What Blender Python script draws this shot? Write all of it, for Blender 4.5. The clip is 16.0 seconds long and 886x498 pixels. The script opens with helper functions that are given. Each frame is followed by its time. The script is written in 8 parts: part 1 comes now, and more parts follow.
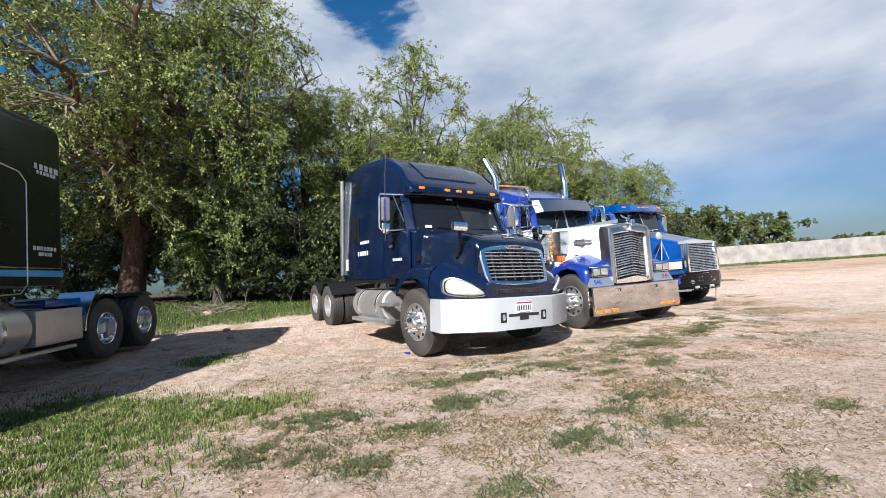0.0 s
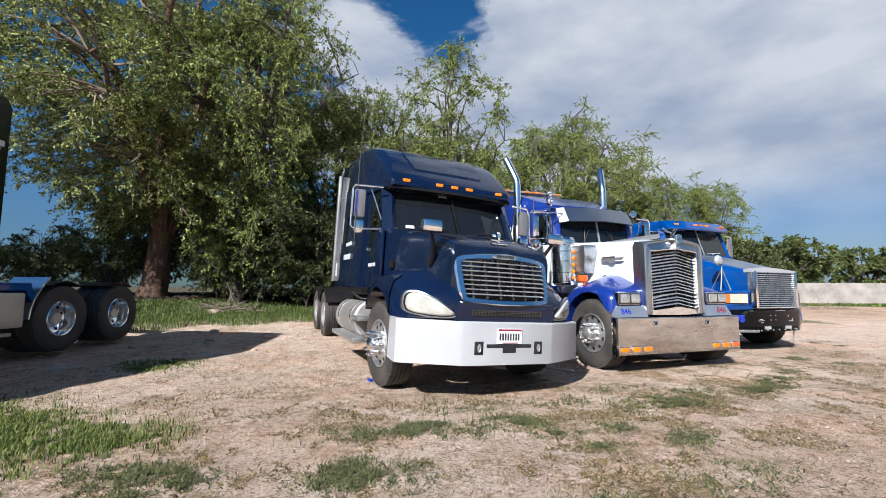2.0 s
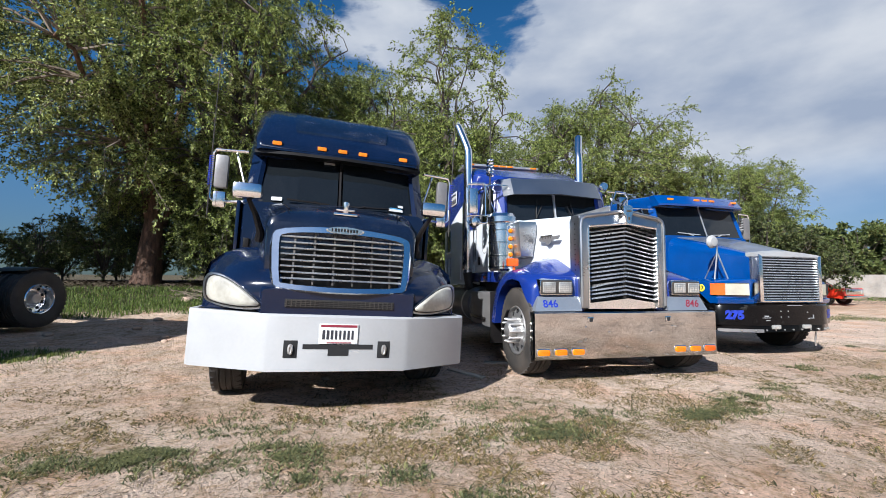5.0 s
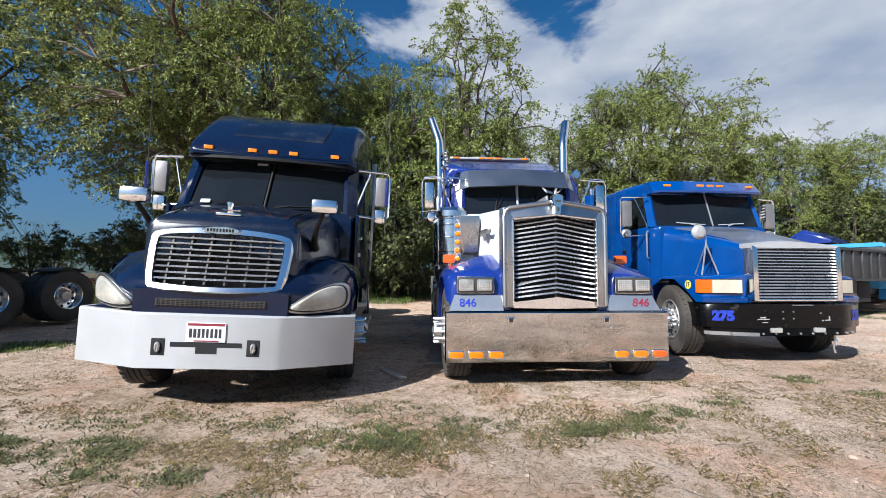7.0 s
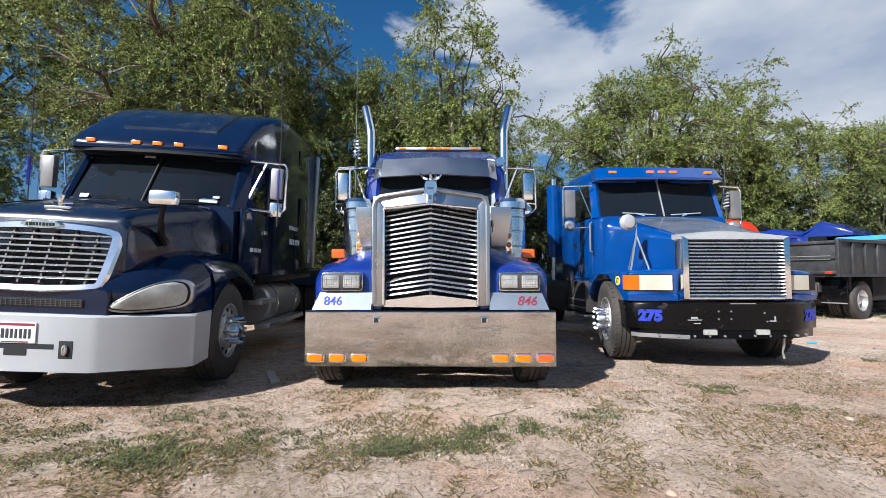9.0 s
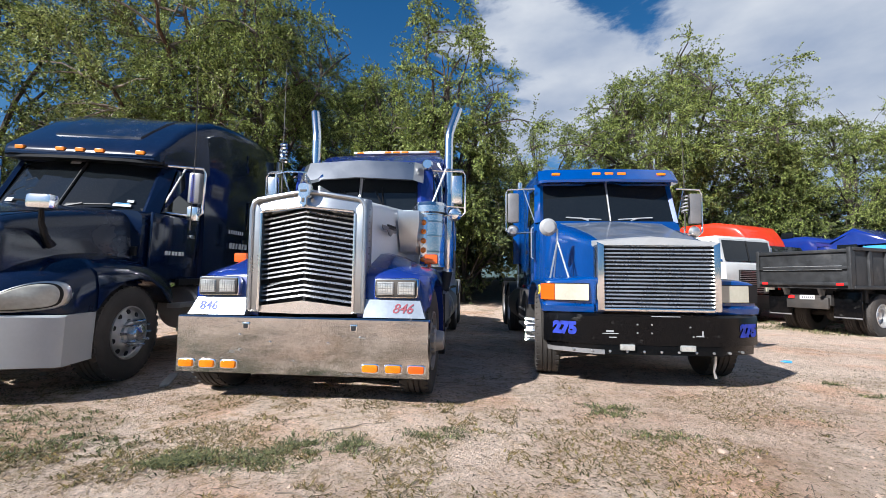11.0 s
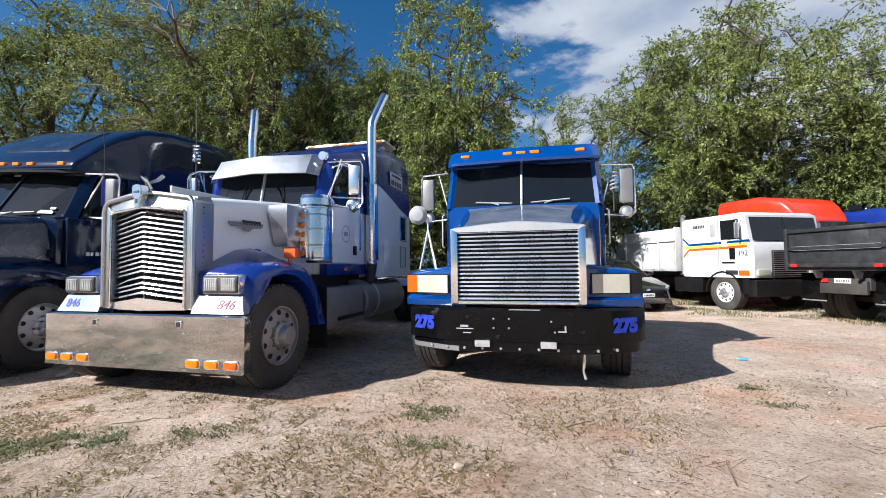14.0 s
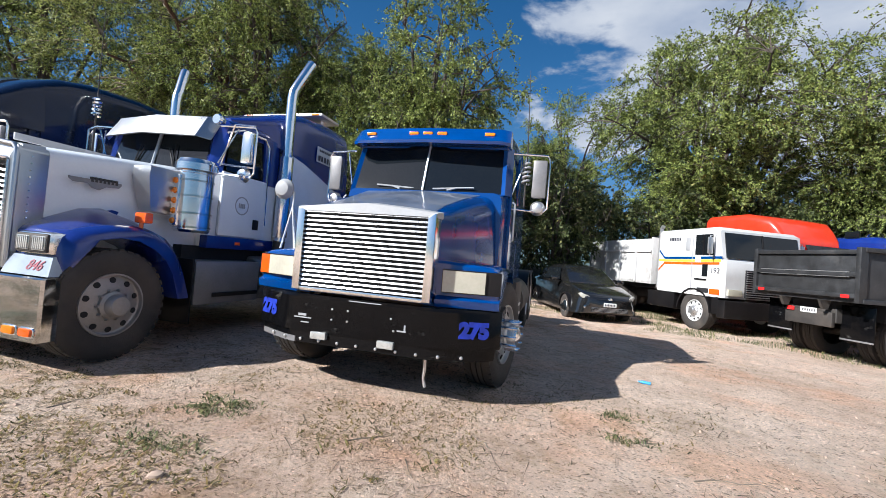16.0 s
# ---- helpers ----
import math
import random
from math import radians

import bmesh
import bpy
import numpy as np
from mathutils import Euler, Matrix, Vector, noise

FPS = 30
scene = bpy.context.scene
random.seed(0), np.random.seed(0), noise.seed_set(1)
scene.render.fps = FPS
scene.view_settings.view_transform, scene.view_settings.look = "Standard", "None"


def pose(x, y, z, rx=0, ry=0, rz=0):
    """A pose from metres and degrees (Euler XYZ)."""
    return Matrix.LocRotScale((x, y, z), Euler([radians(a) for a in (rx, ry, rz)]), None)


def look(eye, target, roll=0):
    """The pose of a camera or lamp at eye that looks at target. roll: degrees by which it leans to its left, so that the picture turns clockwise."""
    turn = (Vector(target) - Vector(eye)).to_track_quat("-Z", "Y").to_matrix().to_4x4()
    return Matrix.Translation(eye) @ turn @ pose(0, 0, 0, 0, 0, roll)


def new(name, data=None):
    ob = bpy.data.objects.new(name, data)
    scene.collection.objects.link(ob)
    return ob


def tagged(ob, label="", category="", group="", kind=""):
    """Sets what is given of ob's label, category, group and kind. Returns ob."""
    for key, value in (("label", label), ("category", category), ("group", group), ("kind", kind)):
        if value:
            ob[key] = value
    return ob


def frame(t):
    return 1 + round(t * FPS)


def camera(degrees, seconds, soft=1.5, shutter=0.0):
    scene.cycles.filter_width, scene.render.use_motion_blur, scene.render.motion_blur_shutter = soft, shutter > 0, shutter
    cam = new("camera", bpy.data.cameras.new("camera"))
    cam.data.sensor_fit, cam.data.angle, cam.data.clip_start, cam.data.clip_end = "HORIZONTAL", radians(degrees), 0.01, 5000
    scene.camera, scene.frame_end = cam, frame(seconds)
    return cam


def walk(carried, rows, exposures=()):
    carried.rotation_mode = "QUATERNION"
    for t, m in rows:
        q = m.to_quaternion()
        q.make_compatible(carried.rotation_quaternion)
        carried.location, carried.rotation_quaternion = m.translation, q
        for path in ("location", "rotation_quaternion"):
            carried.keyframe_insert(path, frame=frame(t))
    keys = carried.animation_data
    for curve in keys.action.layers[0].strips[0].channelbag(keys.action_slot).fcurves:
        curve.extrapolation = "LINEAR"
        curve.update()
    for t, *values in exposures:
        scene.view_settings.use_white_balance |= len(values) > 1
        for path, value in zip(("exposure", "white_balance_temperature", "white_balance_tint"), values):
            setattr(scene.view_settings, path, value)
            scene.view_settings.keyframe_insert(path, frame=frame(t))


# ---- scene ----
cam = camera(92.5, 16.0, soft=0.6)
METRES, EYE, TILT, LEAN, TURN = 12.95, 1.15, 0.0, 0.0, 0.0
PATH = [
    (0, (-0.155, -0.064, 1.28), (-0.142, 1.933, 1.391), -4.0),
    (0.5, (0.111, 0.3, 1.253), (0.275, 2.288, 1.401), -3.5),
    (1, (0.397, 0.642, 1.225), (0.416, 2.635, 1.395), -1.7),
    (1.5, (0.596, 1.019, 1.207), (0.365, 2.995, 1.406), -0.4),
    (2, (0.861, 1.361, 1.206), (0.618, 3.336, 1.397), 0.2),
    (2.5, (1.15, 1.609, 1.191), (0.859, 3.579, 1.379), 0.5),
    (3, (1.448, 1.932, 1.181), (1.151, 3.901, 1.359), 0.1),
    (3.5, (1.765, 2.194, 1.187), (1.5, 4.17, 1.347), -0.3),
    (4, (2.094, 2.396, 1.189), (1.799, 4.367, 1.348), -0.6),
    (4.2, (2.205, 2.495, 1.167), (1.862, 4.459, 1.326), -0.6),
    (6.3, (3.77, 3.37, 1.153), (3.120, 5.258, 1.265), 0.6),
    (6.5, (3.939, 3.424, 1.155), (3.230, 5.291, 1.269), -0.0),
    (7, (4.314, 3.603, 1.185), (3.542, 5.443, 1.311), 0.2),
    (7.5, (4.672, 3.903, 1.165), (3.861, 5.726, 1.301), 0.2),
    (8, (5.03, 4.129, 1.189), (4.169, 5.928, 1.343), -0.0),
    (8.5, (5.356, 4.37, 1.179), (4.472, 6.157, 1.339), -0.4),
    (9, (5.656, 4.676, 1.171), (4.759, 6.46, 1.284), 0.0),
    (9.5, (6.014, 4.858, 1.169), (5.081, 6.621, 1.302), 0.3),
    (10, (6.322, 5.08, 1.17), (5.379, 6.838, 1.301), 0.2),
    (10.2, (6.44, 5.188, 1.176), (5.487, 6.941, 1.312), 0.5),
    (12.3, (7.693, 6.161, 1.182), (6.485, 7.751, 1.3), -0.6),
    (12.5, (7.808, 6.239, 1.193), (6.589, 7.82, 1.305), -0.7),
    (13, (8.083, 6.521, 1.178), (6.845, 8.088, 1.286), -0.5),
    (13.5, (8.378, 6.86, 1.209), (7.104, 8.399, 1.297), 0.2),
    (14, (8.678, 7.155, 1.228), (7.363, 8.659, 1.314), -0.6),
    (14.5, (8.871, 7.526, 1.2), (7.537, 9.013, 1.298), -0.1),
    (15, (9.077, 7.886, 1.219), (7.729, 9.36, 1.313), 0.2),
    (15.5, (9.337, 8.197, 1.239), (8.006, 9.687, 1.321), -0.8),
    (16, (9.499, 8.525, 1.236), (8.136, 9.988, 1.284), 4.8),
]
walk(cam, [(t, look(eye, target, roll)) for t, eye, target, roll in PATH],
     exposures=[(0.0, 1.04, 6180, 10), (1.0, 0.94, 6180, 10), (2.5, 0.85, 6180, 10), (8.0, 0.90, 6180, 10), (16.0, 0.99, 6180, 10)])

# ---- world, sun ----
SUN_DIR = Vector((0.335 * 0.811, 0.942 * 0.811, -0.585)).normalized()   # the way the light travels
sun_elev = math.asin(-SUN_DIR.z)
sun = new("sun", bpy.data.lights.new("sun", "SUN"))
sun.data.energy, sun.data.angle, sun.data.color = 5.0, radians(0.55), (0.985, 0.97, 0.94)
sun.matrix_world = Matrix.Translation((0, 0, 30)) @ SUN_DIR.to_track_quat("-Z", "Y").to_matrix().to_4x4()

world = bpy.data.worlds.new("sky")
scene.world = world
world.use_nodes = True
wt = world.node_tree
wt.nodes.clear()


def wnode(kind, **kw):
    n = wt.nodes.new(kind)
    for k, v in kw.items():
        n.inputs[k].default_value = v
    return n


sky = wt.nodes.new("ShaderNodeTexSky")
sky.sky_type, sky.sun_disc = "NISHITA", False
sky.sun_elevation = sun_elev
sky.sun_rotation = math.atan2(-SUN_DIR.x, -SUN_DIR.y)
sky.air_density, sky.dust_density, sky.ozone_density = 1.0, 0.6, 2.0
coord = wt.nodes.new("ShaderNodeTexCoord")
stretch = wnode("ShaderNodeMapping")
stretch.inputs["Scale"].default_value = (1.0, 1.0, 2.2)
wt.links.new(coord.outputs["Generated"], stretch.inputs["Vector"])
puff = wnode("ShaderNodeTexNoise", Scale=3.4, Detail=10.0, Roughness=0.58, Distortion=0.3)
wt.links.new(stretch.outputs["Vector"], puff.inputs["Vector"])
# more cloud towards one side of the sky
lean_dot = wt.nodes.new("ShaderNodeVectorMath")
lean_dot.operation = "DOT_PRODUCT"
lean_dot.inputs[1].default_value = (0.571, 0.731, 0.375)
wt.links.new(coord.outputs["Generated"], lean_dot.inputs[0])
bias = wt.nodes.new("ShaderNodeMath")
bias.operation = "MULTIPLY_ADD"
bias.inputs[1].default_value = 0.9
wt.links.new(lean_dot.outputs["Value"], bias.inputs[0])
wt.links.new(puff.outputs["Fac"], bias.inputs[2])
# a smaller cloud standing off the bank's edge
small_dot = wt.nodes.new("ShaderNodeVectorMath")
small_dot.operation = "DOT_PRODUCT"
small_dot.inputs[1].default_value = (-0.378, 0.811, 0.446)
wt.links.new(coord.outputs["Generated"], small_dot.inputs[0])
small = wt.nodes.new("ShaderNodeMapRange")
small.interpolation_type = "SMOOTHSTEP"
small.inputs["From Min"].default_value, small.inputs["From Max"].default_value = 0.955, 0.992
small.inputs["To Max"].default_value = 0.22
wt.links.new(small_dot.outputs["Value"], small.inputs["Value"])
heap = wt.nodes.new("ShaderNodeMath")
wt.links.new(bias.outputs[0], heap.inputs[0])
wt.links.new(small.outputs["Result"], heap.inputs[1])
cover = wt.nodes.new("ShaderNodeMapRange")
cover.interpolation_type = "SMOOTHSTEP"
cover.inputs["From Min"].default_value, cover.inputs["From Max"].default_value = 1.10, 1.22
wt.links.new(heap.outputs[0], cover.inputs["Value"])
grey = wnode("ShaderNodeTexNoise", Scale=4.0, Detail=6.0, Roughness=0.5)
wt.links.new(stretch.outputs["Vector"], grey.inputs["Vector"])
cloud_col = wt.nodes.new("ShaderNodeValToRGB")
cloud_col.color_ramp.elements[0].position, cloud_col.color_ramp.elements[0].color = 0.32, (3.9, 4.6, 5.9, 1)
cloud_col.color_ramp.elements[1].position, cloud_col.color_ramp.elements[1].color = 0.62, (7.2, 7.5, 8.0, 1)
wt.links.new(grey.outputs["Fac"], cloud_col.inputs["Fac"])
mixer = wt.nodes.new("ShaderNodeMix")
mixer.data_type = "RGBA"
# the cloud bank thins out towards the horizon
split = wt.nodes.new("ShaderNodeSeparateXYZ")
wt.links.new(coord.outputs["Generated"], split.inputs["Vector"])
low_sky = wt.nodes.new("ShaderNodeMapRange")
low_sky.interpolation_type = "SMOOTHSTEP"
low_sky.inputs["From Min"].default_value, low_sky.inputs["From Max"].default_value = 0.11, 0.26
low_sky.inputs["To Min"].default_value = 0.25
wt.links.new(split.outputs["Z"], low_sky.inputs["Value"])
bank_mul = wt.nodes.new("ShaderNodeMath")
bank_mul.operation = "MULTIPLY"
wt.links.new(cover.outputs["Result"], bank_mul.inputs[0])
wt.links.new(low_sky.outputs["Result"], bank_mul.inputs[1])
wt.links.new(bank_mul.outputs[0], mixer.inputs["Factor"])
deep = wnode("ShaderNodeHueSaturation", Saturation=1.38, Value=1.08)
wt.links.new(sky.outputs["Color"], deep.inputs["Color"])
haze = wt.nodes.new("ShaderNodeMapRange")
haze.interpolation_type = "SMOOTHSTEP"
haze.inputs["From Max"].default_value = 0.32
wt.links.new(split.outputs["Z"], haze.inputs["Value"])
tint = wt.nodes.new("ShaderNodeMix")
tint.data_type = "RGBA"
tint.inputs["A"].default_value, tint.inputs["B"].default_value = (0.30, 0.44, 0.66, 1), (1, 1, 1, 1)
wt.links.new(haze.outputs["Result"], tint.inputs["Factor"])
low_blue = wt.nodes.new("ShaderNodeMix")
low_blue.data_type, low_blue.blend_type = "RGBA", "MULTIPLY"
low_blue.inputs["Factor"].default_value = 1.0
wt.links.new(deep.outputs["Color"], low_blue.inputs["A"])
wt.links.new(tint.outputs["Result"], low_blue.inputs["B"])
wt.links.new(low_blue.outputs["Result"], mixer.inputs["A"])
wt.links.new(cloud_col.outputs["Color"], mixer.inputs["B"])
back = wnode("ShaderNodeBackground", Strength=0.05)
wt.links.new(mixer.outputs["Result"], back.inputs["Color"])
out = wt.nodes.new("ShaderNodeOutputWorld")
wt.links.new(back.outputs["Background"], out.inputs["Surface"])


# ---- materials ----
def material(name, color, rough=0.6, metal=0.0, vary=0.15, scale=3.0, fine=40.0, bump=0.0, bump_scale=60.0,
             coat=0.0, spec=0.5, dust=None, dust_amount=0.0, per_piece=0.0, island=0.0, stretch=None, edge=(0.42, 0.72), floor=0.25):
    """Principled surface with colour variation at two scales, fine relief and dust."""
    m = bpy.data.materials.new(name)
    m.use_nodes = True
    nt = m.node_tree
    p = nt.nodes["Principled BSDF"]
    p.inputs["Metallic"].default_value = metal
    p.inputs["Specular IOR Level"].default_value = spec
    p.inputs["Coat Weight"].default_value = coat
    p.inputs["Coat Roughness"].default_value = 0.06
    tc = nt.nodes.new("ShaderNodeTexCoord")
    big = nt.nodes.new("ShaderNodeTexNoise")
    big.inputs["Scale"].default_value, big.inputs["Detail"].default_value = scale, 5
    small = nt.nodes.new("ShaderNodeTexNoise")
    small.inputs["Scale"].default_value, small.inputs["Detail"].default_value = fine, 3
    place = tc.outputs["Object"]
    if stretch:
        mp = nt.nodes.new("ShaderNodeMapping")
        mp.inputs["Scale"].default_value = stretch
        nt.links.new(place, mp.inputs["Vector"])
        place = mp.outputs["Vector"]
    for n in (big, small):
        nt.links.new(place, n.inputs["Vector"])
    add = nt.nodes.new("ShaderNodeMath")
    add.operation = "MULTIPLY_ADD"
    add.inputs[1].default_value = 0.4
    nt.links.new(small.outputs["Fac"], add.inputs[0])
    nt.links.new(big.outputs["Fac"], add.inputs[2])
    value = add.outputs[0]
    if per_piece or island:
        src = nt.nodes.new("ShaderNodeObjectInfo" if per_piece else "ShaderNodeNewGeometry")
        more = nt.nodes.new("ShaderNodeMath")
        more.operation = "MULTIPLY_ADD"
        more.inputs[1].default_value = per_piece or island
        nt.links.new(src.outputs["Random" if per_piece else "Random Per Island"], more.inputs[0])
        nt.links.new(value, more.inputs[2])
        value = more.outputs[0]
    ramp = nt.nodes.new("ShaderNodeValToRGB")
    span = 0.5 * (per_piece or island)
    ramp.color_ramp.elements[0].position, ramp.color_ramp.elements[1].position = 0.45, 0.95 + span
    lo = [c * (1 - vary) for c in color]
    hi = [min(1, c * (1 + vary)) for c in color]
    ramp.color_ramp.elements[0].color, ramp.color_ramp.elements[1].color = (*lo, 1), (*hi, 1)
    nt.links.new(value, ramp.inputs["Fac"])
    colour = ramp.outputs["Color"]
    rg = nt.nodes.new("ShaderNodeMapRange")
    rg.inputs["From Min"].default_value, rg.inputs["From Max"].default_value = 0.4, 1.0
    rg.inputs["To Min"].default_value, rg.inputs["To Max"].default_value = rough * 0.85, min(1, rough * 1.2)
    nt.links.new(value, rg.inputs["Value"])
    roughness = rg.outputs["Result"]
    if dust:
        grime = nt.nodes.new("ShaderNodeTexNoise")
        grime.inputs["Scale"].default_value, grime.inputs["Detail"].default_value = 2.2, 8
        grime.inputs["Roughness"].default_value = 0.65
        nt.links.new(place, grime.inputs["Vector"])
        amt = nt.nodes.new("ShaderNodeMapRange")
        amt.inputs["From Min"].default_value, amt.inputs["From Max"].default_value = edge
        amt.inputs["To Min"].default_value, amt.inputs["To Max"].default_value = floor * dust_amount, dust_amount
        nt.links.new(grime.outputs["Fac"], amt.inputs["Value"])
        mx = nt.nodes.new("ShaderNodeMix")
        mx.data_type = "RGBA"
        mx.inputs["B"].default_value = (*dust, 1)
        nt.links.new(amt.outputs["Result"], mx.inputs["Factor"])
        nt.links.new(colour, mx.inputs["A"])
        colour = mx.outputs["Result"]
        mr = nt.nodes.new("ShaderNodeMix")
        mr.inputs["B"].default_value = 0.85
        nt.links.new(amt.outputs["Result"], mr.inputs["Factor"])
        nt.links.new(roughness, mr.inputs["A"])
        roughness = mr.outputs["Result"]
    nt.links.new(colour, p.inputs["Base Color"])
    nt.links.new(roughness, p.inputs["Roughness"])
    if bump:
        bn = nt.nodes.new("ShaderNodeTexNoise")
        bn.inputs["Scale"].default_value, bn.inputs["Detail"].default_value = bump_scale, 4
        nt.links.new(tc.outputs["Object"], bn.inputs["Vector"])
        bu = nt.nodes.new("ShaderNodeBump")
        bu.inputs["Strength"].default_value, bu.inputs["Distance"].default_value = bump, 0.02
        nt.links.new(bn.outputs["Fac"], bu.inputs["Height"])
        nt.links.new(bu.outputs["Normal"], p.inputs["Normal"])
    return m


DUST = (0.36, 0.27, 0.2)
M = {}
M["navy"] = material("navy_paint", (0.002, 0.008, 0.028), 0.12, coat=0.25, spec=0.3, dust=DUST, dust_amount=0.010)
M["black"] = material("black_paint", (0.0025, 0.0025, 0.0035), 0.3, coat=0.15, spec=0.3, dust=DUST, dust_amount=0.003)
M["blue"] = material("blue_paint", (0.0002, 0.043, 0.195), 0.16, coat=0.45, dust=(0.25, 0.22, 0.2), dust_amount=0.006)
M["bumper_black"] = material("scuffed_black_bumper", (0.003, 0.003, 0.0035), 0.14, coat=0.03, spec=0.15, vary=0.2, dust=(0.25, 0.24, 0.22), dust_amount=0.22, edge=(0.62, 0.72), stretch=(2.0, 2.0, 4.0), floor=0.004)
M["kwblue"] = material("deep_blue_paint", (0.004, 0.022, 0.165), 0.2, coat=0.6, dust=DUST, dust_amount=0.025)
M["white"] = material("white_paint", (0.70, 0.735, 0.77), 0.35, coat=0.5, vary=0.05, dust=DUST, dust_amount=0.05)
M["cab_white"] = material("chalky_white_paint", (0.56, 0.56, 0.55), 0.45, coat=0.2, vary=0.08, dust=DUST, dust_amount=0.12)
M["red"] = material("red_paint", (0.72, 0.03, 0.008), 0.3, coat=0.6, dust=DUST, dust_amount=0.04)
M["cyan"] = material("light_blue_paint", (0.03, 0.30, 0.62), 0.35, coat=0.5, dust=DUST, dust_amount=0.15)
M["bumper_white"] = material("brushed_white_metal", (0.46, 0.47, 0.48), 0.42, metal=0.25, vary=0.06, dust=DUST, dust_amount=0.08)
M["chrome"] = material("chrome", (0.84, 0.84, 0.84), 0.15, metal=1.0, vary=0.03, dust=DUST, dust_amount=0.05)
M["steel"] = material("polished_steel", (0.58, 0.57, 0.55), 0.06, metal=1.0, vary=0.30, scale=1.6, fine=14, bump=0.12, bump_scale=3.0, dust=(0.06, 0.05, 0.042), dust_amount=0.34, stretch=(1.0, 1.0, 4.0), edge=(0.53, 0.66), floor=0.08)
M["alu"] = material("dull_aluminium", (0.60, 0.60, 0.60), 0.36, metal=0.9, vary=0.10, dust=DUST, dust_amount=0.25)
M["dusty_alu"] = material("dusty_aluminium", (0.34, 0.335, 0.33), 0.5, metal=0.7, vary=0.2, dust=DUST, dust_amount=0.4)
M["darksteel"] = material("dark_steel", (0.03, 0.03, 0.03), 0.55, metal=0.3, vary=0.3, dust=DUST, dust_amount=0.15)
M["slat"] = material("bright_metal_slat", (0.52, 0.52, 0.52), 0.26, metal=0.8, vary=0.15, scale=4, dust=DUST, dust_amount=0.06)
M["satin"] = material("satin_steel", (0.47, 0.48, 0.49), 0.28, metal=1.0, vary=0.06, scale=2, bump=0.04, bump_scale=9, dust=DUST, dust_amount=0.10)
M["rubber"] = material("tyre_rubber", (0.020, 0.020, 0.020), 0.75, vary=0.3, bump=0.2, bump_scale=90, dust=DUST, dust_amount=0.14)
M["plastic"] = material("black_plastic", (0.005, 0.005, 0.006), 0.4, vary=0.2, spec=0.25, dust=DUST, dust_amount=0.025)
M["greyplastic"] = material("grey_plastic", (0.30, 0.31, 0.32), 0.5, vary=0.1, dust=DUST, dust_amount=0.15)
M["amber"] = material("amber_lens", (0.74, 0.19, 0.004), 0.2, vary=0.15, fine=120, coat=0.5)
M["orange"] = material("orange_lens", (0.72, 0.10, 0.008), 0.15, vary=0.12, fine=120, coat=0.7)
M["redlens"] = material("red_lens", (0.6, 0.02, 0.02), 0.15, vary=0.12, fine=120, coat=0.7)
M["lamp"] = material("headlamp_lens", (0.50, 0.50, 0.47), 0.12, metal=0.35, vary=0.4, scale=9, fine=60, coat=1.0, dust=DUST, dust_amount=0.12)
M["lamp_clear"] = material("cloudy_lens", (0.42, 0.405, 0.355), 0.1, vary=0.25, scale=6, fine=30, coat=0.9, dust=(0.3, 0.28, 0.24), dust_amount=0.25)
M["lamp_pale"] = material("yellowed_lens", (0.44, 0.415, 0.33), 0.18, vary=0.12, scale=4, coat=0.8)
M["dull_metal"] = material("dull_grey_metal", (0.22, 0.22, 0.225), 0.42, metal=0.5, vary=0.2, dust=DUST, dust_amount=0.2)
M["valance"] = material("reflecting_panel", (0.30, 0.335, 0.38), 0.3, metal=0.6, vary=0.1, bump=0.05, bump_scale=5, dust=DUST, dust_amount=0.08)
M["navy_worn"] = material("sun_worn_navy", (0.003, 0.008, 0.023), 0.2, coat=0.3, vary=0.3, dust=(0.12, 0.115, 0.11), dust_amount=0.13, edge=(0.52, 0.62), floor=0.1)
# hood-top grey: the sky's reflection on blue paint, put into the base colour
M["sheen_hood"] = material("sky_sheen_hood_paint", (0.06, 0.085, 0.135), 0.36, coat=0.4, vary=0.3, scale=4, dust=(0.3, 0.29, 0.28), dust_amount=0.25, edge=(0.45, 0.65))
M["stained_white"] = material("stained_white_steel", (0.60, 0.59, 0.57), 0.5, vary=0.12, dust=(0.16, 0.12, 0.085), dust_amount=0.55, edge=(0.5, 0.66), stretch=(1.6, 1.6, 0.7))
M["car_black"] = material("car_black_paint", (0.006, 0.007, 0.008), 0.14, coat=1.0, dust=DUST, dust_amount=0.03)
M["glass"] = material("tinted_glass", (0.008, 0.010, 0.012), 0.03, vary=0.1, spec=0.45)
M["decal_blue"] = material("blue_lettering", (0.008, 0.028, 0.32), 0.5, vary=0.45, scale=14)
M["decal_white"] = material("white_lettering", (0.50, 0.50, 0.50), 0.5, vary=0.1)
M["decal_dark"] = material("dark_lettering", (0.03, 0.03, 0.04), 0.5)
M["decal_red"] = material("red_lettering", (0.22, 0.02, 0.04), 0.5)
M["yellow"] = material("yellow_paint", (0.82, 0.62, 0.05), 0.45, vary=0.08)
M["interior"] = material("dark_cloth", (0.012, 0.012, 0.013), 0.9, vary=0.3)
M["plate"] = material("number_plate", (0.78, 0.77, 0.74), 0.45, vary=0.06, dust=DUST, dust_amount=0.1)
M["bark"] = material("bark", (0.10, 0.056, 0.037), 0.95, vary=0.75, scale=5, fine=26, bump=1.0, bump_scale=16, stretch=(2.2, 2.2, 0.5))
M["bark_dark"] = material("dark_bark", (0.055, 0.042, 0.034), 0.95, vary=0.45, scale=4, fine=30, bump=0.9, bump_scale=22)
M["twig_dark"] = material("dark_twigs", (0.075, 0.06, 0.048), 0.95, vary=0.35, bump=0.4, bump_scale=40)
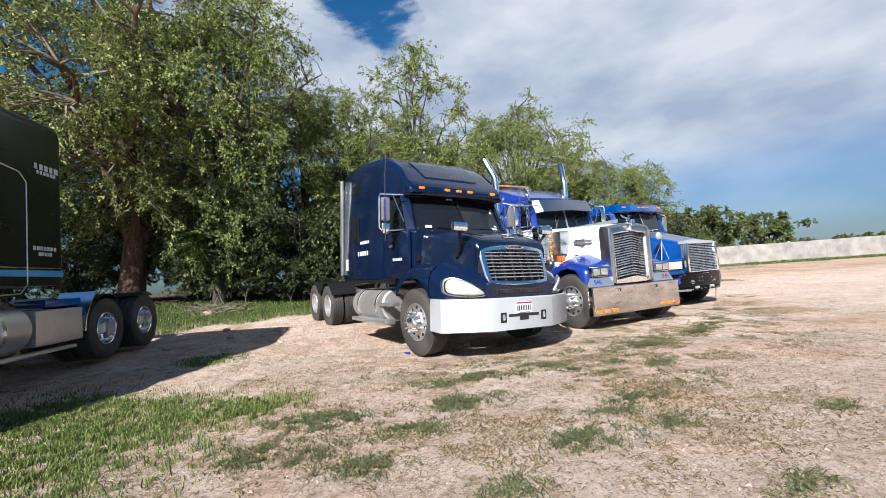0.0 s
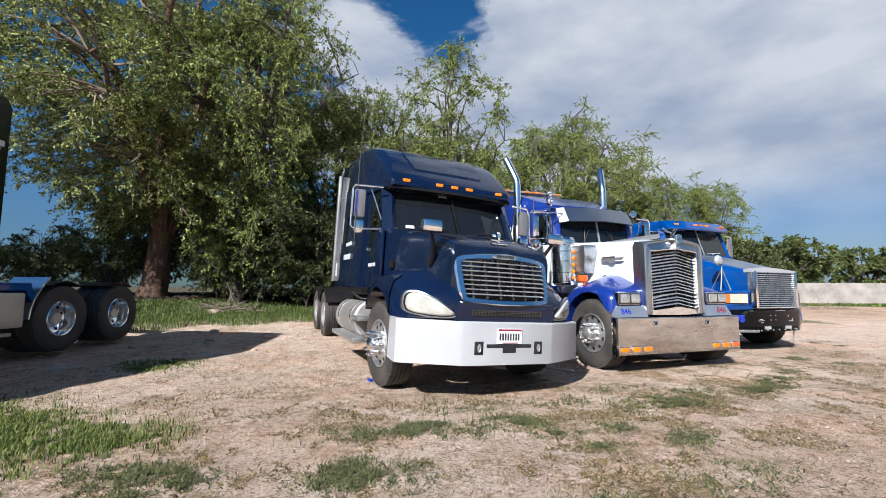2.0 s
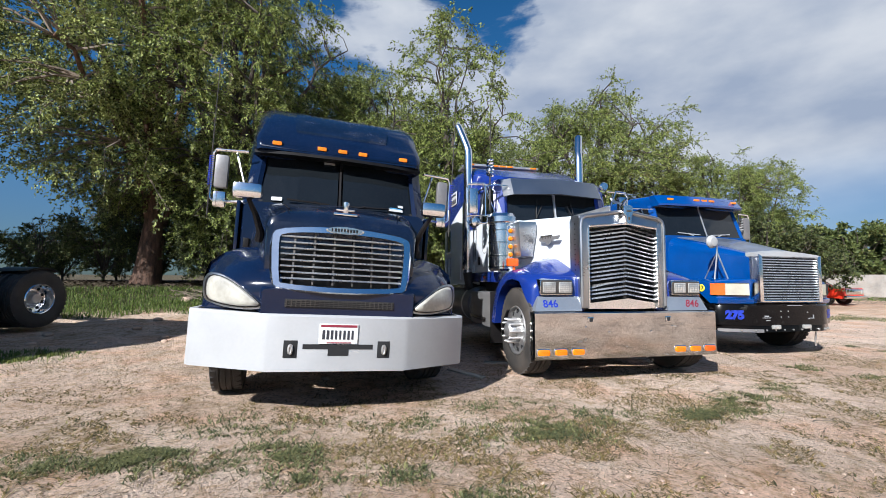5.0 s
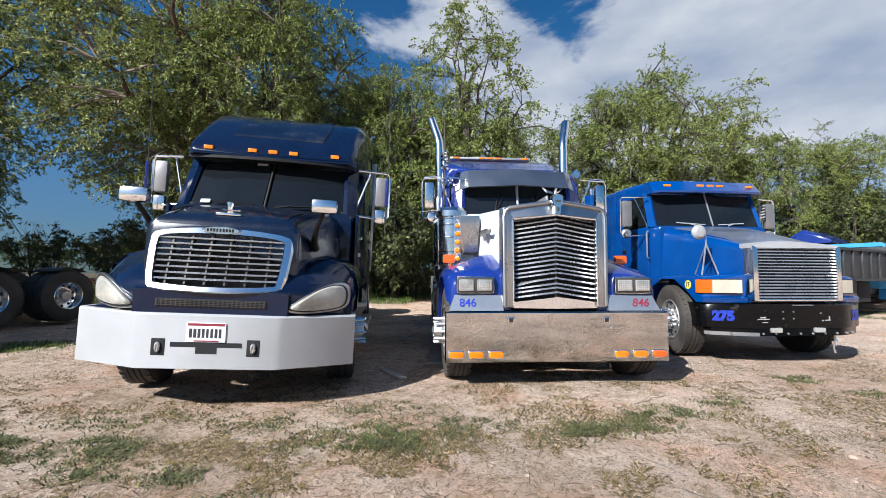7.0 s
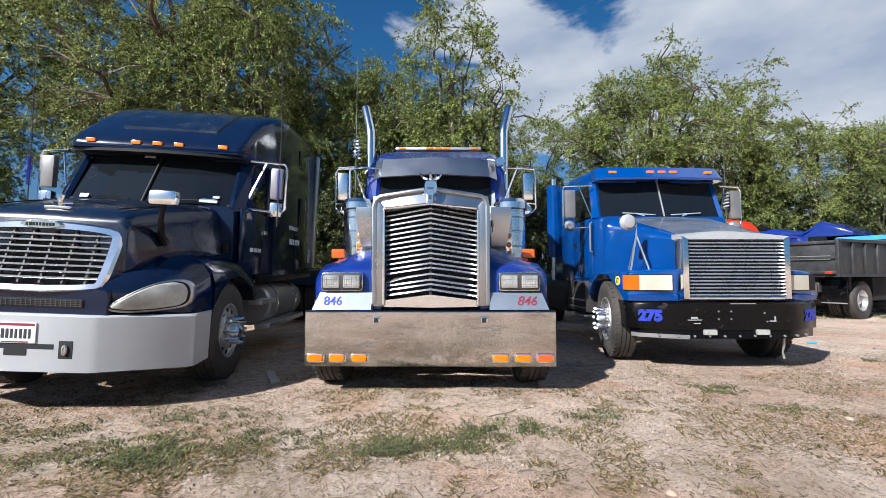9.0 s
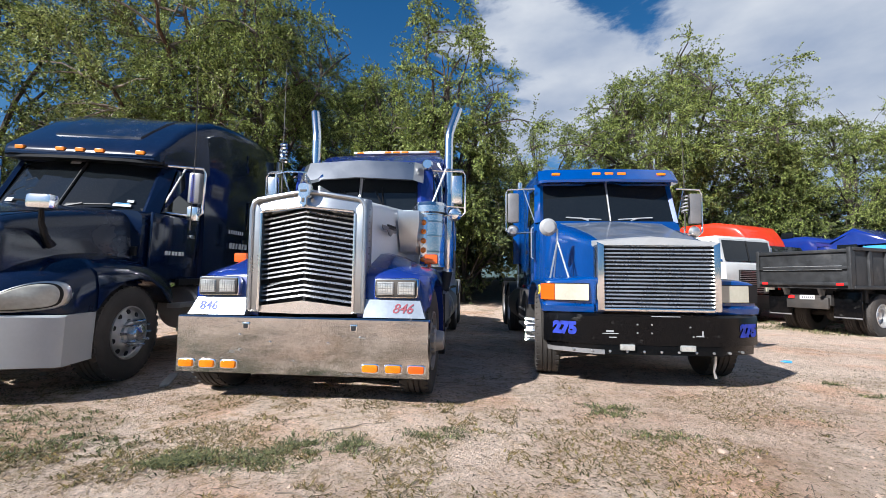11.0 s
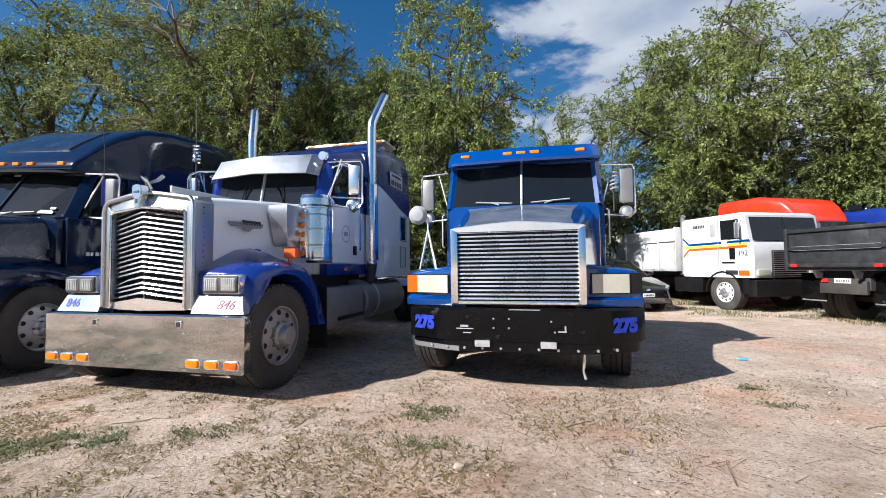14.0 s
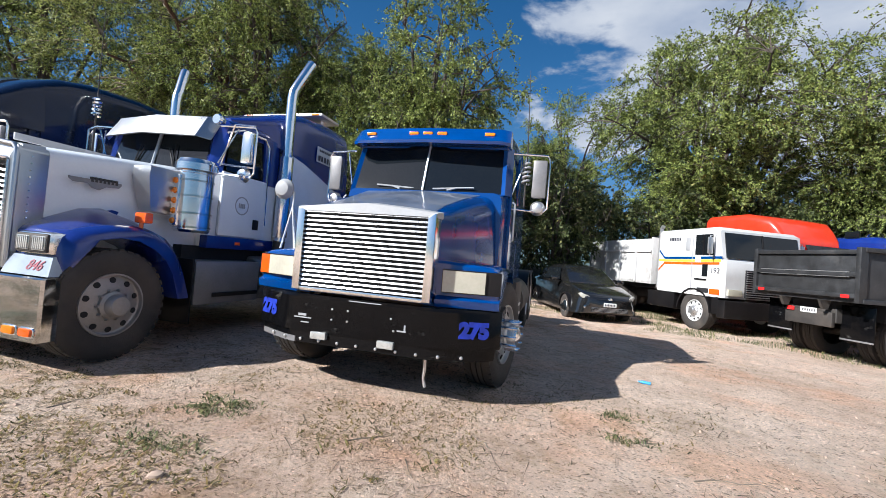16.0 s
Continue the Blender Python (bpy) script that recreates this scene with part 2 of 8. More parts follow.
M["twig"] = material("twig_bark", (0.17, 0.135, 0.10), 0.95, vary=0.35, bump=0.4, bump_scale=40)


# ---- mesh building ----
class Build:
    """Collects shapes into one mesh."""

    def __init__(self, xf=None):
        self.bm = bmesh.new()
        self.xf = xf

    def verts(self, pts):
        return [self.bm.verts.new(p) for p in pts]

    def face(self, vs):
        try:
            return self.bm.faces.new(vs)
        except ValueError:
            return None

    def poly(self, pts):
        self.face(self.verts(pts))
        return self

    def box(self, x0, x1, y0, y1, z0, z1, bevel=0.0, m=None):
        c = [(x, y, z) for z in (z0, z1) for x, y in ((x0, y0), (x1, y0), (x1, y1), (x0, y1))]
        if m:
            c = [m @ Vector(p) for p in c]
        v = self.verts(c)
        fs = [self.face([v[i] for i in f]) for f in ((3, 2, 1, 0), (4, 5, 6, 7), (0, 1, 5, 4), (1, 2, 6, 5), (2, 3, 7, 6), (3, 0, 4, 7))]
        if bevel:
            es = list({e for f in fs if f for e in f.edges})
            bmesh.ops.bevel(self.bm, geom=es, offset=bevel, segments=2, affect="EDGES", profile=0.6)
        return self

    def prism(self, pts, axis, a, b, bevel=0.0):
        """A flat outline, given in the two other axes in order, pulled along axis from a to b."""
        def put(p, d):
            q = list(p)
            q.insert("xyz".index(axis), d)
            return tuple(q)
        lo, hi = self.verts([put(p, a) for p in pts]), self.verts([put(p, b) for p in pts])
        n = len(pts)
        fs = [self.face(lo), self.face(hi)] + [self.face([lo[i], lo[(i + 1) % n], hi[(i + 1) % n], hi[i]]) for i in range(n)]
        if bevel:
            es = list({e for f in fs if f for e in f.edges})
            bmesh.ops.bevel(self.bm, geom=es, offset=bevel, segments=2, affect="EDGES", profile=0.6)
        return self

    def loft(self, rings, closed=True, caps=True):
        """Rings of equally many points, joined in order."""
        vs = [self.verts(r) for r in rings]
        n = len(rings[0])
        for a, b in zip(vs, vs[1:]):
            for i in range(n if closed else n - 1):
                j = (i + 1) % n
                self.face([a[i], a[j], b[j], b[i]])
        if caps and closed:
            self.face(list(reversed(vs[0])))
            self.face(vs[-1])
        return self

    def tube(self, path, r, seg=8, caps=True):
        """A round bar along a path; r may be one radius or one per point."""
        path = [Vector(p) for p in path]
        rr = r if isinstance(r, (list, tuple)) else [r] * len(path)
        rings, up = [], None
        for i, p in enumerate(path):
            d = (path[min(i + 1, len(path) - 1)] - path[max(i - 1, 0)]).normalized()
            if up is None:
                up = d.orthogonal().normalized()
            up = (up - d * up.dot(d))
            up = up.normalized() if up.length > 1e-6 else d.orthogonal().normalized()
            side = d.cross(up)
            rings.append([p + (up * math.cos(a) + side * math.sin(a)) * rr[i] for a in (2 * math.pi * k / seg for k in range(seg))])
        return self.loft(rings, True, caps)

    def cyl(self, p0, p1, r0, r1=None, seg=20):
        return self.tube([p0, p1], [r0, r0 if r1 is None else r1], seg)

    def lathe(self, profile, seg=32, axis="x", centre=(0, 0, 0), close=False):
        """profile: (radius, distance along the axis)."""
        rings = []
        for r, d in profile:
            ring = []
            for k in range(seg):
                a = 2 * math.pi * k / seg
                u, v = r * math.cos(a), r * math.sin(a)
                p = {"x": (d, u, v), "y": (u, d, v), "z": (u, v, d)}[axis]
                ring.append((p[0] + centre[0], p[1] + centre[1], p[2] + centre[2]))
            rings.append(ring)
        return self.loft(rings, True, not close)

    def mesh(self, name, mat, sharp=35):
        bm = self.bm
        bmesh.ops.remove_doubles(bm, verts=bm.verts, dist=1e-5)
        bmesh.ops.recalc_face_normals(bm, faces=bm.faces)
        if self.xf:
            bm.transform(self.xf)
        me = bpy.data.meshes.new(name)
        bm.to_mesh(me)
        bm.free()
        me.materials.append(mat)
        me.shade_smooth()
        me.set_sharp_from_angle(angle=radians(sharp))
        return me


def part(name, build, mat, parent, label="", sharp=35):
    ob = new(name, build.mesh(name, M[mat] if isinstance(mat, str) else mat, sharp))
    ob.parent = parent
    if label:
        ob["label"] = label
    if name in ("plate_bar", "badge_bar", "decal", "name_sign", "name_bar", "rivet", "lens_rib", "scuff", "emblem_bar", "grille_mesh", "hood_lettering", "hand_hole"):
        ob["kind"] = "stuff"
    return ob


def thing(name, m, label, category, group="", kind=""):
    ob = new(name)
    ob.matrix_world = m
    return tagged(ob, label, category, group, kind)


def text_mesh(body, size, mat, parent, m, name="lettering", extrude=0.001, bold=0.0, squeeze=1.0, shear=0.0, label=""):
    """Lettering as a mesh, standing upright in the x-z plane of m."""
    cu = bpy.data.curves.new(name, "FONT")
    cu.body, cu.size, cu.extrude, cu.align_x, cu.align_y, cu.offset, cu.shear = body, size, extrude, "CENTER", "CENTER", bold, shear
    tmp = bpy.data.objects.new(name, cu)
    scene.collection.objects.link(tmp)
    me = bpy.data.meshes.new_from_object(tmp.evaluated_get(bpy.context.evaluated_depsgraph_get()))
    bpy.data.objects.remove(tmp)
    me.transform(m @ Matrix.Rotation(radians(90), 4, "X") @ Matrix.Diagonal((squeeze, 1, 1, 1)))
    me.materials.clear()
    me.materials.append(M[mat])
    ob = new(name, me)
    ob.parent = parent
    if label:
        ob["label"] = label
    return ob


def smooth01(a, b, v):
    t = min(1.0, max(0.0, (v - a) / (b - a)))
    return t * t * (3 - 2 * t)


def ground_z(x, y):
    """Height of the ground: flat where the trucks stand, rising to a low bank under the trees."""
    s = -0.75 * x + 0.66 * y
    rise = 0.005 * min(14.0, max(0.0, s - 5.0)) ** 2
    rise *= 1 - smooth01(0.0, 5.0, x)
    rise += 0.35 * smooth01(24.0, 30.0, y) * (1 - smooth01(10, 16, x))
    return rise - 0.06 * smooth01(14.0, 19.0, y) * smooth01(1, 4, x)


# ---- ground ----
def ground_material():
    m = bpy.data.materials.new("dry_earth")
    m.use_nodes = True
    nt = m.node_tree
    p = nt.nodes["Principled BSDF"]
    p.inputs["Roughness"].default_value, p.inputs["Specular IOR Level"].default_value = 0.95, 0.2
    tc = nt.nodes.new("ShaderNodeTexCoord")

    def tex(scale, detail=6, rough=0.6):
        n = nt.nodes.new("ShaderNodeTexNoise")
        n.inputs["Scale"].default_value, n.inputs["Detail"].default_value, n.inputs["Roughness"].default_value = scale, detail, rough
        nt.links.new(tc.outputs["Object"], n.inputs["Vector"])
        return n.outputs["Fac"]

    def ramp(fac, stops):
        r = nt.nodes.new("ShaderNodeValToRGB")
        while len(r.color_ramp.elements) < len(stops):
            r.color_ramp.elements.new(0.5)
        for e, (pos, c) in zip(r.color_ramp.elements, stops):
            e.position, e.color = pos, (*c, 1)
        nt.links.new(fac, r.inputs["Fac"])
        return r.outputs["Color"]

    def mix(fac, a, b, kind="MIX"):
        n = nt.nodes.new("ShaderNodeMix")
        n.data_type, n.blend_type = "RGBA", kind
        if isinstance(fac, float):
            n.inputs["Factor"].default_value = fac
        else:
            nt.links.new(fac, n.inputs["Factor"])
        nt.links.new(a, n.inputs["A"])
        nt.links.new(b, n.inputs["B"])
        return n.outputs["Result"]

    def cells(scale, feature="F1"):
        n = nt.nodes.new("ShaderNodeTexVoronoi")
        n.feature = feature
        n.inputs["Scale"].default_value, n.inputs["Randomness"].default_value = scale, 1.0
        nt.links.new(tc.outputs["Object"], n.inputs["Vector"])
        return n

    base = ramp(tex(0.35, 8), ((0.34, (0.63, 0.42, 0.307)), (0.5, (0.78, 0.594, 0.475)), (0.72, (0.88, 0.712, 0.594))))
    pale = ramp(tex(1.7, 8, 0.7), ((0.35, (0.53, 0.387, 0.296)), (0.7, (0.92, 0.765, 0.644))))
    col = mix(0.5, base, pale)
    # coarse grains, pale and dark
    grit = ramp(tex(34.0, 8, 0.85), ((0.34, (0.22, 0.20, 0.18)), (0.43, (0.90, 0.89, 0.88)), (0.56, (1.06, 1.06, 1.05)), (0.68, (1.7, 1.68, 1.64))))
    col = mix(0.95, col, grit, "MULTIPLY")
    pebble = cells(75.0)
    fleck = ramp(pebble.outputs["Color"], ((0.12, (0.30, 0.27, 0.25)), (0.26, (1, 1, 1)), (0.8, (1, 1, 1)), (0.95, (1.45, 1.42, 1.38))))
    col = mix(0.7, col, fleck, "MULTIPLY")
    # more trodden litter on the side of the elms, cleaner sand towards the open yard
    split = nt.nodes.new("ShaderNodeSeparateXYZ")
    nt.links.new(tc.outputs["Object"], split.inputs["Vector"])
    side = nt.nodes.new("ShaderNodeMapRange")
    side.interpolation_type = "SMOOTHSTEP"
    side.inputs["From Min"].default_value, side.inputs["From Max"].default_value = 12.0, 2.0
    side.inputs["To Min"].default_value, side.inputs["To Max"].default_value = 0.25, 0.95
    nt.links.new(split.outputs["X"], side.inputs["Value"])
    litter = ramp(tex(6.0, 12, 0.9), ((0.50, (1, 1, 1)), (0.56, (0.72, 0.64, 0.50)), (0.64, (0.40, 0.33, 0.24))))
    col = mix(side.outputs["Result"], col, litter, "MULTIPLY")
    rust = ramp(tex(0.8, 5, 0.6), ((0.5, (1, 1, 1)), (0.66, (1.04, 0.88, 0.78))))
    col = mix(0.9, col, rust, "MULTIPLY")
    # thin growth and trodden straw in wide patches
    growth = ramp(tex(0.75, 7, 0.68), ((0.50, (0, 0, 0)), (0.64, (1, 1, 1))))
    tufts = ramp(tex(17.0, 10, 0.9), ((0.47, (0, 0, 0)), (0.56, (0.9, 0.9, 0.9))))
    both = mix(1.0, growth, tufts, "MULTIPLY")
    both = mix(1.0, both, side.outputs["Result"], "MULTIPLY")
    green = ramp(tex(28.0, 6, 0.8), ((0.36, (0.06, 0.055, 0.028)), (0.5, (0.16, 0.135, 0.055)), (0.64, (0.34, 0.25, 0.12))))
    col = mix(both, col, green)
    # dark leaf mould and soil on the elms' bank, with tree shade in its colour
    def zone(direction, start, end):
        d = nt.nodes.new("ShaderNodeVectorMath")
        d.operation = "DOT_PRODUCT"
        d.inputs[1].default_value = direction
        nt.links.new(tc.outputs["Object"], d.inputs[0])
        add = nt.nodes.new("ShaderNodeMath")
        add.operation = "MULTIPLY_ADD"
        add.inputs[1].default_value = 3.0
        nt.links.new(tex(0.9, 7, 0.7), add.inputs[0])
        nt.links.new(d.outputs["Value"], add.inputs[2])
        r = nt.nodes.new("ShaderNodeMapRange")
        r.interpolation_type = "SMOOTHSTEP"
        r.inputs["From Min"].default_value, r.inputs["From Max"].default_value = start, end
        nt.links.new(add.outputs[0], r.inputs["Value"])
        return r.outputs["Result"]

    shaded_mould = ramp(tex(9.0, 8, 0.8), ((0.36, (0.045, 0.036, 0.024)), (0.55, (0.11, 0.09, 0.055)), (0.7, (0.22, 0.16, 0.095))))
    col = mix(zone((-0.75, 0.66, 0.0), 13.6, 15.2), col, shaded_mould)
    # ground turns browner and darker towards the far verge
    brown = ramp(tex(0.5, 6, 0.7), ((0.4, (0.60, 0.52, 0.44)), (0.62, (0.82, 0.78, 0.73))))
    far = zone((0.25, 0.97, 0.0), 22.0, 34.0)
    plain = nt.nodes.new("ShaderNodeMix")
    plain.data_type = "RGBA"
    plain.inputs["A"].default_value = (1, 1, 1, 1)
    nt.links.new(far, plain.inputs["Factor"])
    nt.links.new(brown, plain.inputs["B"])
    col = mix(1.0, col, plain.outputs["Result"], "MULTIPLY")
    nt.links.new(col, p.inputs["Base Color"])
    relief = nt.nodes.new("ShaderNodeMath")
    relief.operation = "MULTIPLY_ADD"
    relief.inputs[1].default_value = -0.12
    nt.links.new(pebble.outputs["Distance"], relief.inputs[0])
    nt.links.new(tex(13.0, 12, 0.85), relief.inputs[2])
    bump = nt.nodes.new("ShaderNodeBump")
    bump.inputs["Strength"].default_value, bump.inputs["Distance"].default_value = 1.0, 0.075
    nt.links.new(relief.outputs[0], bump.inputs["Height"])
    nt.links.new(bump.outputs["Normal"], p.inputs["Normal"])
    return m


def span(a, b, step):
    n = max(1, round((b - a) / step))
    return [a + (b - a) * i / n for i in range(n)]


def build_ground():
    xs = span(-700, -60, 40) + span(-60, -20, 4) + span(-20, -9, 0.5) + span(-9, 13, 0.16) + span(13, 24, 0.5) + span(24, 70, 4) + span(70, 700, 40) + [700]
    ys = span(-500, -40, 40) + span(-40, -3, 3) + span(-3, 16, 0.16) + span(16, 32, 0.4) + span(32, 80, 4) + span(80, 900, 40) + [900]
    nx = len(xs)
    vs = []
    for y in ys:
        for x in xs:
            near = smooth01(40, 15, math.hypot(x - 3, y - 8))
            h = 0.0
            if near > 0:
                h = near * (0.035 * noise.noise((x * 0.5, y * 0.5, 3)) + 0.018 * noise.noise((x * 1.9, y * 1.9, 7)) + 0.008 * noise.noise((x * 5, y * 5, 1)))
            vs.append((x, y, ground_z(x, y) + h))
    fs = [(j * nx + i, j * nx + i + 1, (j + 1) * nx + i + 1, (j + 1) * nx + i) for j in range(len(ys) - 1) for i in range(nx - 1)]
    me = bpy.data.meshes.new("ground")
    me.from_pydata(vs, [], fs)
    me.materials.append(ground_material())
    me.shade_smooth()
    return tagged(new("ground", me), "dry pinkish earth yard with gravel and straw", "ground", kind="structure")


build_ground()


# ---- trees ----
def leaf_material(name, dark, light):
    m = material(name, dark, 0.6, spec=0.3)
    nt = m.node_tree
    p = nt.nodes["Principled BSDF"]
    geo = nt.nodes.new("ShaderNodeNewGeometry")
    r = nt.nodes.new("ShaderNodeValToRGB")
    r.color_ramp.elements[0].color, r.color_ramp.elements[1].color = (*dark, 1), (*light, 1)
    e = r.color_ramp.elements.new(0.93)
    e.color = (light[0] * 1.2, light[1] * 1.05, light[2], 1)
    r.color_ramp.elements[-1].color = (0.30, 0.29, 0.11, 1)
    nt.links.new(geo.outputs["Random Per Island"], r.inputs["Fac"])
    nt.links.new(r.outputs["Color"], p.inputs["Base Color"])
    tr = nt.nodes.new("ShaderNodeBsdfTranslucent")
    nt.links.new(r.outputs["Color"], tr.inputs["Color"])
    mx = nt.nodes.new("ShaderNodeMixShader")
    mx.inputs["Fac"].default_value = 0.25
    nt.links.new(p.outputs["BSDF"], mx.inputs[1])
    nt.links.new(tr.outputs["BSDF"], mx.inputs[2])
    nt.links.new(mx.outputs["Shader"], nt.nodes["Material Output"].inputs["Surface"])
    return m


M["leaf"] = leaf_material("elm_leaves", (0.012, 0.026, 0.008), (0.26, 0.355, 0.093))
M["leaf_pale"] = leaf_material("pale_elm_leaves", (0.013, 0.027, 0.009), (0.265, 0.36, 0.097))
M["leaf_olive"] = leaf_material("olive_elm_leaves", (0.013, 0.024, 0.009), (0.315, 0.40, 0.125))
# scrub leaves much darker than the elms': the understorey shade is in their colour
M["leaf_shade"] = leaf_material("shaded_scrub_leaves", (0.016, 0.028, 0.009), (0.085, 0.115, 0.04))
M["leaf_far"] = leaf_material("far_leaves", (0.04, 0.065, 0.02), (0.12, 0.16, 0.05))


def leaf_mesh(name, spots, dirs, size, mat, rng):
    """One small pointed leaf at each spot."""
    n = len(spots)
    d = dirs + rng.normal(0, 0.6, (n, 3))
    d /= np.linalg.norm(d, axis=1)[:, None] + 1e-9
    up = rng.normal(0, 0.7, (n, 3)) + np.array((0, 0, 0.6))
    side = np.cross(d, up)
    side /= np.linalg.norm(side, axis=1)[:, None] + 1e-9
    ln = size * rng.uniform(0.6, 1.4, (n, 1))
    wd = ln * rng.uniform(0.30, 0.44, (n, 1))
    co = np.empty((n, 3, 3))
    co[:, 0] = spots - side * wd * 0.3
    co[:, 1] = spots + d * ln * 0.45 + side * wd
    co[:, 2] = spots + d * ln - side * wd * 0.35
    me = bpy.data.meshes.new(name)
    me.vertices.add(3 * n)
    me.vertices.foreach_set("co", co.astype(np.float32).ravel())
    me.loops.add(3 * n)
    me.loops.foreach_set("vertex_index", np.arange(3 * n, dtype=np.int32))
    me.polygons.add(n)
    me.polygons.foreach_set("loop_start", np.arange(0, 3 * n, 3, dtype=np.int32))
    me.update(calc_edges=True)
    me.validate()
    me.materials.append(mat)
    return me


def bent(p, d, length, steps, rng, wobble, droop):
    """Points of a crooked branch."""
    pts, d = [p.copy()], d.normalized()
    for i in range(steps):
        d = (d + Vector(rng.normal(0, wobble, 3)) + Vector((0, 0, -droop * (i + 1) / steps))).normalized()
        pts.append(pts[-1] + d * (length / steps))
    return pts


def build_tree(seed, height, spread, trunk_r, fork, clusters, leaf_size, mat, base=0.22, per=40, lobes=0.55, twigs_each=12, twig_every=3,
               reach=(0.5, 1.15), gaps=-0.06, grain=0.42, bark="bark_dark", lean=(0, 0)):
    """A crooked tree: tapered trunk, limbs into an uneven crown, branches to leafy sprays with open gaps between them."""
    rng = np.random.default_rng(seed)
    wood, twigs = Build(), Build()
    trunk = bent(Vector((0, 0, -0.3)), Vector((rng.normal(0, .08), rng.normal(0, .08), 1)), fork + 0.3, 5, rng, 0.07, 0)
    wood.tube(trunk, [trunk_r * (1.4 if i == 0 else 1.1 - 0.06 * i) for i in range(6)], 12)
    mid = height * (1 + base) / 2
    half = height * (1 - base) / 2
    limb_pts, limb_r = [], []
    for k in range(13):
        a = 2.4 * k + rng.uniform(-0.4, 0.4)
        up = rng.uniform(-0.1, 0.75) if k < 9 else rng.uniform(0.75, 0.95)
        rad = spread * (0.85 if k < 9 else 0.3) * math.sqrt(max(0.05, 1 - up * up))
        goal = Vector((math.cos(a) * rad + lean[0] * up, math.sin(a) * rad + lean[1] * up, mid + half * up))
        start = trunk[-1] - Vector((0, 0, rng.uniform(0, fork * 0.3)))
        n = 9
        r0 = trunk_r * rng.uniform(0.34, 0.52)
        pts = []
        wob = Vector((0, 0, 0))
        for i in range(n + 1):
            f = i / n
            p = start.lerp(goal, f) + Vector((0, 0, (goal.z - start.z) * 0.22 * math.sin(f * math.pi)))
            wob += Vector(rng.normal(0, 0.022 * height, 3)) * (0 if i == 0 else 0.55)
            pts.append(p + wob * f)
        rr = [r0 * (1 - 0.86 * i / n) for i in range(n + 1)]
        wood.tube(pts, rr, 7)
        limb_pts += pts[2:]
        limb_r += rr[2:]
    limb_np = np.array([tuple(p) for p in limb_pts])
    spots, dirs = [], []
    made = 0
    while made < clusters:
        v = rng.normal(0, 1, 3)
        v /= np.linalg.norm(v)
        f = rng.uniform(0.16, 1.0) ** 0.45
        bulge = 1 + lobes * noise.noise((v[0] * 1.7 + seed, v[1] * 1.7, v[2] * 1.7))
        squeeze = 1.0 if v[2] > -0.2 else 0.85
        c = np.array((v[0] * spread * f * bulge * squeeze + lean[0] * v[2], v[1] * spread * f * bulge * squeeze + lean[1] * v[2], mid + v[2] * half * f * (0.75 + 0.25 * bulge)))
        if noise.noise((c[0] * grain, c[1] * grain + seed, c[2] * grain * 1.3)) < gaps or c[2] < 0.25:
            continue
        made += 1
        d2 = ((limb_np - c) ** 2).sum(1) + 0.6 * np.maximum(0, limb_np[:, 2] - c[2]) ** 2
        i = int(d2.argmin())
        p0, p1 = Vector(limb_np[i]), Vector(c)
        sag = Vector((0, 0, 0.12 * (p1 - p0).length))
        bp = [p0.lerp(p1, q / 4) + sag * math.sin(q / 4 * math.pi) + Vector(rng.normal(0, 0.07, 3)) * (q > 0) for q in range(5)]
        twigs.tube(bp, [max(0.009, min(limb_r[i], 0.05) * (1 - 0.8 * q / 4)) for q in range(5)], 4, caps=False)
        out = Vector((v[0], v[1], v[2] * 0.5))
        for j in range(twigs_each):
            q = rng.uniform(0.5, 1.0) * 4
            b = min(3, int(q))
            s0 = bp[b].lerp(bp[b + 1], q - b)
            d = (out * 0.6 + Vector(rng.normal(0, 0.62, 3)) + Vector((0, 0, 0.2))).normalized()
            tp = bent(s0, d, rng.uniform(*reach), 3, rng, 0.22, 0.42)
            if j % twig_every == 0:
                twigs.tube(tp, [0.010, 0.008, 0.006, 0.003], 3, caps=False)
            line = np.array([tuple(p) for p in tp])
            g = rng.uniform(0.05, 1.0, per) * 2.999
            e = g.astype(int)
            step = line[e + 1] - line[e]
            spots.append(line[e] + step * (g - e)[:, None] + rng.normal(0, 0.034, (per, 3)))
            dirs.append(step / np.linalg.norm(step, axis=1)[:, None] + np.array((0, 0, -0.25)))
    return wood.mesh("trunk", M[bark]), twigs.mesh("branch", M["twig_dark" if bark == "bark_dark" else "twig"]), leaf_mesh("crown", np.concatenate(spots), np.concatenate(dirs), leaf_size, mat, rng)


def plant(meshes, x, y, turn, size, label, name="tree", lift=1.0):
    t = thing(name, Matrix.Translation((x, y, ground_z(x, y) - 0.05)) @ Matrix.Rotation(radians(turn), 4, "Z") @ Matrix.Diagonal((size, size, size * lift, 1)),
              label, "tree", "trees along the yard")
    for nm, me in zip(("trunk", "branch", "crown"), meshes):
        ob = new(nm, me)
        ob.parent = t
        if nm == "branch":
            ob["kind"] = "stuff"
    return t


elm_a = build_tree(11, 13.8, 6.0, 0.44, 2.4, 430, 0.092, M["leaf_olive"], 0.05, per=38, gaps=-0.13, bark="bark")
elm_b = build_tree(23, 10.6, 2.6, 0.22, 2.0, 260, 0.090, M["leaf_pale"], 0.06, per=32, lobes=0.75, reach=(0.4, 0.95), gaps=-0.12, grain=0.55)
elm_c = build_tree(37, 13.2, 5.7, 0.30, 2.2, 400, 0.095, M["leaf"], 0.08, per=34, gaps=-0.13)
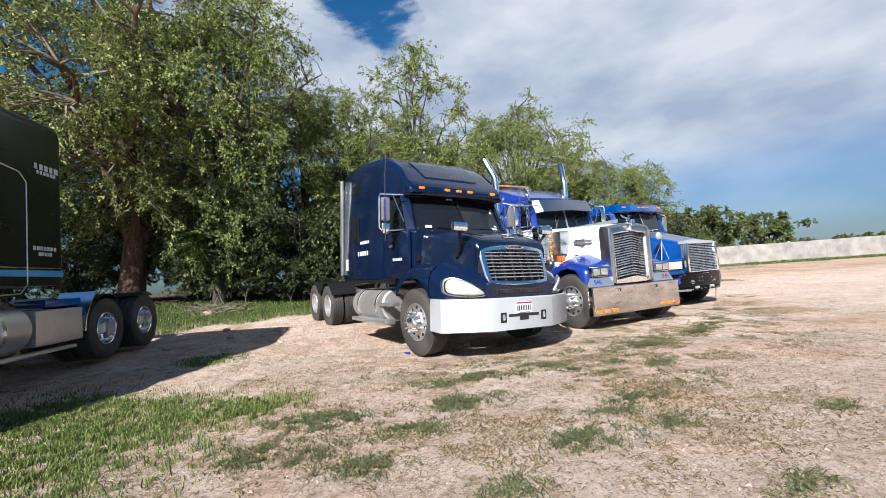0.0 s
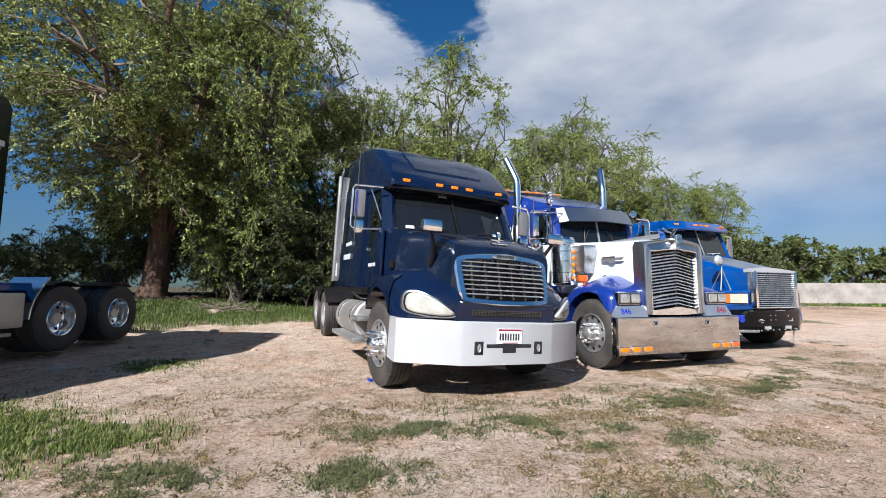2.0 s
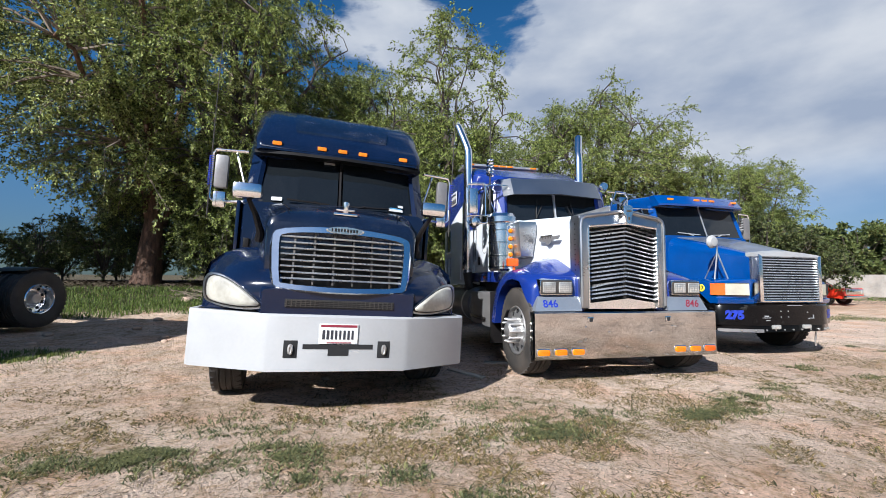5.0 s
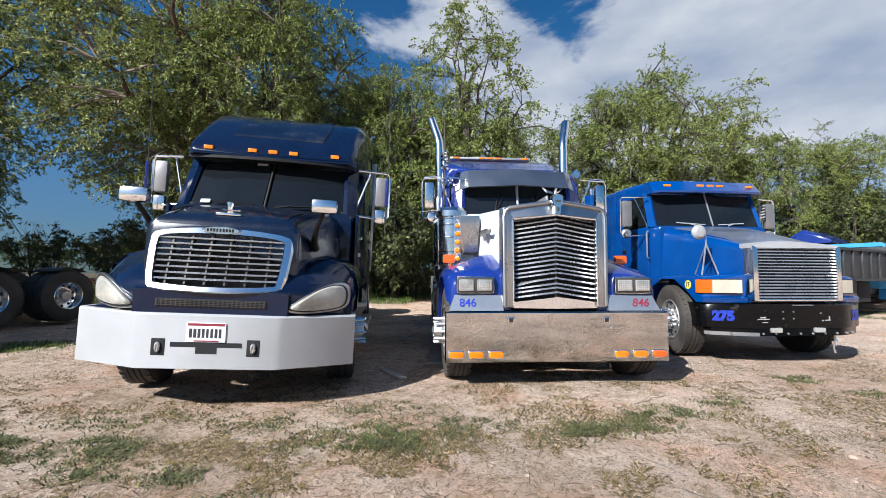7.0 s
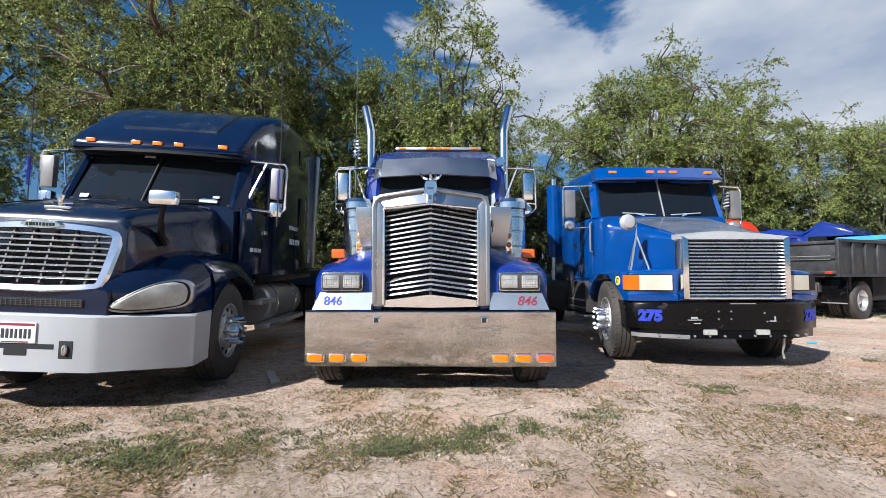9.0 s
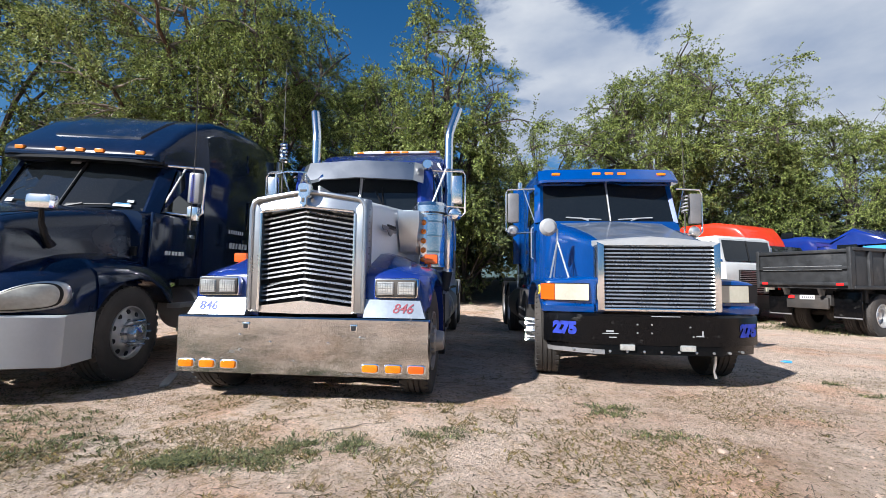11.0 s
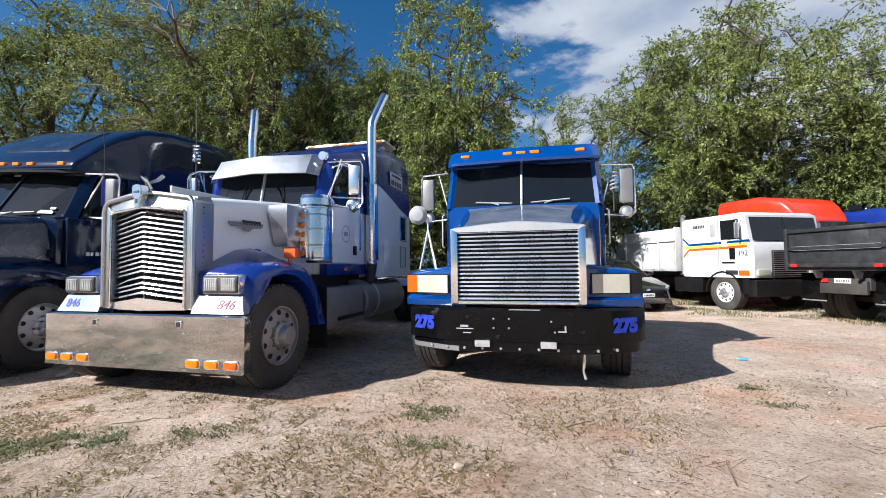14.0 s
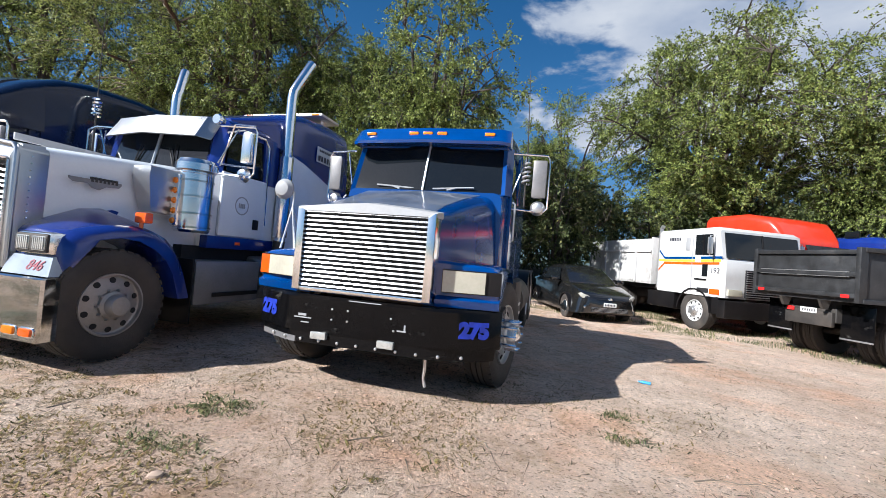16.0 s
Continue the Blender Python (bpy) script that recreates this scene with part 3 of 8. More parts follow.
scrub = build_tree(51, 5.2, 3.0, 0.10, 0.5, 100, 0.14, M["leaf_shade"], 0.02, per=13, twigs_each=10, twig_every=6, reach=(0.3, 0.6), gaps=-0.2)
plant(elm_a, -11.6, 15.5, 0, 1.0, "tall leafy elm with a thick reddish-brown trunk")
plant(elm_c, -8.5, 15.9, 70, 0.84, "tall elm with dark crooked limbs and feathery twigs", lift=1.12)
plant(elm_c, -6.6, 20.6, 200, 0.78, "dense elm in the second row of trees")
plant(elm_b, -3.7, 18.4, 260, 0.86, "leafy elm between the broad one and the slender one")
plant(elm_b, 5.0, 29.0, 215, 1.0, "leafy elm grown close beside a broader one")
plant(elm_c, -18.6, 9.6, 140, 1.0, "tall leafy elm behind the black truck")
plant(elm_b, -0.9, 18.8, 20, 1.0, "slender pale green elm standing behind the trucks")
plant(elm_c, 5.6, 30.6, 110, 1.0, "broad elm with an open uneven crown")
plant(elm_c, 12.8, 31.2, 250, 0.68, "broad green elm at the end of the row")
plant(elm_b, 9.8, 30.4, 160, 0.92, "leafy elm filling the gap beside a broad one")
plant(elm_b, 15.4, 32.2, 40, 0.80, "leafy elm at the far end of the row")
plant(elm_b, -0.6, 27.5, 120, 0.80, "smaller elm between two taller ones")
plant(elm_b, -5.4, 23.5, 300, 0.66, "slender elm in the second row of trees")
# scrub filling the dark places under and between the elms
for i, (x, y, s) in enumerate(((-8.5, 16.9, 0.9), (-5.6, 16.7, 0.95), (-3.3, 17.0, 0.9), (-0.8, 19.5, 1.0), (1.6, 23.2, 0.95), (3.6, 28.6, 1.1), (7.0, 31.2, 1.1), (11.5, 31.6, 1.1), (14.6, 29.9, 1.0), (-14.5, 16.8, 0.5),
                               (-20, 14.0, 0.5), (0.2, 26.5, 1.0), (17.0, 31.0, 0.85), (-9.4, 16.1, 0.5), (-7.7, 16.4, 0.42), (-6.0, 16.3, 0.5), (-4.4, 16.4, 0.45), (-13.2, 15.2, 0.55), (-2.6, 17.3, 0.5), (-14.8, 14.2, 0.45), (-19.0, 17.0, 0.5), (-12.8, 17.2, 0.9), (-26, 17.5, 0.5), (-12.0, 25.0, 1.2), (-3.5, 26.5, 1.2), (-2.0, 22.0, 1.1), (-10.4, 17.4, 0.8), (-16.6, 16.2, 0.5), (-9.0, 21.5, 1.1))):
    plant(scrub, x, y, 77 * i, s, "dense scrub under the elms, shade put into its dark green leaves", "shrub")


# ---- parts shared by the vehicles ----
def sec(y, w, z0, z1, r, wt=None, n=4, crown=0.0):
    """A cross-section at y: straight sides, rounded upper corners; w: half width below, wt: above."""
    wt = w if wt is None else wt
    pts = [(-w, y, z0), (-w + (w - wt) * 0.5, y, (z0 + z1) / 2)]
    for k in range(n + 1):
        a = math.pi / 2 * k / n
        pts.append((-wt + r - r * math.cos(a), y, z1 - r + r * math.sin(a)))
    pts.append((0, y, z1 + crown))
    for k in range(n, -1, -1):
        a = math.pi / 2 * k / n
        pts.append((wt - r + r * math.cos(a), y, z1 - r + r * math.sin(a)))
    pts += [(w - (w - wt) * 0.5, y, (z0 + z1) / 2), (w, y, z0)]
    return pts


def mirror_x(pts):
    return [(-p[0], p[1], p[2]) for p in pts]


TYRE = [(0.285, -0.125), (0.36, -0.148), (0.44, -0.152), (0.495, -0.140), (0.515, -0.122), (0.525, -0.10), (0.525, -0.062), (0.512, -0.058),
        (0.512, -0.048), (0.528, -0.044), (0.528, -0.006), (0.513, -0.004), (0.513, 0.004), (0.528, 0.006), (0.528, 0.044), (0.512, 0.048),
        (0.512, 0.058), (0.525, 0.062), (0.525, 0.10), (0.515, 0.122), (0.495, 0.140), (0.44, 0.152), (0.36, 0.148), (0.285, 0.125)]
STEER_RIM = [(0.0, -0.11), (0.27, -0.11), (0.30, 0.124), (0.296, 0.142), (0.282, 0.142), (0.276, 0.105), (0.262, 0.098), (0.20, 0.115), (0.15, 0.125), (0.125, 0.125)]
DRIVE_RIM = [(0.0, -0.11), (0.27, -0.11), (0.285, 0.128), (0.275, 0.14), (0.262, 0.13), (0.25, -0.03), (0.22, -0.05), (0.17, -0.06), (0.125, -0.06)]
WHEEL_CACHE = {}


def wheel_meshes(kind, rim_mat):
    key = (kind, rim_mat)
    if key in WHEEL_CACHE:
        return WHEEL_CACHE[key]
    steer = kind == "steer"
    prof = STEER_RIM if steer else DRIVE_RIM
    face = 0.125 if steer else -0.06
    tyre = Build().lathe(TYRE, 40, close=True)
    for k in range(40):                       # shoulder lugs
        a = 2 * math.pi * (k + 0.5) / 40
        for s in (-1, 1):
            m = Matrix.Rotation(a, 4, "X") @ Matrix.Translation((s * 0.112, 0, 0.519))
            tyre.box(-0.022, 0.022, -0.026, 0.026, -0.012, 0.006, m=m)
    rim = Build().lathe(prof + [(0.0, face)], 40)
    hub = Build().lathe([(0.13, face), (0.13, face + 0.03), (0.105, face + 0.05), (0.098, face + 0.11), (0.085, face + 0.125), (0.0, face + 0.13)], 24)
    for k in range(10):
        a = 2 * math.pi * k / 10
        c = Vector((0, math.cos(a) * 0.142, math.sin(a) * 0.142))
        hub.cyl(c + Vector((face - 0.002, 0, 0)), c + Vector((face + 0.04, 0, 0)), 0.016, 0.011, 6)
    hole = Build()
    for a in (2 * math.pi * 0.05,):
        rr = 0.232 if steer else 0.213
        base = 0.106 if steer else -0.052
        c = Vector((0, math.cos(a) * rr, math.sin(a) * rr))
        n = Vector((0.96, 0.26 * math.cos(a), 0.26 * math.sin(a))) if steer else Vector((0.9, -0.3 * math.cos(a), -0.3 * math.sin(a)))
        p = c + Vector((base, 0, 0))
        hole.cyl(p - n * 0.02, p + n * 0.008, 0.028, 0.028, 12)
    WHEEL_CACHE[key] = (rim.mesh("wheel", M[rim_mat]), tyre.mesh("tyre", M["rubber"], 50), hub.mesh("hub", M["dusty_alu" if rim_mat == "dusty_alu" else "alu"]), hole.mesh("hand_hole", M["interior"]))
    return WHEEL_CACHE[key]


def wheel(parent, x, y, z, kind="steer", size=1.0, rim="alu", turn=0.0):
    side = 1 if x > 0 else -1
    rim_me, tyre, hub, hole = wheel_meshes(kind, rim)
    w = new("wheel", rim_me)
    w.parent = parent
    w.matrix_basis = Matrix.Translation((x, y, z)) @ Matrix.Rotation((0 if side > 0 else math.pi) + radians(turn), 4, "Z") @ Matrix.Scale(size, 4)
    for nm, me in (("tyre", tyre), ("hub", hub)):
        ob = new(nm, me)
        ob.parent = w
    for k in range(10):
        ob = new("hand_hole", hole)
        ob.parent = w
        ob.matrix_basis = Matrix.Rotation(2 * math.pi * k / 10, 4, "X")
    return w


def spike_hub(parent, x, y, z, turn=0.0, mat="chrome", length=0.15):
    """Ring of long nut covers and a hub cap standing out of a front wheel."""
    side = 1 if x > 0 else -1
    m = Matrix.Translation((x, y, z)) @ Matrix.Rotation((0 if side > 0 else math.pi) + radians(turn), 4, "Z")
    cap = part("hub_cap", Build(m).lathe([(0.10, 0.12), (0.10, 0.22), (0.085, 0.26), (0.03, 0.285), (0.0, 0.29)], 24), mat, parent)
    for k in range(10):
        a = 2 * math.pi * k / 10
        c = Vector((0.12, math.cos(a) * 0.142, math.sin(a) * 0.142))
        part("nut_cover", Build(m).tube([c, c + Vector((0.03, 0, 0)), c + Vector((0.05, 0, 0)), c + Vector((length, 0, 0)), c + Vector((length + 0.012, 0, 0))], [0.021, 0.021, 0.016, 0.0145, 0.008], 8), mat, cap)


def duals(parent, x, y, z, rim="alu", size=1.0):
    side = 1 if x > 0 else -1
    wheel(parent, x, y, z, "drive", size, rim)
    inner = new("inner_tyre", wheel_meshes("drive", rim)[1])
    inner.parent = parent
    inner.matrix_basis = Matrix.Translation((x - side * 0.33, y, z)) @ Matrix.Scale(size, 4)


def dome(outline, front, depth, inset, y_of):
    """A bulging lens over an outline in x-z, lying on the surface y_of(x)."""
    cx = sum(p[0] for p in outline) / len(outline)
    cz = sum(p[1] for p in outline) / len(outline)
    rings = []
    for f, d in ((1.0, 0.03), (1.0, -front), (1 - inset * 0.4, -front - depth * 0.7), (1 - inset, -front - depth)):
        rings.append([(cx + (px - cx) * f, y_of(cx + (px - cx) * f) + d, cz + (pz - cz) * f) for px, pz in outline])
    return Build().loft(rings)


def rounded(outline, times=2):
    """Cuts the corners of a closed outline."""
    for _ in range(times):
        nxt = []
        for (ax, ay), (bx, by) in zip(outline, outline[1:] + outline[:1]):
            nxt += [(ax * 0.75 + bx * 0.25, ay * 0.75 + by * 0.25), (ax * 0.25 + bx * 0.75, ay * 0.25 + by * 0.75)]
        outline = nxt
    return outline


def pane(b, corners, thick=0.008):
    """A flat or bent glass pane: four corners, given round, thickened along its normal."""
    c = [Vector(p) for p in corners]
    n = (c[1] - c[0]).cross(c[3] - c[0]).normalized() * thick
    v = b.verts(c + [p - n for p in c])
    for f in ((0, 1, 2, 3), (7, 6, 5, 4), (0, 4, 5, 1), (1, 5, 6, 2), (2, 6, 7, 3), (3, 7, 4, 0)):
        b.face([v[i] for i in f])
    return b


def coil(x, y, z0, z1, r, turns, n=10):
    k = turns * n
    return [(x + r * math.cos(2 * math.pi * i / n), y + r * math.sin(2 * math.pi * i / n), z0 + (z1 - z0) * i / k) for i in range(k + 1)]


def bars(b, x0, x1, zc, h, y, n, rng, gap=0.35):
    """Unreadable writing as a row of short upright bars on the face at y."""
    step = (x1 - x0) / n
    for i in range(n):
        w = step * (1 - gap) * rng.uniform(0.7, 1.0)
        b.box(x0 + i * step, x0 + i * step + w, y - 0.003, y + 0.002, zc - h / 2, zc + h / 2)
    return b


def side_bars(b, x, y0, y1, zc, h, n, rng):
    step = (y1 - y0) / n
    for i in range(n):
        b.box(x - 0.003, x + 0.003, y0 + i * step, y0 + i * step + step * rng.uniform(0.5, 0.8), zc - h / 2, zc + h / 2)
    return b


def frame_rails(t, y0, y1, xf=None, z=0.76):
    for s in (-1, 1):
        part("frame_rail", Build(xf).box(s * 0.47 - 0.05, s * 0.47 + 0.05, y0, y1, z - 0.14, z + 0.12, 0.01), "darksteel", t)
    part("crossmember", Build(xf).box(-0.42, 0.42, y1 - 0.15, y1, z - 0.12, z + 0.1, 0.01), "darksteel", t)
    part("engine_block", Build(xf).box(-0.4, 0.4, y0 + 0.5, y0 + 1.7, z - 0.25, z + 0.5, 0.05), "darksteel", t)
    part("front_axle", Build(xf).box(-0.9, 0.9, y0 + 0.75, y0 + 0.87, 0.38, 0.5, 0.02), "darksteel", t)


def rear_axles(t, ys, zs, half=0.96, rim="alu", fender=None):
    for y, z in zip(ys, zs):
        for s in (-1, 1):
            duals(t, s * half, y, z, rim)
        part("axle", Build().cyl((-0.85, y, z), (0.85, y, z), 0.08, seg=12).lathe([(0.02, -0.2), (0.2, -0.12), (0.24, 0), (0.2, 0.12), (0.02, 0.2)], 16, centre=(0, y, z)), "darksteel", t)
        if fender:
            for s in (-1, 1):
                rings = []
                for k in range(9):
                    a = radians(28 + 124 * k / 8)
                    rr = 0.60
                    c, sn = math.cos(a), math.sin(a)
                    rings.append([(s * (half - 0.48), y + c * rr, z + sn * rr), (s * (half + 0.16), y + c * rr, z + sn * rr),
                                  (s * (half + 0.16), y + c * (rr + .02), z + sn * (rr + .02)), (s * (half - 0.48), y + c * (rr + .02), z + sn * (rr + .02))])
                part("rear_fender", Build().loft(rings), fender, t)


def door_mirror(t, s, x0, x1, y, z0, z1, xf=None, head="chrome", tube_r=0.014, w=0.17):
    """Tall side mirror on a tubular loop; s: side."""
    part("mirror_bracket", Build(xf).tube([(s * x0, y - 0.12, z1 + 0.05), (s * (x1 + 0.08), y, z1 + 0.06), (s * (x1 + 0.11), y, z1), (s * (x1 + 0.11), y, z0 - 0.12),
                                           (s * (x1 + 0.06), y, z0 - 0.17), (s * x0, y - 0.1, z0 - 0.15)], tube_r, 8)
         .tube([(s * x0, y - 0.12, z0 - 0.02), (s * (x0 + x1) / 2, y, z1 + 0.05)], tube_r * 0.7, 6), "chrome", t)
    hd = part("mirror_head", Build(xf).box(s * x1 - w / 2, s * x1 + w / 2, y - 0.05, y + 0.04, z0, z1, 0.03), head, t)
    g = new("mirror_glass", Build(xf).box(s * x1 - w / 2 + .02, s * x1 + w / 2 - .02, y + 0.041, y + 0.045, z0 + .03, z1 - .03).mesh("mirror_glass", M["chrome"]))
    g.parent = hd


# ---- navy sleeper tractor ----
def navy_truck():
    t = thing("semi_truck", pose(1.01, 6.22, 0, 0, 0, 30.8), "dark navy sleeper tractor with white bumper and chrome grille", "truck", "parked trucks")
    pivot = Matrix.Translation((0, 1.24, 0.55))
    xf = pivot @ Euler((radians(1.2), radians(2.5), 0)).to_matrix().to_4x4() @ pivot.inverted()
    rng = np.random.default_rng(5)
    # bumper
    line = [(-1.19, 0.70), (-1.225, 0.34), (-1.19, 0.29), (-0.62, 0.03), (-0.56, 0.0), (0.56, 0.0), (0.62, 0.03), (1.19, 0.29), (1.225, 0.34), (1.19, 0.70)]
    rings = [[(x, y + 0.02, 0.40), (x, y, 0.405), (x, y, 0.855), (x, y + 0.02, 0.87), (x * 0.97, y + 0.06, 0.87), (x * 0.97, y + 0.06, 0.40)] for x, y in line]
    bumper = part("bumper", Build(xf).loft(rings), "bumper_white", t, "satin white steel bumper")
    for s in (-1, 1):
        part("tow_hook_pocket", Build(xf).box(s * 0.385 - 0.055, s * 0.385 + 0.055, -0.004, 0.05, 0.515, 0.66, 0.006), "interior", bumper)
        part("tow_hook", Build(xf).tube([(s * 0.385 + 0.012 * math.cos(a), -0.012, 0.588 + 0.035 * math.sin(a)) for a in (k * math.pi / 6 for k in range(13))], 0.012, 6), "alu", bumper)
    part("slot", Build(xf).box(-0.29, 0.29, -0.003, 0.05, 0.59, 0.63).box(-0.085, 0.085, -0.0035, 0.05, 0.535, 0.59), "interior", bumper)
    plate = part("number_plate", Build(xf).box(-0.165, 0.155, -0.012, -0.002, 0.635, 0.80, 0.004), "plate", t)
    part("plate_band", Build(xf).box(-0.155, 0.145, -0.0145, -0.012, 0.775, 0.795).box(-0.1, 0.1, -0.0145, -0.012, 0.641, 0.65), "decal_red", plate)
    part("plate_bar", bars(Build(xf), -0.14, 0.135, 0.712, 0.075, -0.0125, 8, rng), "decal_dark", plate)
    # hood
    hood = part("hood", Build(xf).loft([sec(0.215, 0.655, 1.02, 1.66, 0.10), sec(0.25, 0.67, 1.0, 1.72, 0.12, crown=.01), sec(0.36, 0.70, 0.95, 1.775, 0.15, 0.66, crown=.03),
                                    sec(0.65, 0.79, 0.95, 1.85, 0.17, 0.72, crown=.04), sec(1.05, 0.90, 0.95, 1.93, 0.18, 0.80, crown=.04), sec(1.52, 1.02, 0.95, 1.985, 0.18, 0.92, crown=.03)]), "navy_worn", t, "sun-worn dusty hood")
    for s in (-1, 1):
        part("hood_seam", Build(xf).tube([(s * 0.50, 0.3, 1.785), (s * 0.56, 0.7, 1.868), (s * 0.66, 1.45, 1.985)], 0.007, 5), "plastic", hood)
        part("hood_latch", Build(xf).box(s * 0.985 - 0.03, s * 0.985 + .03, 1.40, 1.46, 1.45, 1.56, 0.01), "plastic", hood)
    # fenders
    def sweep(x):
        return 0.40 * max(0.0, (abs(x) - 0.60) / 0.60) ** 1.7

    for s in (-1, 1):
        rings = []
        for y, zt, xo, k in ((0.07, 1.06, 1.10, 1.0), (0.10, 1.13, 1.15, 1.0), (0.2, 1.22, 1.18, 0.9), (0.36, 1.30, 1.19, 0.7), (0.5, 1.36, 1.20, 0.5), (0.62, 1.40, 1.21, 0.3),
                             (0.70, 1.42, 1.215, 0.0), (0.85, 1.445, 1.22, 0), (1.05, 1.46, 1.22, 0), (1.24, 1.455, 1.22, 0), (1.45, 1.43, 1.22, 0),
                             (1.65, 1.37, 1.215, 0), (1.82, 1.29, 1.21, 0), (1.88, 1.24, 1.20, 0)):
            d = (y + (sweep(1.1) * k if k else 0)) - 1.24
            zb = 0.87 if abs(d) >= 0.64 else max(0.87, 0.55 + math.sqrt(0.64 ** 2 - d * d))
            zt = max(zt, zb + 0.05)
            pts = [(0.50, zb), (0.50, zt + 0.02), (0.70, zt + 0.01), (0.92, zt - 0.015), (1.06, zt - 0.06), (xo - 0.04, zt - 0.15 if zt - 0.15 > zb else zb + 0.02), (xo, max(zb + 0.01, zt - 0.3)), (xo, zb)]
            rings.append([(s * x, y + k * sweep(x), z) for x, z in pts])
        part("fender", Build(xf).loft(rings), "navy", t, sharp=50)
        part("wheel_well", Build(xf).box(s * 0.5, s * 0.52, 0.5, 1.95, 0.5, 1.3), "interior", t)
        outline = rounded([(0.60, 0.915), (0.72, 1.01), (0.84, 1.095), (0.96, 1.155), (1.07, 1.175), (1.135, 1.14), (1.15, 1.04), (1.125, 0.945), (1.02, 0.915), (0.80, 0.895)])
        big = [(0.885 + (x - 0.885) * 1.05, 1.03 + (z - 1.03) * 1.08) for x, z in outline]
        yof = lambda x: 0.075 + sweep(x)
        flip = lambda o: [(s * x, z) for x, z in o]
        hl = dome(flip(big), 0.0, 0.012, 0.06, yof)
        hl.xf = xf
        rim = part("headlight_rim", hl, "satin", t, "bright headlight rim")
        inset = [(0.885 + (x - 0.885) * 0.97, 1.03 + (z - 1.03) * 0.95) for x, z in outline]
        le = dome(flip(inset), 0.012, 0.006, 0.03, yof)
        le.xf = xf
        part("headlight_gasket", le, "plastic", rim)
        small = [(0.90 + (x - 0.90) * 0.91, 1.03 + (z - 1.03) * 0.89) for x, z in outline]
        lens = dome(flip(small), 0.016, 0.03, 0.22, yof)
        lens.xf = xf
        part("headlight", lens, "lamp_clear", rim, "cloudy headlight lens")
    # nose below the grille
    nose = part("nose", Build(xf).loft([sec(0.055, 0.64, 0.865, 1.07, 0.03), sec(0.09, 0.66, 0.865, 1.09, 0.03), sec(0.3, 0.66, 0.865, 1.09, 0.03)]), "navy", t)
    part("lower_grille", Build(xf).box(-0.46, 0.46, 0.046, 0.07, 0.925, 0.995, 0.008), "interior", nose)
    b = Build(xf)
    for k in range(24):
        b.box(-0.45 + k * 0.0385, -0.442 + k * 0.0385, 0.040, 0.05, 0.93, 0.99)
    for k in range(4):
        b.box(-0.455, 0.455, 0.039, 0.049, 0.936 + k * 0.015, 0.940 + k * 0.015)
    part("grille_mesh", b, "darksteel", nose)
    part("bumper_gap", Build(xf).box(-0.78, 0.78, 0.16, 0.4, 0.78, 0.9), "plastic", t)
    # grille
    def gpt(x, z, d=0.0):
        return (x, 0.02 + 0.17 * (z - 1.05) / 0.6 + 0.07 * (abs(x) / 0.6) ** 2 + d, z)

    outer = [(-0.535, 1.065), (-0.595, 1.11), (-0.635, 1.53), (-0.60, 1.605), (-0.3, 1.64), (0, 1.65), (0.3, 1.64), (0.60, 1.605), (0.635, 1.53), (0.595, 1.11), (0.535, 1.065), (0, 1.045)]
    inner = [(-0.49, 1.125), (-0.515, 1.15), (-0.545, 1.50), (-0.52, 1.545), (-0.3, 1.57), (0, 1.575), (0.3, 1.57), (0.52, 1.545), (0.545, 1.50), (0.515, 1.15), (0.49, 1.125), (0, 1.105)]
    outer, inner = rounded(outer, 1), rounded(inner, 1)
    grille = part("grille_frame", Build(xf).loft([[gpt(x, z, 0.08) for x, z in outer], [gpt(x, z, 0.0) for x, z in outer], [gpt(x * .97, 1.33 + (z - 1.33) * .95, -0.02) for x, z in outer],
                                               [gpt(x * 1.02, 1.33 + (z - 1.33) * 1.03, -0.015) for x, z in inner], [gpt(x, z, 0.05) for x, z in inner]], True, False), "chrome", t)
    part("grille_back", Build(xf).poly([gpt(x, z, 0.06) for x, z in inner]), "interior", grille)
    for k in range(8):
        z = 1.165 + k * 0.052
        w = 0.515 + 0.03 * k / 8
        part("grille_bar", Build(xf).loft([[gpt(x, z - 0.006, 0.045), gpt(x, z - 0.006, 0.0), gpt(x, z - 0.001, -0.005), gpt(x, z + 0.009, 0.004), gpt(x, z + 0.010, 0.045)] for x in (-w, -w / 2, 0, w / 2, w)]), "slat", grille)
    for k in range(6):
        x = -0.42 + 0.168 * k
        part("grille_post", Build(xf).loft([[gpt(x + dx, z, 0.048) for dx in (-0.008, 0.008)] + [gpt(x + dx, z, 0.02) for dx in (0.008, -0.008)] for z in (1.12, 1.57)]), "darksteel", grille)
    part("badge", Build(xf).loft([[(0.17 * math.cos(a) * f, 0.155 + d, 1.612 + 0.036 * math.sin(a) * f) for a in (2 * math.pi * k / 20 for k in range(20))] for f, d in ((1, 0.03), (1, -0.002), (0.9, -0.012))]), "chrome", grille)
    part("badge_bar", bars(Build(xf), -0.12, 0.12, 1.612, 0.028, 0.142, 9, rng), "plastic", grille)
    part("hood_ornament", Build(xf).tube([(0, 0.34, 1.79), (0, 0.32, 1.84), (0, 0.33, 1.88), (0, 0.36, 1.90)], [0.03, 0.02, 0.032, 0.012], 8)
         .tube([(-0.08, 0.36, 1.825), (0, 0.31, 1.815), (0.08, 0.36, 1.825)], 0.012, 6).box(-0.11, 0.11, 0.29, 0.33, 1.765, 1.79, .008), "chrome", t)
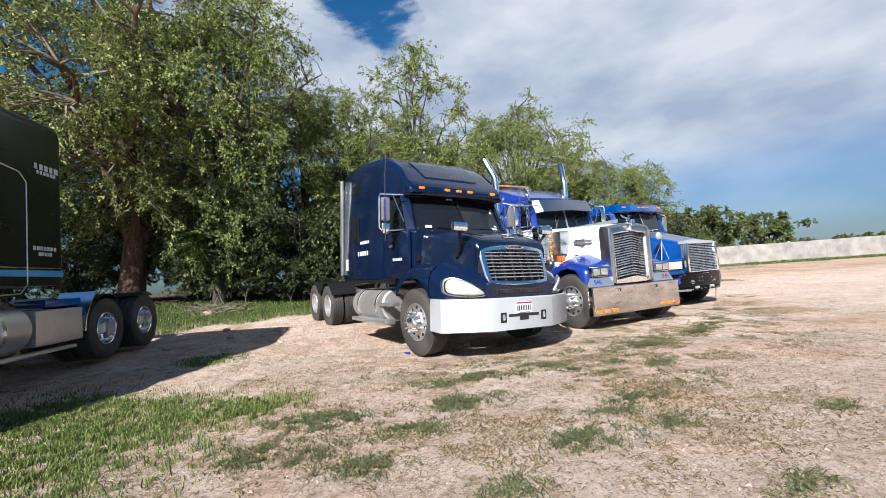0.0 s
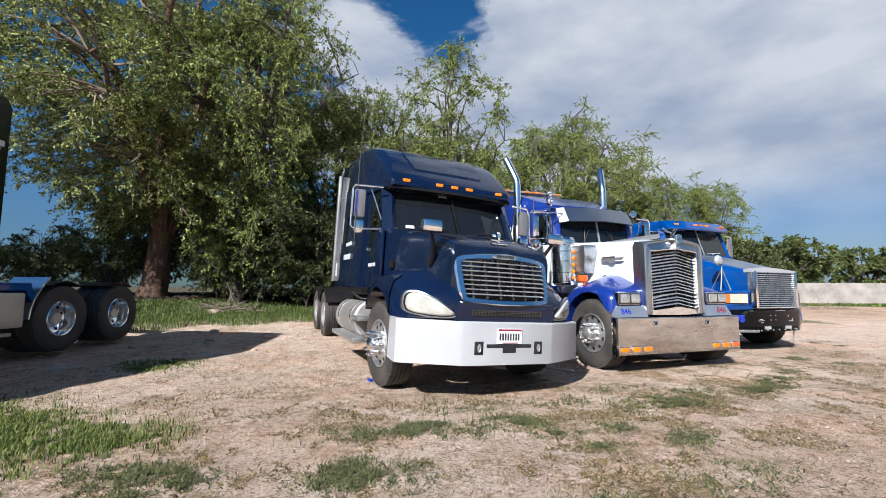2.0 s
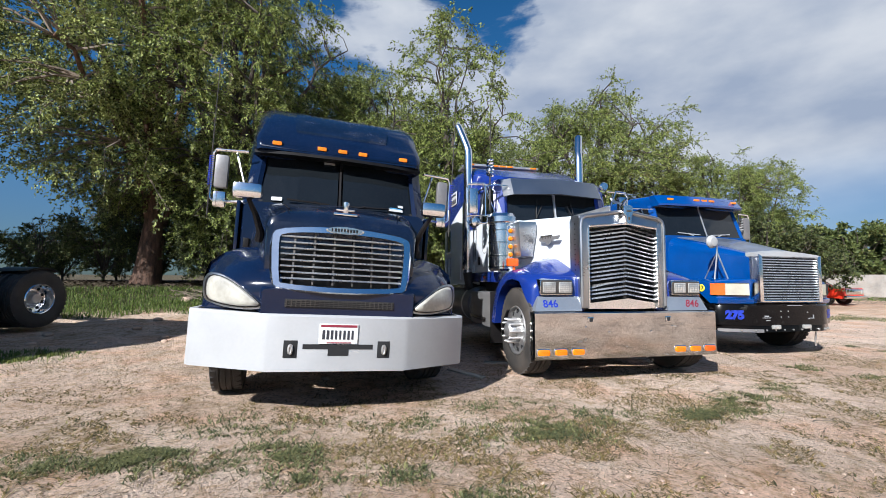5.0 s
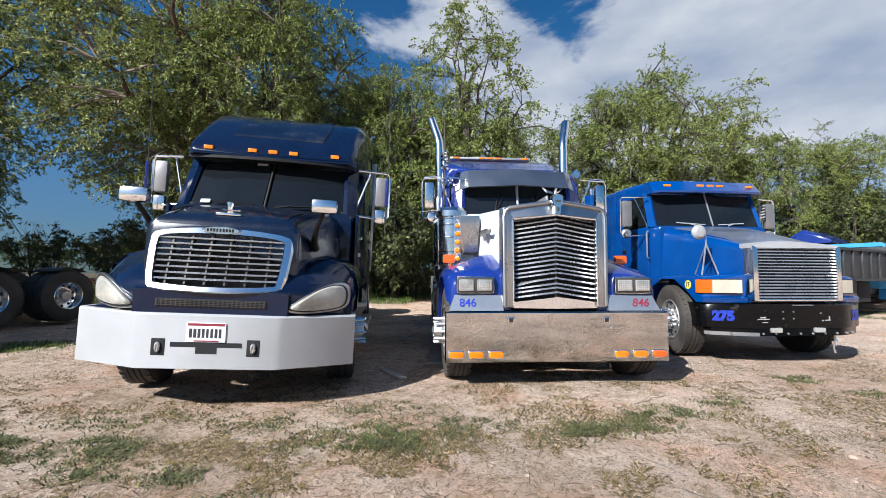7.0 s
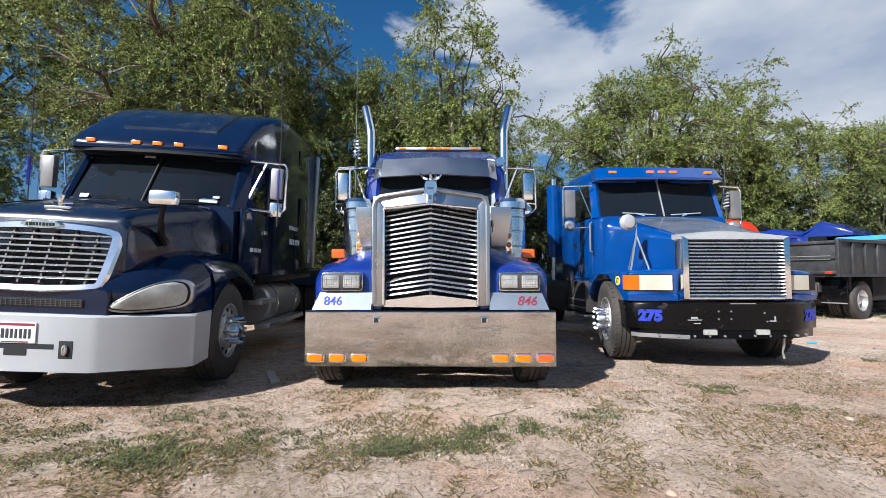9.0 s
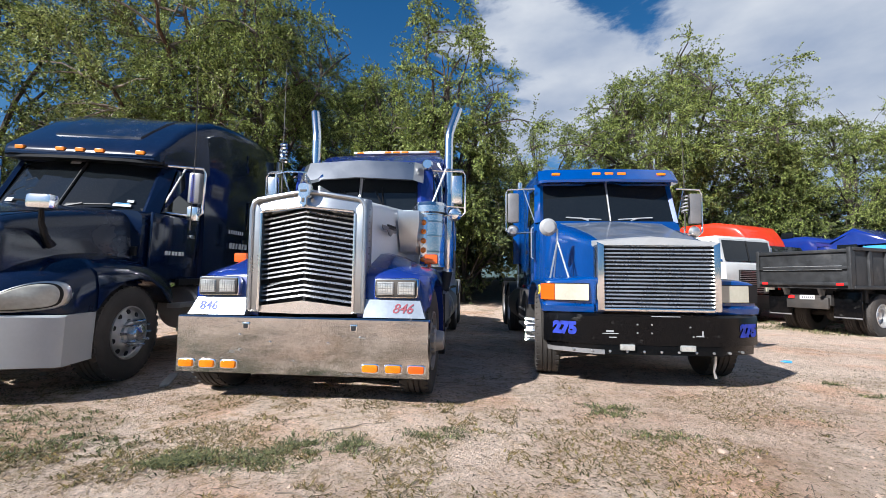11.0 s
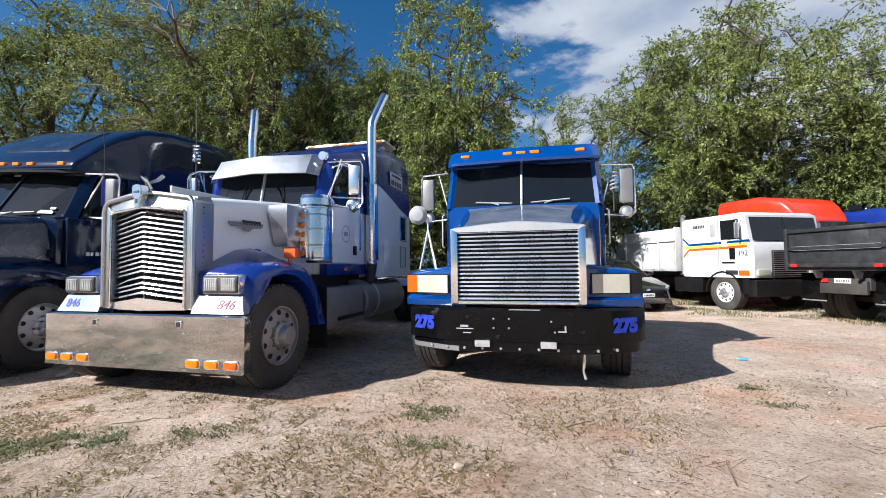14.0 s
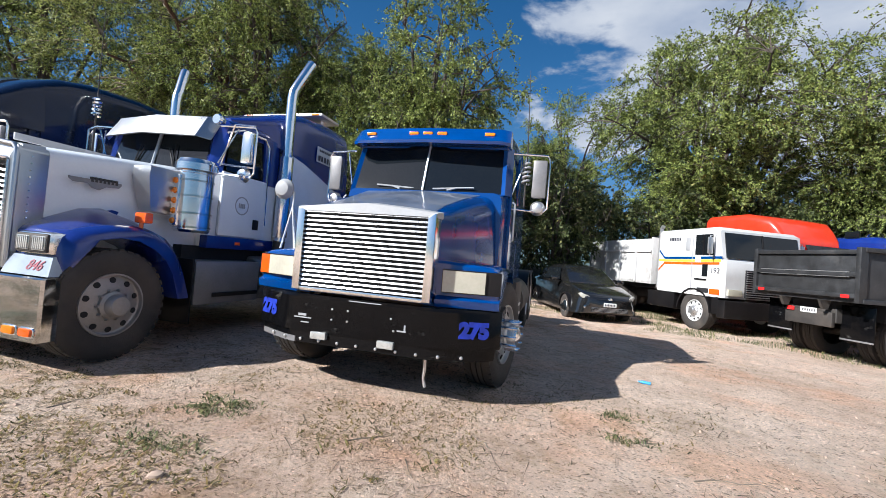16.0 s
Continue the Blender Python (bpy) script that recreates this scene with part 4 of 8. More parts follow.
    # hood mirrors
    for s in (-1, 1):
        arm = part("hood_mirror_arm", Build(xf).tube([(s * 0.76, 0.62, 1.50), (s * 0.75, 0.56, 1.58), (s * 0.79, 0.46, 1.72), (s * 0.855, 0.38, 1.86)], [0.045, 0.034, 0.026, 0.02], 8), "plastic", t)
        part("hood_mirror", Build(xf).box(s * 0.86 - 0.125, s * 0.86 + 0.125, 0.32, 0.43, 1.845, 1.99, 0.045), "chrome", t)
    # cab
    cab = part("cab", Build(xf).loft([sec(1.44, 1.04, 1.12, 1.985, 0.1), sec(1.62, 1.09, 1.12, 2.0, 0.05), sec(2.52, 1.12, 1.12, 2.0, 0.05)]), "navy", t)
    part("cab_interior", Build(xf).box(-1.0, 1.0, 2.25, 2.5, 1.9, 2.66).box(-0.85, -0.25, 2.0, 2.2, 1.9, 2.42, .05).box(0.25, 0.85, 2.0, 2.2, 1.9, 2.42, .05).box(-0.95, 0.95, 1.6, 1.85, 1.95, 2.04, .04), "interior", cab)
    part("header", Build(xf).loft([sec(1.86, 0.98, 2.60, 2.70, 0.04), sec(2.52, 1.1, 2.60, 2.70, 0.04)]), "navy", cab)
    ws = Build(xf)
    cols = [-0.93, -0.5, -0.03, 0.03, 0.5, 0.93]
    for side in (cols[:3], cols[3:]):
        for a, c in zip(side, side[1:]):
            base = lambda x: (x, 1.44 + 0.16 * (x / 0.93) ** 2, 1.985)
            top = lambda x: (x * 0.965, 1.83 + 0.10 * (x / 0.93) ** 2, 2.64)
            pane(ws, [base(a), base(c), top(c), top(a)])
    screen = part("windshield", ws, "glass", t)

    def on_glass(x, f):
        p = Vector(base(x)).lerp(Vector(top(x)), f)
        return (p.x, p.y - 0.016, p.z + 0.006)

    for x0, x1, f0, f1, mt in ((0.60, 0.79, 0.07, 0.12, "decal_white"), (0.73, 0.80, 0.16, 0.21, "decal_white"), (-0.78, -0.66, 0.06, 0.13, "decal_white"), (-0.22, -0.08, 0.90, 0.95, "greyplastic"), (0.62, 0.77, 0.125, 0.14, "cyan")):
        part("sticker", Build(xf).poly([on_glass(x0, f0), on_glass(x1, f0), on_glass(x1, f1), on_glass(x0, f1)]), mt, screen)
    part("windshield_divider", Build(xf).tube([(0, 1.435, 1.98), (0, 1.82, 2.645)], 0.018, 6), "plastic", t)
    for s in (-1, 1):
        part("pillar", Build(xf).loft([[(s * 0.92, 1.585, 1.98), (s * 0.97, 1.56, 1.98), (s * 1.09, 1.66, 1.98), (s * 1.05, 1.70, 1.98)],
                                     [(s * 0.885, 1.90, 2.66), (s * 0.93, 1.88, 2.66), (s * 1.06, 1.97, 2.66), (s * 1.02, 2.0, 2.66)]]), "navy", cab)
        part("quarter_post", Build(xf).box(s * 1.085 - 0.035, s * 1.085 + 0.035, 2.36, 2.53, 1.98, 2.68, .01), "navy", cab)
        w = Build(xf)
        pane(w, [(s * 1.085, 1.70, 2.0), (s * 1.10, 2.37, 2.0), (s * 1.08, 2.37, 2.6), (s * 1.05, 2.0, 2.6)])
        part("side_window", w, "glass", t)
        door = part("door", Build(xf).box(s * 1.108 - 0.02, s * 1.108 + 0.02, 1.50, 2.40, 1.16, 1.985, 0.015), "navy", t)
        part("door_handle", Build(xf).box(s * 1.135 - 0.012, s * 1.135 + 0.012, 2.22, 2.34, 1.72, 1.77, 0.008), "chrome", door)
        part("wiper", Build(xf).tube([(s * 0.12, 1.42, 2.02), (s * 0.6, 1.49, 2.05)], 0.012, 5).tube([(s * 0.1, 1.41, 1.99), (s * 0.3, 1.44, 2.04)], 0.014, 5), "plastic", t)
    # sleeper with raised roof
    part("sleeper", Build(xf).loft([sec(2.50, 1.19, 1.16, 3.40, 0.2, 1.10), sec(2.75, 1.2, 1.16, 3.52, 0.22, 1.13), sec(3.2, 1.2, 1.16, 3.62, 0.24, 1.15),
                                    sec(4.0, 1.2, 1.16, 3.67, 0.24, 1.16), sec(4.68, 1.2, 1.16, 3.66, 0.24, 1.16), sec(4.78, 1.17, 1.18, 3.58, 0.2, 1.1)]), "navy", t)
    roof = part("roof_fairing", Build(xf).loft([sec(1.66, 0.95, 2.66, 2.71, 0.03), sec(1.70, 1.0, 2.645, 2.79, 0.06), sec(1.84, 1.04, 2.64, 2.91, 0.10), sec(2.05, 1.07, 2.64, 3.10, 0.14, 1.04),
                                             sec(2.3, 1.12, 2.64, 3.29, 0.17, 1.07), sec(2.505, 1.185, 2.64, 3.405, 0.2, 1.10)]), "navy", t)
    part("roof_panel", Build(xf).loft([[(x * f, y, z) for x in (-0.62, 0.62)] + [(x * f, y, z - 0.04) for x in (0.62, -0.62)] for y, z, f in ((1.92, 3.01, 0.92), (2.05, 3.125, 0.96), (2.3, 3.315, 1.0), (2.48, 3.41, 1.0))]), "navy_worn", roof)
    part("sun_visor", Build(xf).loft([[(x, 1.60 + 0.12 * (x / 1.0) ** 2, 2.615), (x, 1.60 + 0.12 * x * x, 2.65), (x, 1.92, 2.70), (x, 1.92, 2.62)] for x in (-1.02, -0.6, 0, 0.6, 1.02)]), "plastic", t)
    for x in (-0.77, -0.25, 0.0, 0.25, 0.77):
        part("marker_light", Build(xf).box(x - 0.055, x + 0.055, 1.648, 1.73, 2.715, 2.765, 0.012), "amber", roof)
    for s in (-1, 1):
        part("side_fairing", Build(xf).box(s * 1.19 - 0.03, s * 1.19 + 0.03, 4.79, 4.90, 1.25, 3.45, 0.02), "alu", t, "pale side fairing")
        part("sleeper_window", Build(xf).box(s * 1.165 - 0.01, s * 1.165 + 0.01, 3.62, 4.05, 2.95, 3.25, 0.008), "glass", t)
        part("sleeper_window", Build(xf).box(s * 1.195 - 0.01, s * 1.195 + 0.01, 3.7, 4.05, 1.95, 2.45, 0.008), "glass", t)
        part("sleeper_door", Build(xf).box(s * 1.2 - 0.008, s * 1.2 + 0.008, 3.55, 4.25, 1.24, 1.80, 0.006), "navy", t)
        part("decal", side_bars(side_bars(Build(xf), s * 1.21, 3.15, 3.75, 1.68, 0.09, 6, rng), s * 1.21, 3.1, 3.6, 1.9, 0.06, 7, rng).box(s * 1.21 - .003, s * 1.21 + .003, 4.35, 4.5, 1.35, 1.6), "decal_white", t)
        part("decal", side_bars(Build(xf), s * 1.138, 1.75, 2.15, 1.5, 0.05, 6, rng), "decal_white", t)
        part("cab_skirt", Build(xf).box(s * 1.16 - 0.03, s * 1.16 + 0.03, 2.0, 4.7, 1.08, 1.17, 0.01), "plastic", t)
        tank = part("fuel_tank", Build().lathe([(0.0, 2.42), (0.27, 2.43), (0.30, 2.46), (0.30, 4.02), (0.27, 4.05), (0.0, 4.06)], 28, "y", (s * 0.92, 0, 0.74)), "dusty_alu", t)
        for y in (2.75, 3.7):
            part("tank_strap", Build().lathe([(0.30, y - 0.03), (0.308, y - 0.03), (0.308, y + 0.03), (0.30, y + 0.03)], 28, "y", (s * 0.92, 0, 0.74), close=True), "chrome", tank)
        part("step", Build().box(s * 1.2 - 0.1, s * 1.2 + 0.1, 2.15, 3.9, 0.43, 0.50, 0.012), "alu", t)
        part("step", Build().box(s * 1.18 - 0.09, s * 1.18 + 0.09, 1.95, 2.5, 0.76, 0.82, 0.012), "alu", t)
        spike_hub(t, s * 1.02, 1.24, 0.53, 4)
        door_mirror(t, s, 1.08, 1.38, 1.88, 2.16, 2.56, xf, "dull_metal", 0.017, 0.15)
        part("mirror_head", Build(xf).box(s * 1.38 - 0.07, s * 1.38 + 0.07, 1.83, 1.92, 1.93, 2.12, 0.03), "chrome", t)
        whip = part("antenna", Build(xf).tube([(s * 1.46, 1.7, 1.80), (s * 1.46, 1.68, 2.9), (s * 1.44, 1.6, 4.0)], [0.008, 0.006, 0.003], 5), "darksteel", t)
        part("antenna_spring", Build(xf).tube(coil(s * 1.46, 1.69, 2.15, 2.5, 0.022, 14, 8), 0.006, 4), "decal_blue", whip)
        wheel(t, s * 1.02, 1.24, 0.53, "steer", 1.0, "alu", 4 if s < 0 else 4)
    frame_rails(t, 0.5, 8.3, z=0.82)
    part("front_axle", Build().box(-0.9, 0.9, 1.18, 1.3, 0.42, 0.54, 0.02), "darksteel", t)
    rear_axles(t, (6.35, 7.65), (0.62, 0.66), 0.98, "alu", "plastic")
    part("fifth_wheel", Build().lathe([(0.0, 1.08), (0.42, 1.08), (0.45, 1.12), (0.12, 1.13), (0.0, 1.13)], 24, "z", (0, 6.9, 0)).box(-0.4, 0.4, 6.6, 7.2, 0.93, 1.08, .02), "darksteel", t)
    part("deck_plate", Build().box(-0.5, 0.5, 4.85, 6.1, 0.95, 0.99, .006), "alu", t)
    return t


navy_truck()


# ---- white and blue long-nose tractor ----
def long_nose_truck():
    t = thing("semi_truck", pose(3.69, 8.31, 0, 0, 0, 26.3), "white and deep blue long-nose tractor with polished steel bumper", "truck", "parked trucks")
    rng = np.random.default_rng(8)
    bumper = part("bumper", Build().loft([[(x, y, 0.275), (x, y, 0.79), (x, y + 0.015, 0.805), (x * 0.985, y + 0.05, 0.80), (x * 0.985, y + 0.05, 0.275)] for x, y in
                                       ((-1.215, 0.11), (-1.222, 0.03), (-1.21, 0.004), (-0.6, 0.0), (0, 0.0), (0.6, 0.0), (1.21, 0.004), (1.222, 0.03), (1.215, 0.11))]), "steel", t, "tall polished steel bumper", sharp=14)
    for s in (-1, 1):
        part("tow_hole", Build().box(s * 0.52 - 0.035, s * 0.52 + 0.035, -0.012, 0.03, 0.68, 0.75, 0.006), "chrome", bumper)
        part("tow_hole_back", Build().box(s * 0.52 - 0.022, s * 0.52 + 0.022, -0.0145, 0.0, 0.693, 0.737), "interior", bumper)
        for x in (0.68, 0.895, 1.105):
            o = [(s * x + 0.075 * math.copysign(abs(math.cos(a)) ** 0.32, math.cos(a)), 0.355 + 0.034 * math.copysign(abs(math.sin(a)) ** 0.5, math.sin(a))) for a in (2 * math.pi * k / 20 for k in range(20))]
            lamp = part("bumper_light", dome(o, 0.004, 0.012, 0.12, lambda x: -0.004), "amber" if not (s > 0 and x > 1) else "orange", bumper)
            big = [(s * x + (a - s * x) * 1.18, 0.355 + (b - 0.355) * 1.3) for a, b in o]
            part("light_rim", dome(big, 0.0, 0.003, 0.05, lambda x: -0.001), "chrome", lamp)
        for x, z in ((0.58, 0.63), (0.28, 0.57)):
            part("bolt", Build().lathe([(0.0, -0.012), (0.010, -0.01), (0.014, 0.0)], 10, "y", (s * x, 0, z)), "chrome", bumper)
    # grille shell
    def shell(pts, y0, y1, mat="chrome"):
        return part("grille_shell", Build().prism([(x, z) for x, z in pts], "y", y0, y1, 0.012), mat, t)

    for s in (-1, 1):
        shell([(s * 0.462, 0.84), (s * 0.575, 0.84), (s * 0.585, 1.90), (s * 0.565, 1.945), (s * 0.462, 1.83)], 0.10, 0.34, "satin")
        b = Build()
        for k in range(16):
            b.cyl((s * 0.585, 0.2, 0.92 + 0.062 * k), (s * 0.592, 0.2, 0.92 + 0.062 * k), 0.008, seg=6)
        part("rivet", b, "steel", t)
        part("grille_trim", Build().tube([(s * 0.47, 0.095, 0.86), (s * 0.47, 0.095, 1.80)], 0.012, 6), "chrome", t)
    crown = part("grille_crown", Build().loft([[(x, y0, 1.80 + 0.055 * (1 - abs(x) / .58)), (x, y1 + 0.01, 1.945 + 0.075 * (1 - abs(x) / 0.58)), (x, 0.30, 1.965 + 0.07 * (1 - abs(x) / 0.58)), (x, 0.34, 1.80)]
                                              for x, y0, y1 in ((-0.58, 0.115, 0.12), (-0.3, 0.07, 0.095), (0, 0.03, 0.075), (0.3, 0.07, 0.095), (0.58, 0.115, 0.12))]), "satin", t)
    part("grille_bead", Build().tube([(-0.565, 0.10, 0.86), (-0.57, 0.10, 1.84), (-0.555, 0.105, 1.90), (-0.51, 0.105, 1.94), (-0.25, 0.085, 1.978), (0, 0.066, 2.012),
                                      (0.25, 0.085, 1.978), (0.51, 0.105, 1.94), (0.555, 0.105, 1.90), (0.57, 0.10, 1.84), (0.565, 0.10, 0.86)], 0.024, 10), "satin", t)
    part("crown_edge", Build().tube([(-0.46, 0.09, 1.815), (0, 0.022, 1.853), (0.46, 0.09, 1.815)], 0.013, 6), "chrome", t)
    part("grille_sill", Build().loft([[(x, y0, 0.835), (x, y0, 0.90 + 0.06 * (1 - abs(x) / 0.46)), (x, 0.3, 0.9), (x, 0.3, 0.835)] for x, y0 in ((-0.47, 0.12), (0, 0.02), (0.47, 0.12))]), "chrome", t)
    part("radiator", Build().box(-0.47, 0.47, 0.27, 0.31, 0.86, 1.85), "interior", t)
    part("grille_spine", Build().box(-0.012, 0.012, 0.075, 0.10, 0.95, 1.84, .003), "darksteel", t)
    n = 18
    for k in range(n):
        z = 0.945 + k * (1.785 - 0.945) / (n - 1) + (rng.normal(0, 0.006) if k < 5 else 0)
        dz = rng.normal(0, 0.004)
        tilt = 0.068
        sag = 0.028 if k == 3 else 0.0
        part("grille_slat", Build().loft([[(x, y + 0.02, z + h - 0.002), (x, y, z + h + dz * (x > 0) - sag * (x < -0.3)), (x, y + 0.010, z + h + 0.017 + dz * (x > 0) - sag * (x < -0.3)), (x, y + 0.05, z + h + 0.020), (x, y + 0.05, z + h + 0.008)]
                                         for x, y, h in ((-0.468, 0.15, 0.0), (-0.234, 0.095, tilt * 0.5), (0, 0.04, tilt), (0.234, 0.095, tilt * 0.5), (0.468, 0.15, 0.0))]), "slat", t)
    badge = part("badge", Build().loft([[(x * f, y, z) for x, z in ((-0.055, 2.065), (-0.066, 2.03), (-0.058, 1.955), (-0.036, 1.94), (-0.036, 1.87), (0, 1.845), (0.036, 1.87), (0.036, 1.94), (0.058, 1.955), (0.066, 2.03), (0.055, 2.065), (0, 2.075))]
                                         for f, y in ((1, 0.05), (1, -0.01), (0.82, -0.025))]), "chrome", t)
    part("badge_bar", Build().box(-0.03, 0.03, -0.03, -0.024, 1.99, 2.01).box(-0.012, 0.012, -0.03, -0.024, 1.89, 1.93), "darksteel", badge)
    wing = Build().tube([(0, 0.12, 2.05), (0, 0.08, 2.12), (0, 0.02, 2.16)], [0.03, 0.022, 0.010], 8)
    for s in (-1, 1):
        wing.loft([[(s * 0.01, y, z), (s * 0.02, y + 0.01, z + 0.01), (s * 0.02, y + 0.03, z - 0.01)] if k == 0 else [(s * (0.05 + 0.03 * k), y + 0.03 * k, z + 0.05 * k), (s * (0.055 + 0.03 * k), y + 0.03 * k + .01, z + 0.05 * k), (s * (0.05 + 0.03 * k), y + .03 * k + 0.04, z + 0.05 * k - .02)]
                   for k, (y, z) in enumerate(((0.08, 2.11), (0.09, 2.10), (0.09, 2.10)))])
    part("hood_ornament", wing, "chrome", t)
    # hood
    hood = part("hood", Build().loft([sec(0.30, 0.57, 0.95, 1.96, 0.10, 0.56, crown=.045), sec(0.34, 0.575, 0.95, 1.98, 0.12, 0.565, crown=.05), sec(0.9, 0.66, 0.98, 2.03, 0.14, 0.65, crown=.05),
                                   sec(1.4, 0.74, 1.05, 2.07, 0.15, 0.73, crown=.04), sec(1.86, 0.82, 1.10, 2.10, 0.15, 0.80, crown=.03)]), "white", t)
    part("hood_hinge", Build().box(-0.012, 0.012, 0.36, 1.84, 2.06, 2.13, .004), "alu", hood)
    for s in (-1, 1):
        part("hood_badge", Build().loft([[(s * (0.585 + 0.135 * y), y, 1.74), (s * (0.595 + 0.135 * y), y, 1.74), (s * (0.595 + 0.135 * y), y, 1.74 - h), (s * (0.585 + 0.135 * y), y, 1.74 - h)]
                                        for y, h in ((0.46, 0.02), (0.50, 0.05), (0.62, 0.045), (0.66, 0.085), (0.72, 0.10), (0.78, 0.06), (0.90, 0.05), (0.92, 0.02))]), "dull_metal", hood)
        b = Build()
        for k in range(7):
            y = 0.645 + 0.036 * k
            b.box(s * (0.585 + 0.135 * y) - .012, s * (0.585 + 0.135 * y) + 0.014, y, y + 0.024, 1.715, 1.765, .003)
        part("hood_lettering", b, "darksteel", hood)
        # blue lower edge of the hood flowing into the fender
        part("hood_stripe", Build().loft([[(s * (0.572 + 0.135 * (y - .3) + .004), y, 0.95), (s * (0.572 + 0.135 * (y - .3) + .004), y, z), (s * (0.555 + 0.135 * (y - .3)), y, z), (s * (0.555 + 0.135 * (y - .3)), y, 0.95)]
                                         for y, z in ((0.31, 1.24), (0.5, 1.29), (0.7, 1.42), (0.9, 1.46), (1.1, 1.42), (1.3, 1.30), (1.6, 1.18))]), "kwblue", hood)
        rings = []
        for y, zt, xo in ((0.16, 1.16, 1.12), (0.19, 1.20, 1.16), (0.28, 1.245, 1.20), (0.42, 1.29, 1.22), (0.6, 1.33, 1.23), (0.78, 1.345, 1.235), (0.95, 1.325, 1.235), (1.08, 1.27, 1.235),
                          (1.18, 1.19, 1.235), (1.27, 1.06, 1.23), (1.33, 0.92, 1.23), (1.40, 0.72, 1.23)):
            d = y - 0.62
            zb = 0.80 if y < 0.2 else (0.56 + math.sqrt(0.62 ** 2 - d * d) if abs(d) < 0.61 else 0.56)
            zb = min(zb, zt - 0.06)
            if 0.2 <= y < 0.3:
                zb = 0.95
            b = math.exp(-((y - 0.72) / 0.32) ** 2)
            pts = [(0.50, zb), (0.50, zt + 0.02 + 0.10 * b), (0.66, zt + 0.02 + 0.10 * b), (0.86, zt + 0.012 + 0.055 * b), (1.04, zt - 0.02), (xo - 0.05, zt - 0.06 if zt - .06 > zb else zb + .02), (xo, max(zb + 0.015, zt - 0.14)), (xo, zb)]
            rings.append([(s * x, y, z) for x, z in pts])
        fender = part("fender", Build().loft(rings), "kwblue", t, sharp=50)
        part("wheel_well", Build().box(s * 0.5, s * 0.53, 0.25, 1.35, 0.5, 1.2), "interior", t)
        part("mudflap", Build().box(s * 1.0 - 0.24, s * 1.0 + 0.24, 1.42, 1.44, 0.26, 1.0, .005), "plastic", t)
        part("valance", Build().loft([[(s * 0.585, 0.065, 0.81), (s * 0.585, 0.125, 0.975), (s * 0.585, 0.22, 0.985), (s * 0.585, 0.22, 0.81)], [(s * 1.17, 0.075, 0.81), (s * 1.11, 0.135, 0.975), (s * 1.11, 0.22, 0.985), (s * 1.17, 0.22, 0.81)]]), "valance", t, "pale metal panel below the headlights")
        pod = part("headlight_housing", Build().box(s * 0.885 - 0.215, s * 0.885 + 0.215, 0.10, 0.36, 0.985, 1.185, 0.045), "chrome", t)
        part("headlight_bezel", Build().box(s * 0.885 - 0.198, s * 0.885 + 0.198, 0.090, 0.12, 1.003, 1.167, 0.02), "darksteel", pod)
        for dx in (-0.1, 0.1):
            part("headlight", Build().box(s * 0.885 + dx - 0.085, s * 0.885 + dx + 0.085, 0.080, 0.11, 1.02, 1.15, 0.02), "lamp", pod, "square headlight lens")
            b = Build()
            for k in range(7):
                b.box(s * 0.885 + dx - 0.0735 + k * 0.024, s * 0.885 + dx - 0.0705 + k * 0.024, 0.0775, 0.081, 1.03, 1.14)
            for k in range(5):
                b.box(s * 0.885 + dx - 0.076, s * 0.885 + dx + 0.076, 0.0775, 0.081, 1.035 + 0.024 * k, 1.038 + 0.024 * k)
            part("lens_rib", b, "dull_metal", pod)
        part("turn_signal", Build().box(s * 1.12 - 0.075, s * 1.12 + 0.075, 0.84, 0.93, 1.345, 1.455, 0.02).cyl((s * 1.1, 0.88, 1.28), (s * 1.1, 0.88, 1.36), 0.02, seg=8), "orange", t)
        # left rim gets the brighter metal: sunlight put into its colour; right one dusty
        wheel(t, s * 1.05, 0.61, 0.54, "steer", 1.01, "alu" if s < 0 else "dusty_alu")
        if s < 0:
            spike_hub(t, s * 1.05, 0.61, 0.54, 0, "alu", 0.14)
        # air cleaner
        can = part("air_cleaner", Build().lathe([(0.0, 1.30), (0.17, 1.30), (0.195, 1.33), (0.195, 1.98), (0.20, 1.985), (0.20, 2.0), (0.225, 2.02), (0.225, 2.10), (0.205, 2.125), (0.19, 2.15), (0.10, 2.165), (0.0, 2.165)], 36, "z", (s * 1.02, 1.55, 0)), "chrome", t, "polished steel air cleaner can")
        for z in (1.36, 1.52, 1.72, 1.9):
            part("can_band", Build().lathe([(0.195, z - 0.012), (0.201, z - 0.01), (0.201, z + 0.01), (0.195, z + 0.012)], 36, "z", (s * 1.02, 1.55, 0), close=True), "steel", can)
        part("intake_duct", Build().loft([[(s * 0.70, 1.04, 1.98), (s * 0.95, 1.04, 1.98), (s * 0.95, 1.40, 1.98), (s * 0.74, 1.40, 1.98)], [(s * 0.70, 1.03, 1.86), (s * 0.955, 1.03, 1.86), (s * 0.95, 1.40, 1.86), (s * 0.74, 1.40, 1.86)],
                                         [(s * 0.72, 1.12, 1.50), (s * 0.90, 1.12, 1.50), (s * 0.9, 1.38, 1.48), (s * 0.74, 1.38, 1.48)]]), "satin", t)
        part("light_bar", Build().box(s * 0.965 - 0.045, s * 0.965 + 0.045, 1.335, 1.37, 1.36, 1.95, 0.01), "chrome", can)
        for k in range(5):
            part("marker_light", Build().lathe([(0.0, -0.025), (0.025, -0.02), (0.036, 0.0)], 14, "y", (s * 0.965, 1.335, 1.42 + 0.115 * k)), "amber", can)
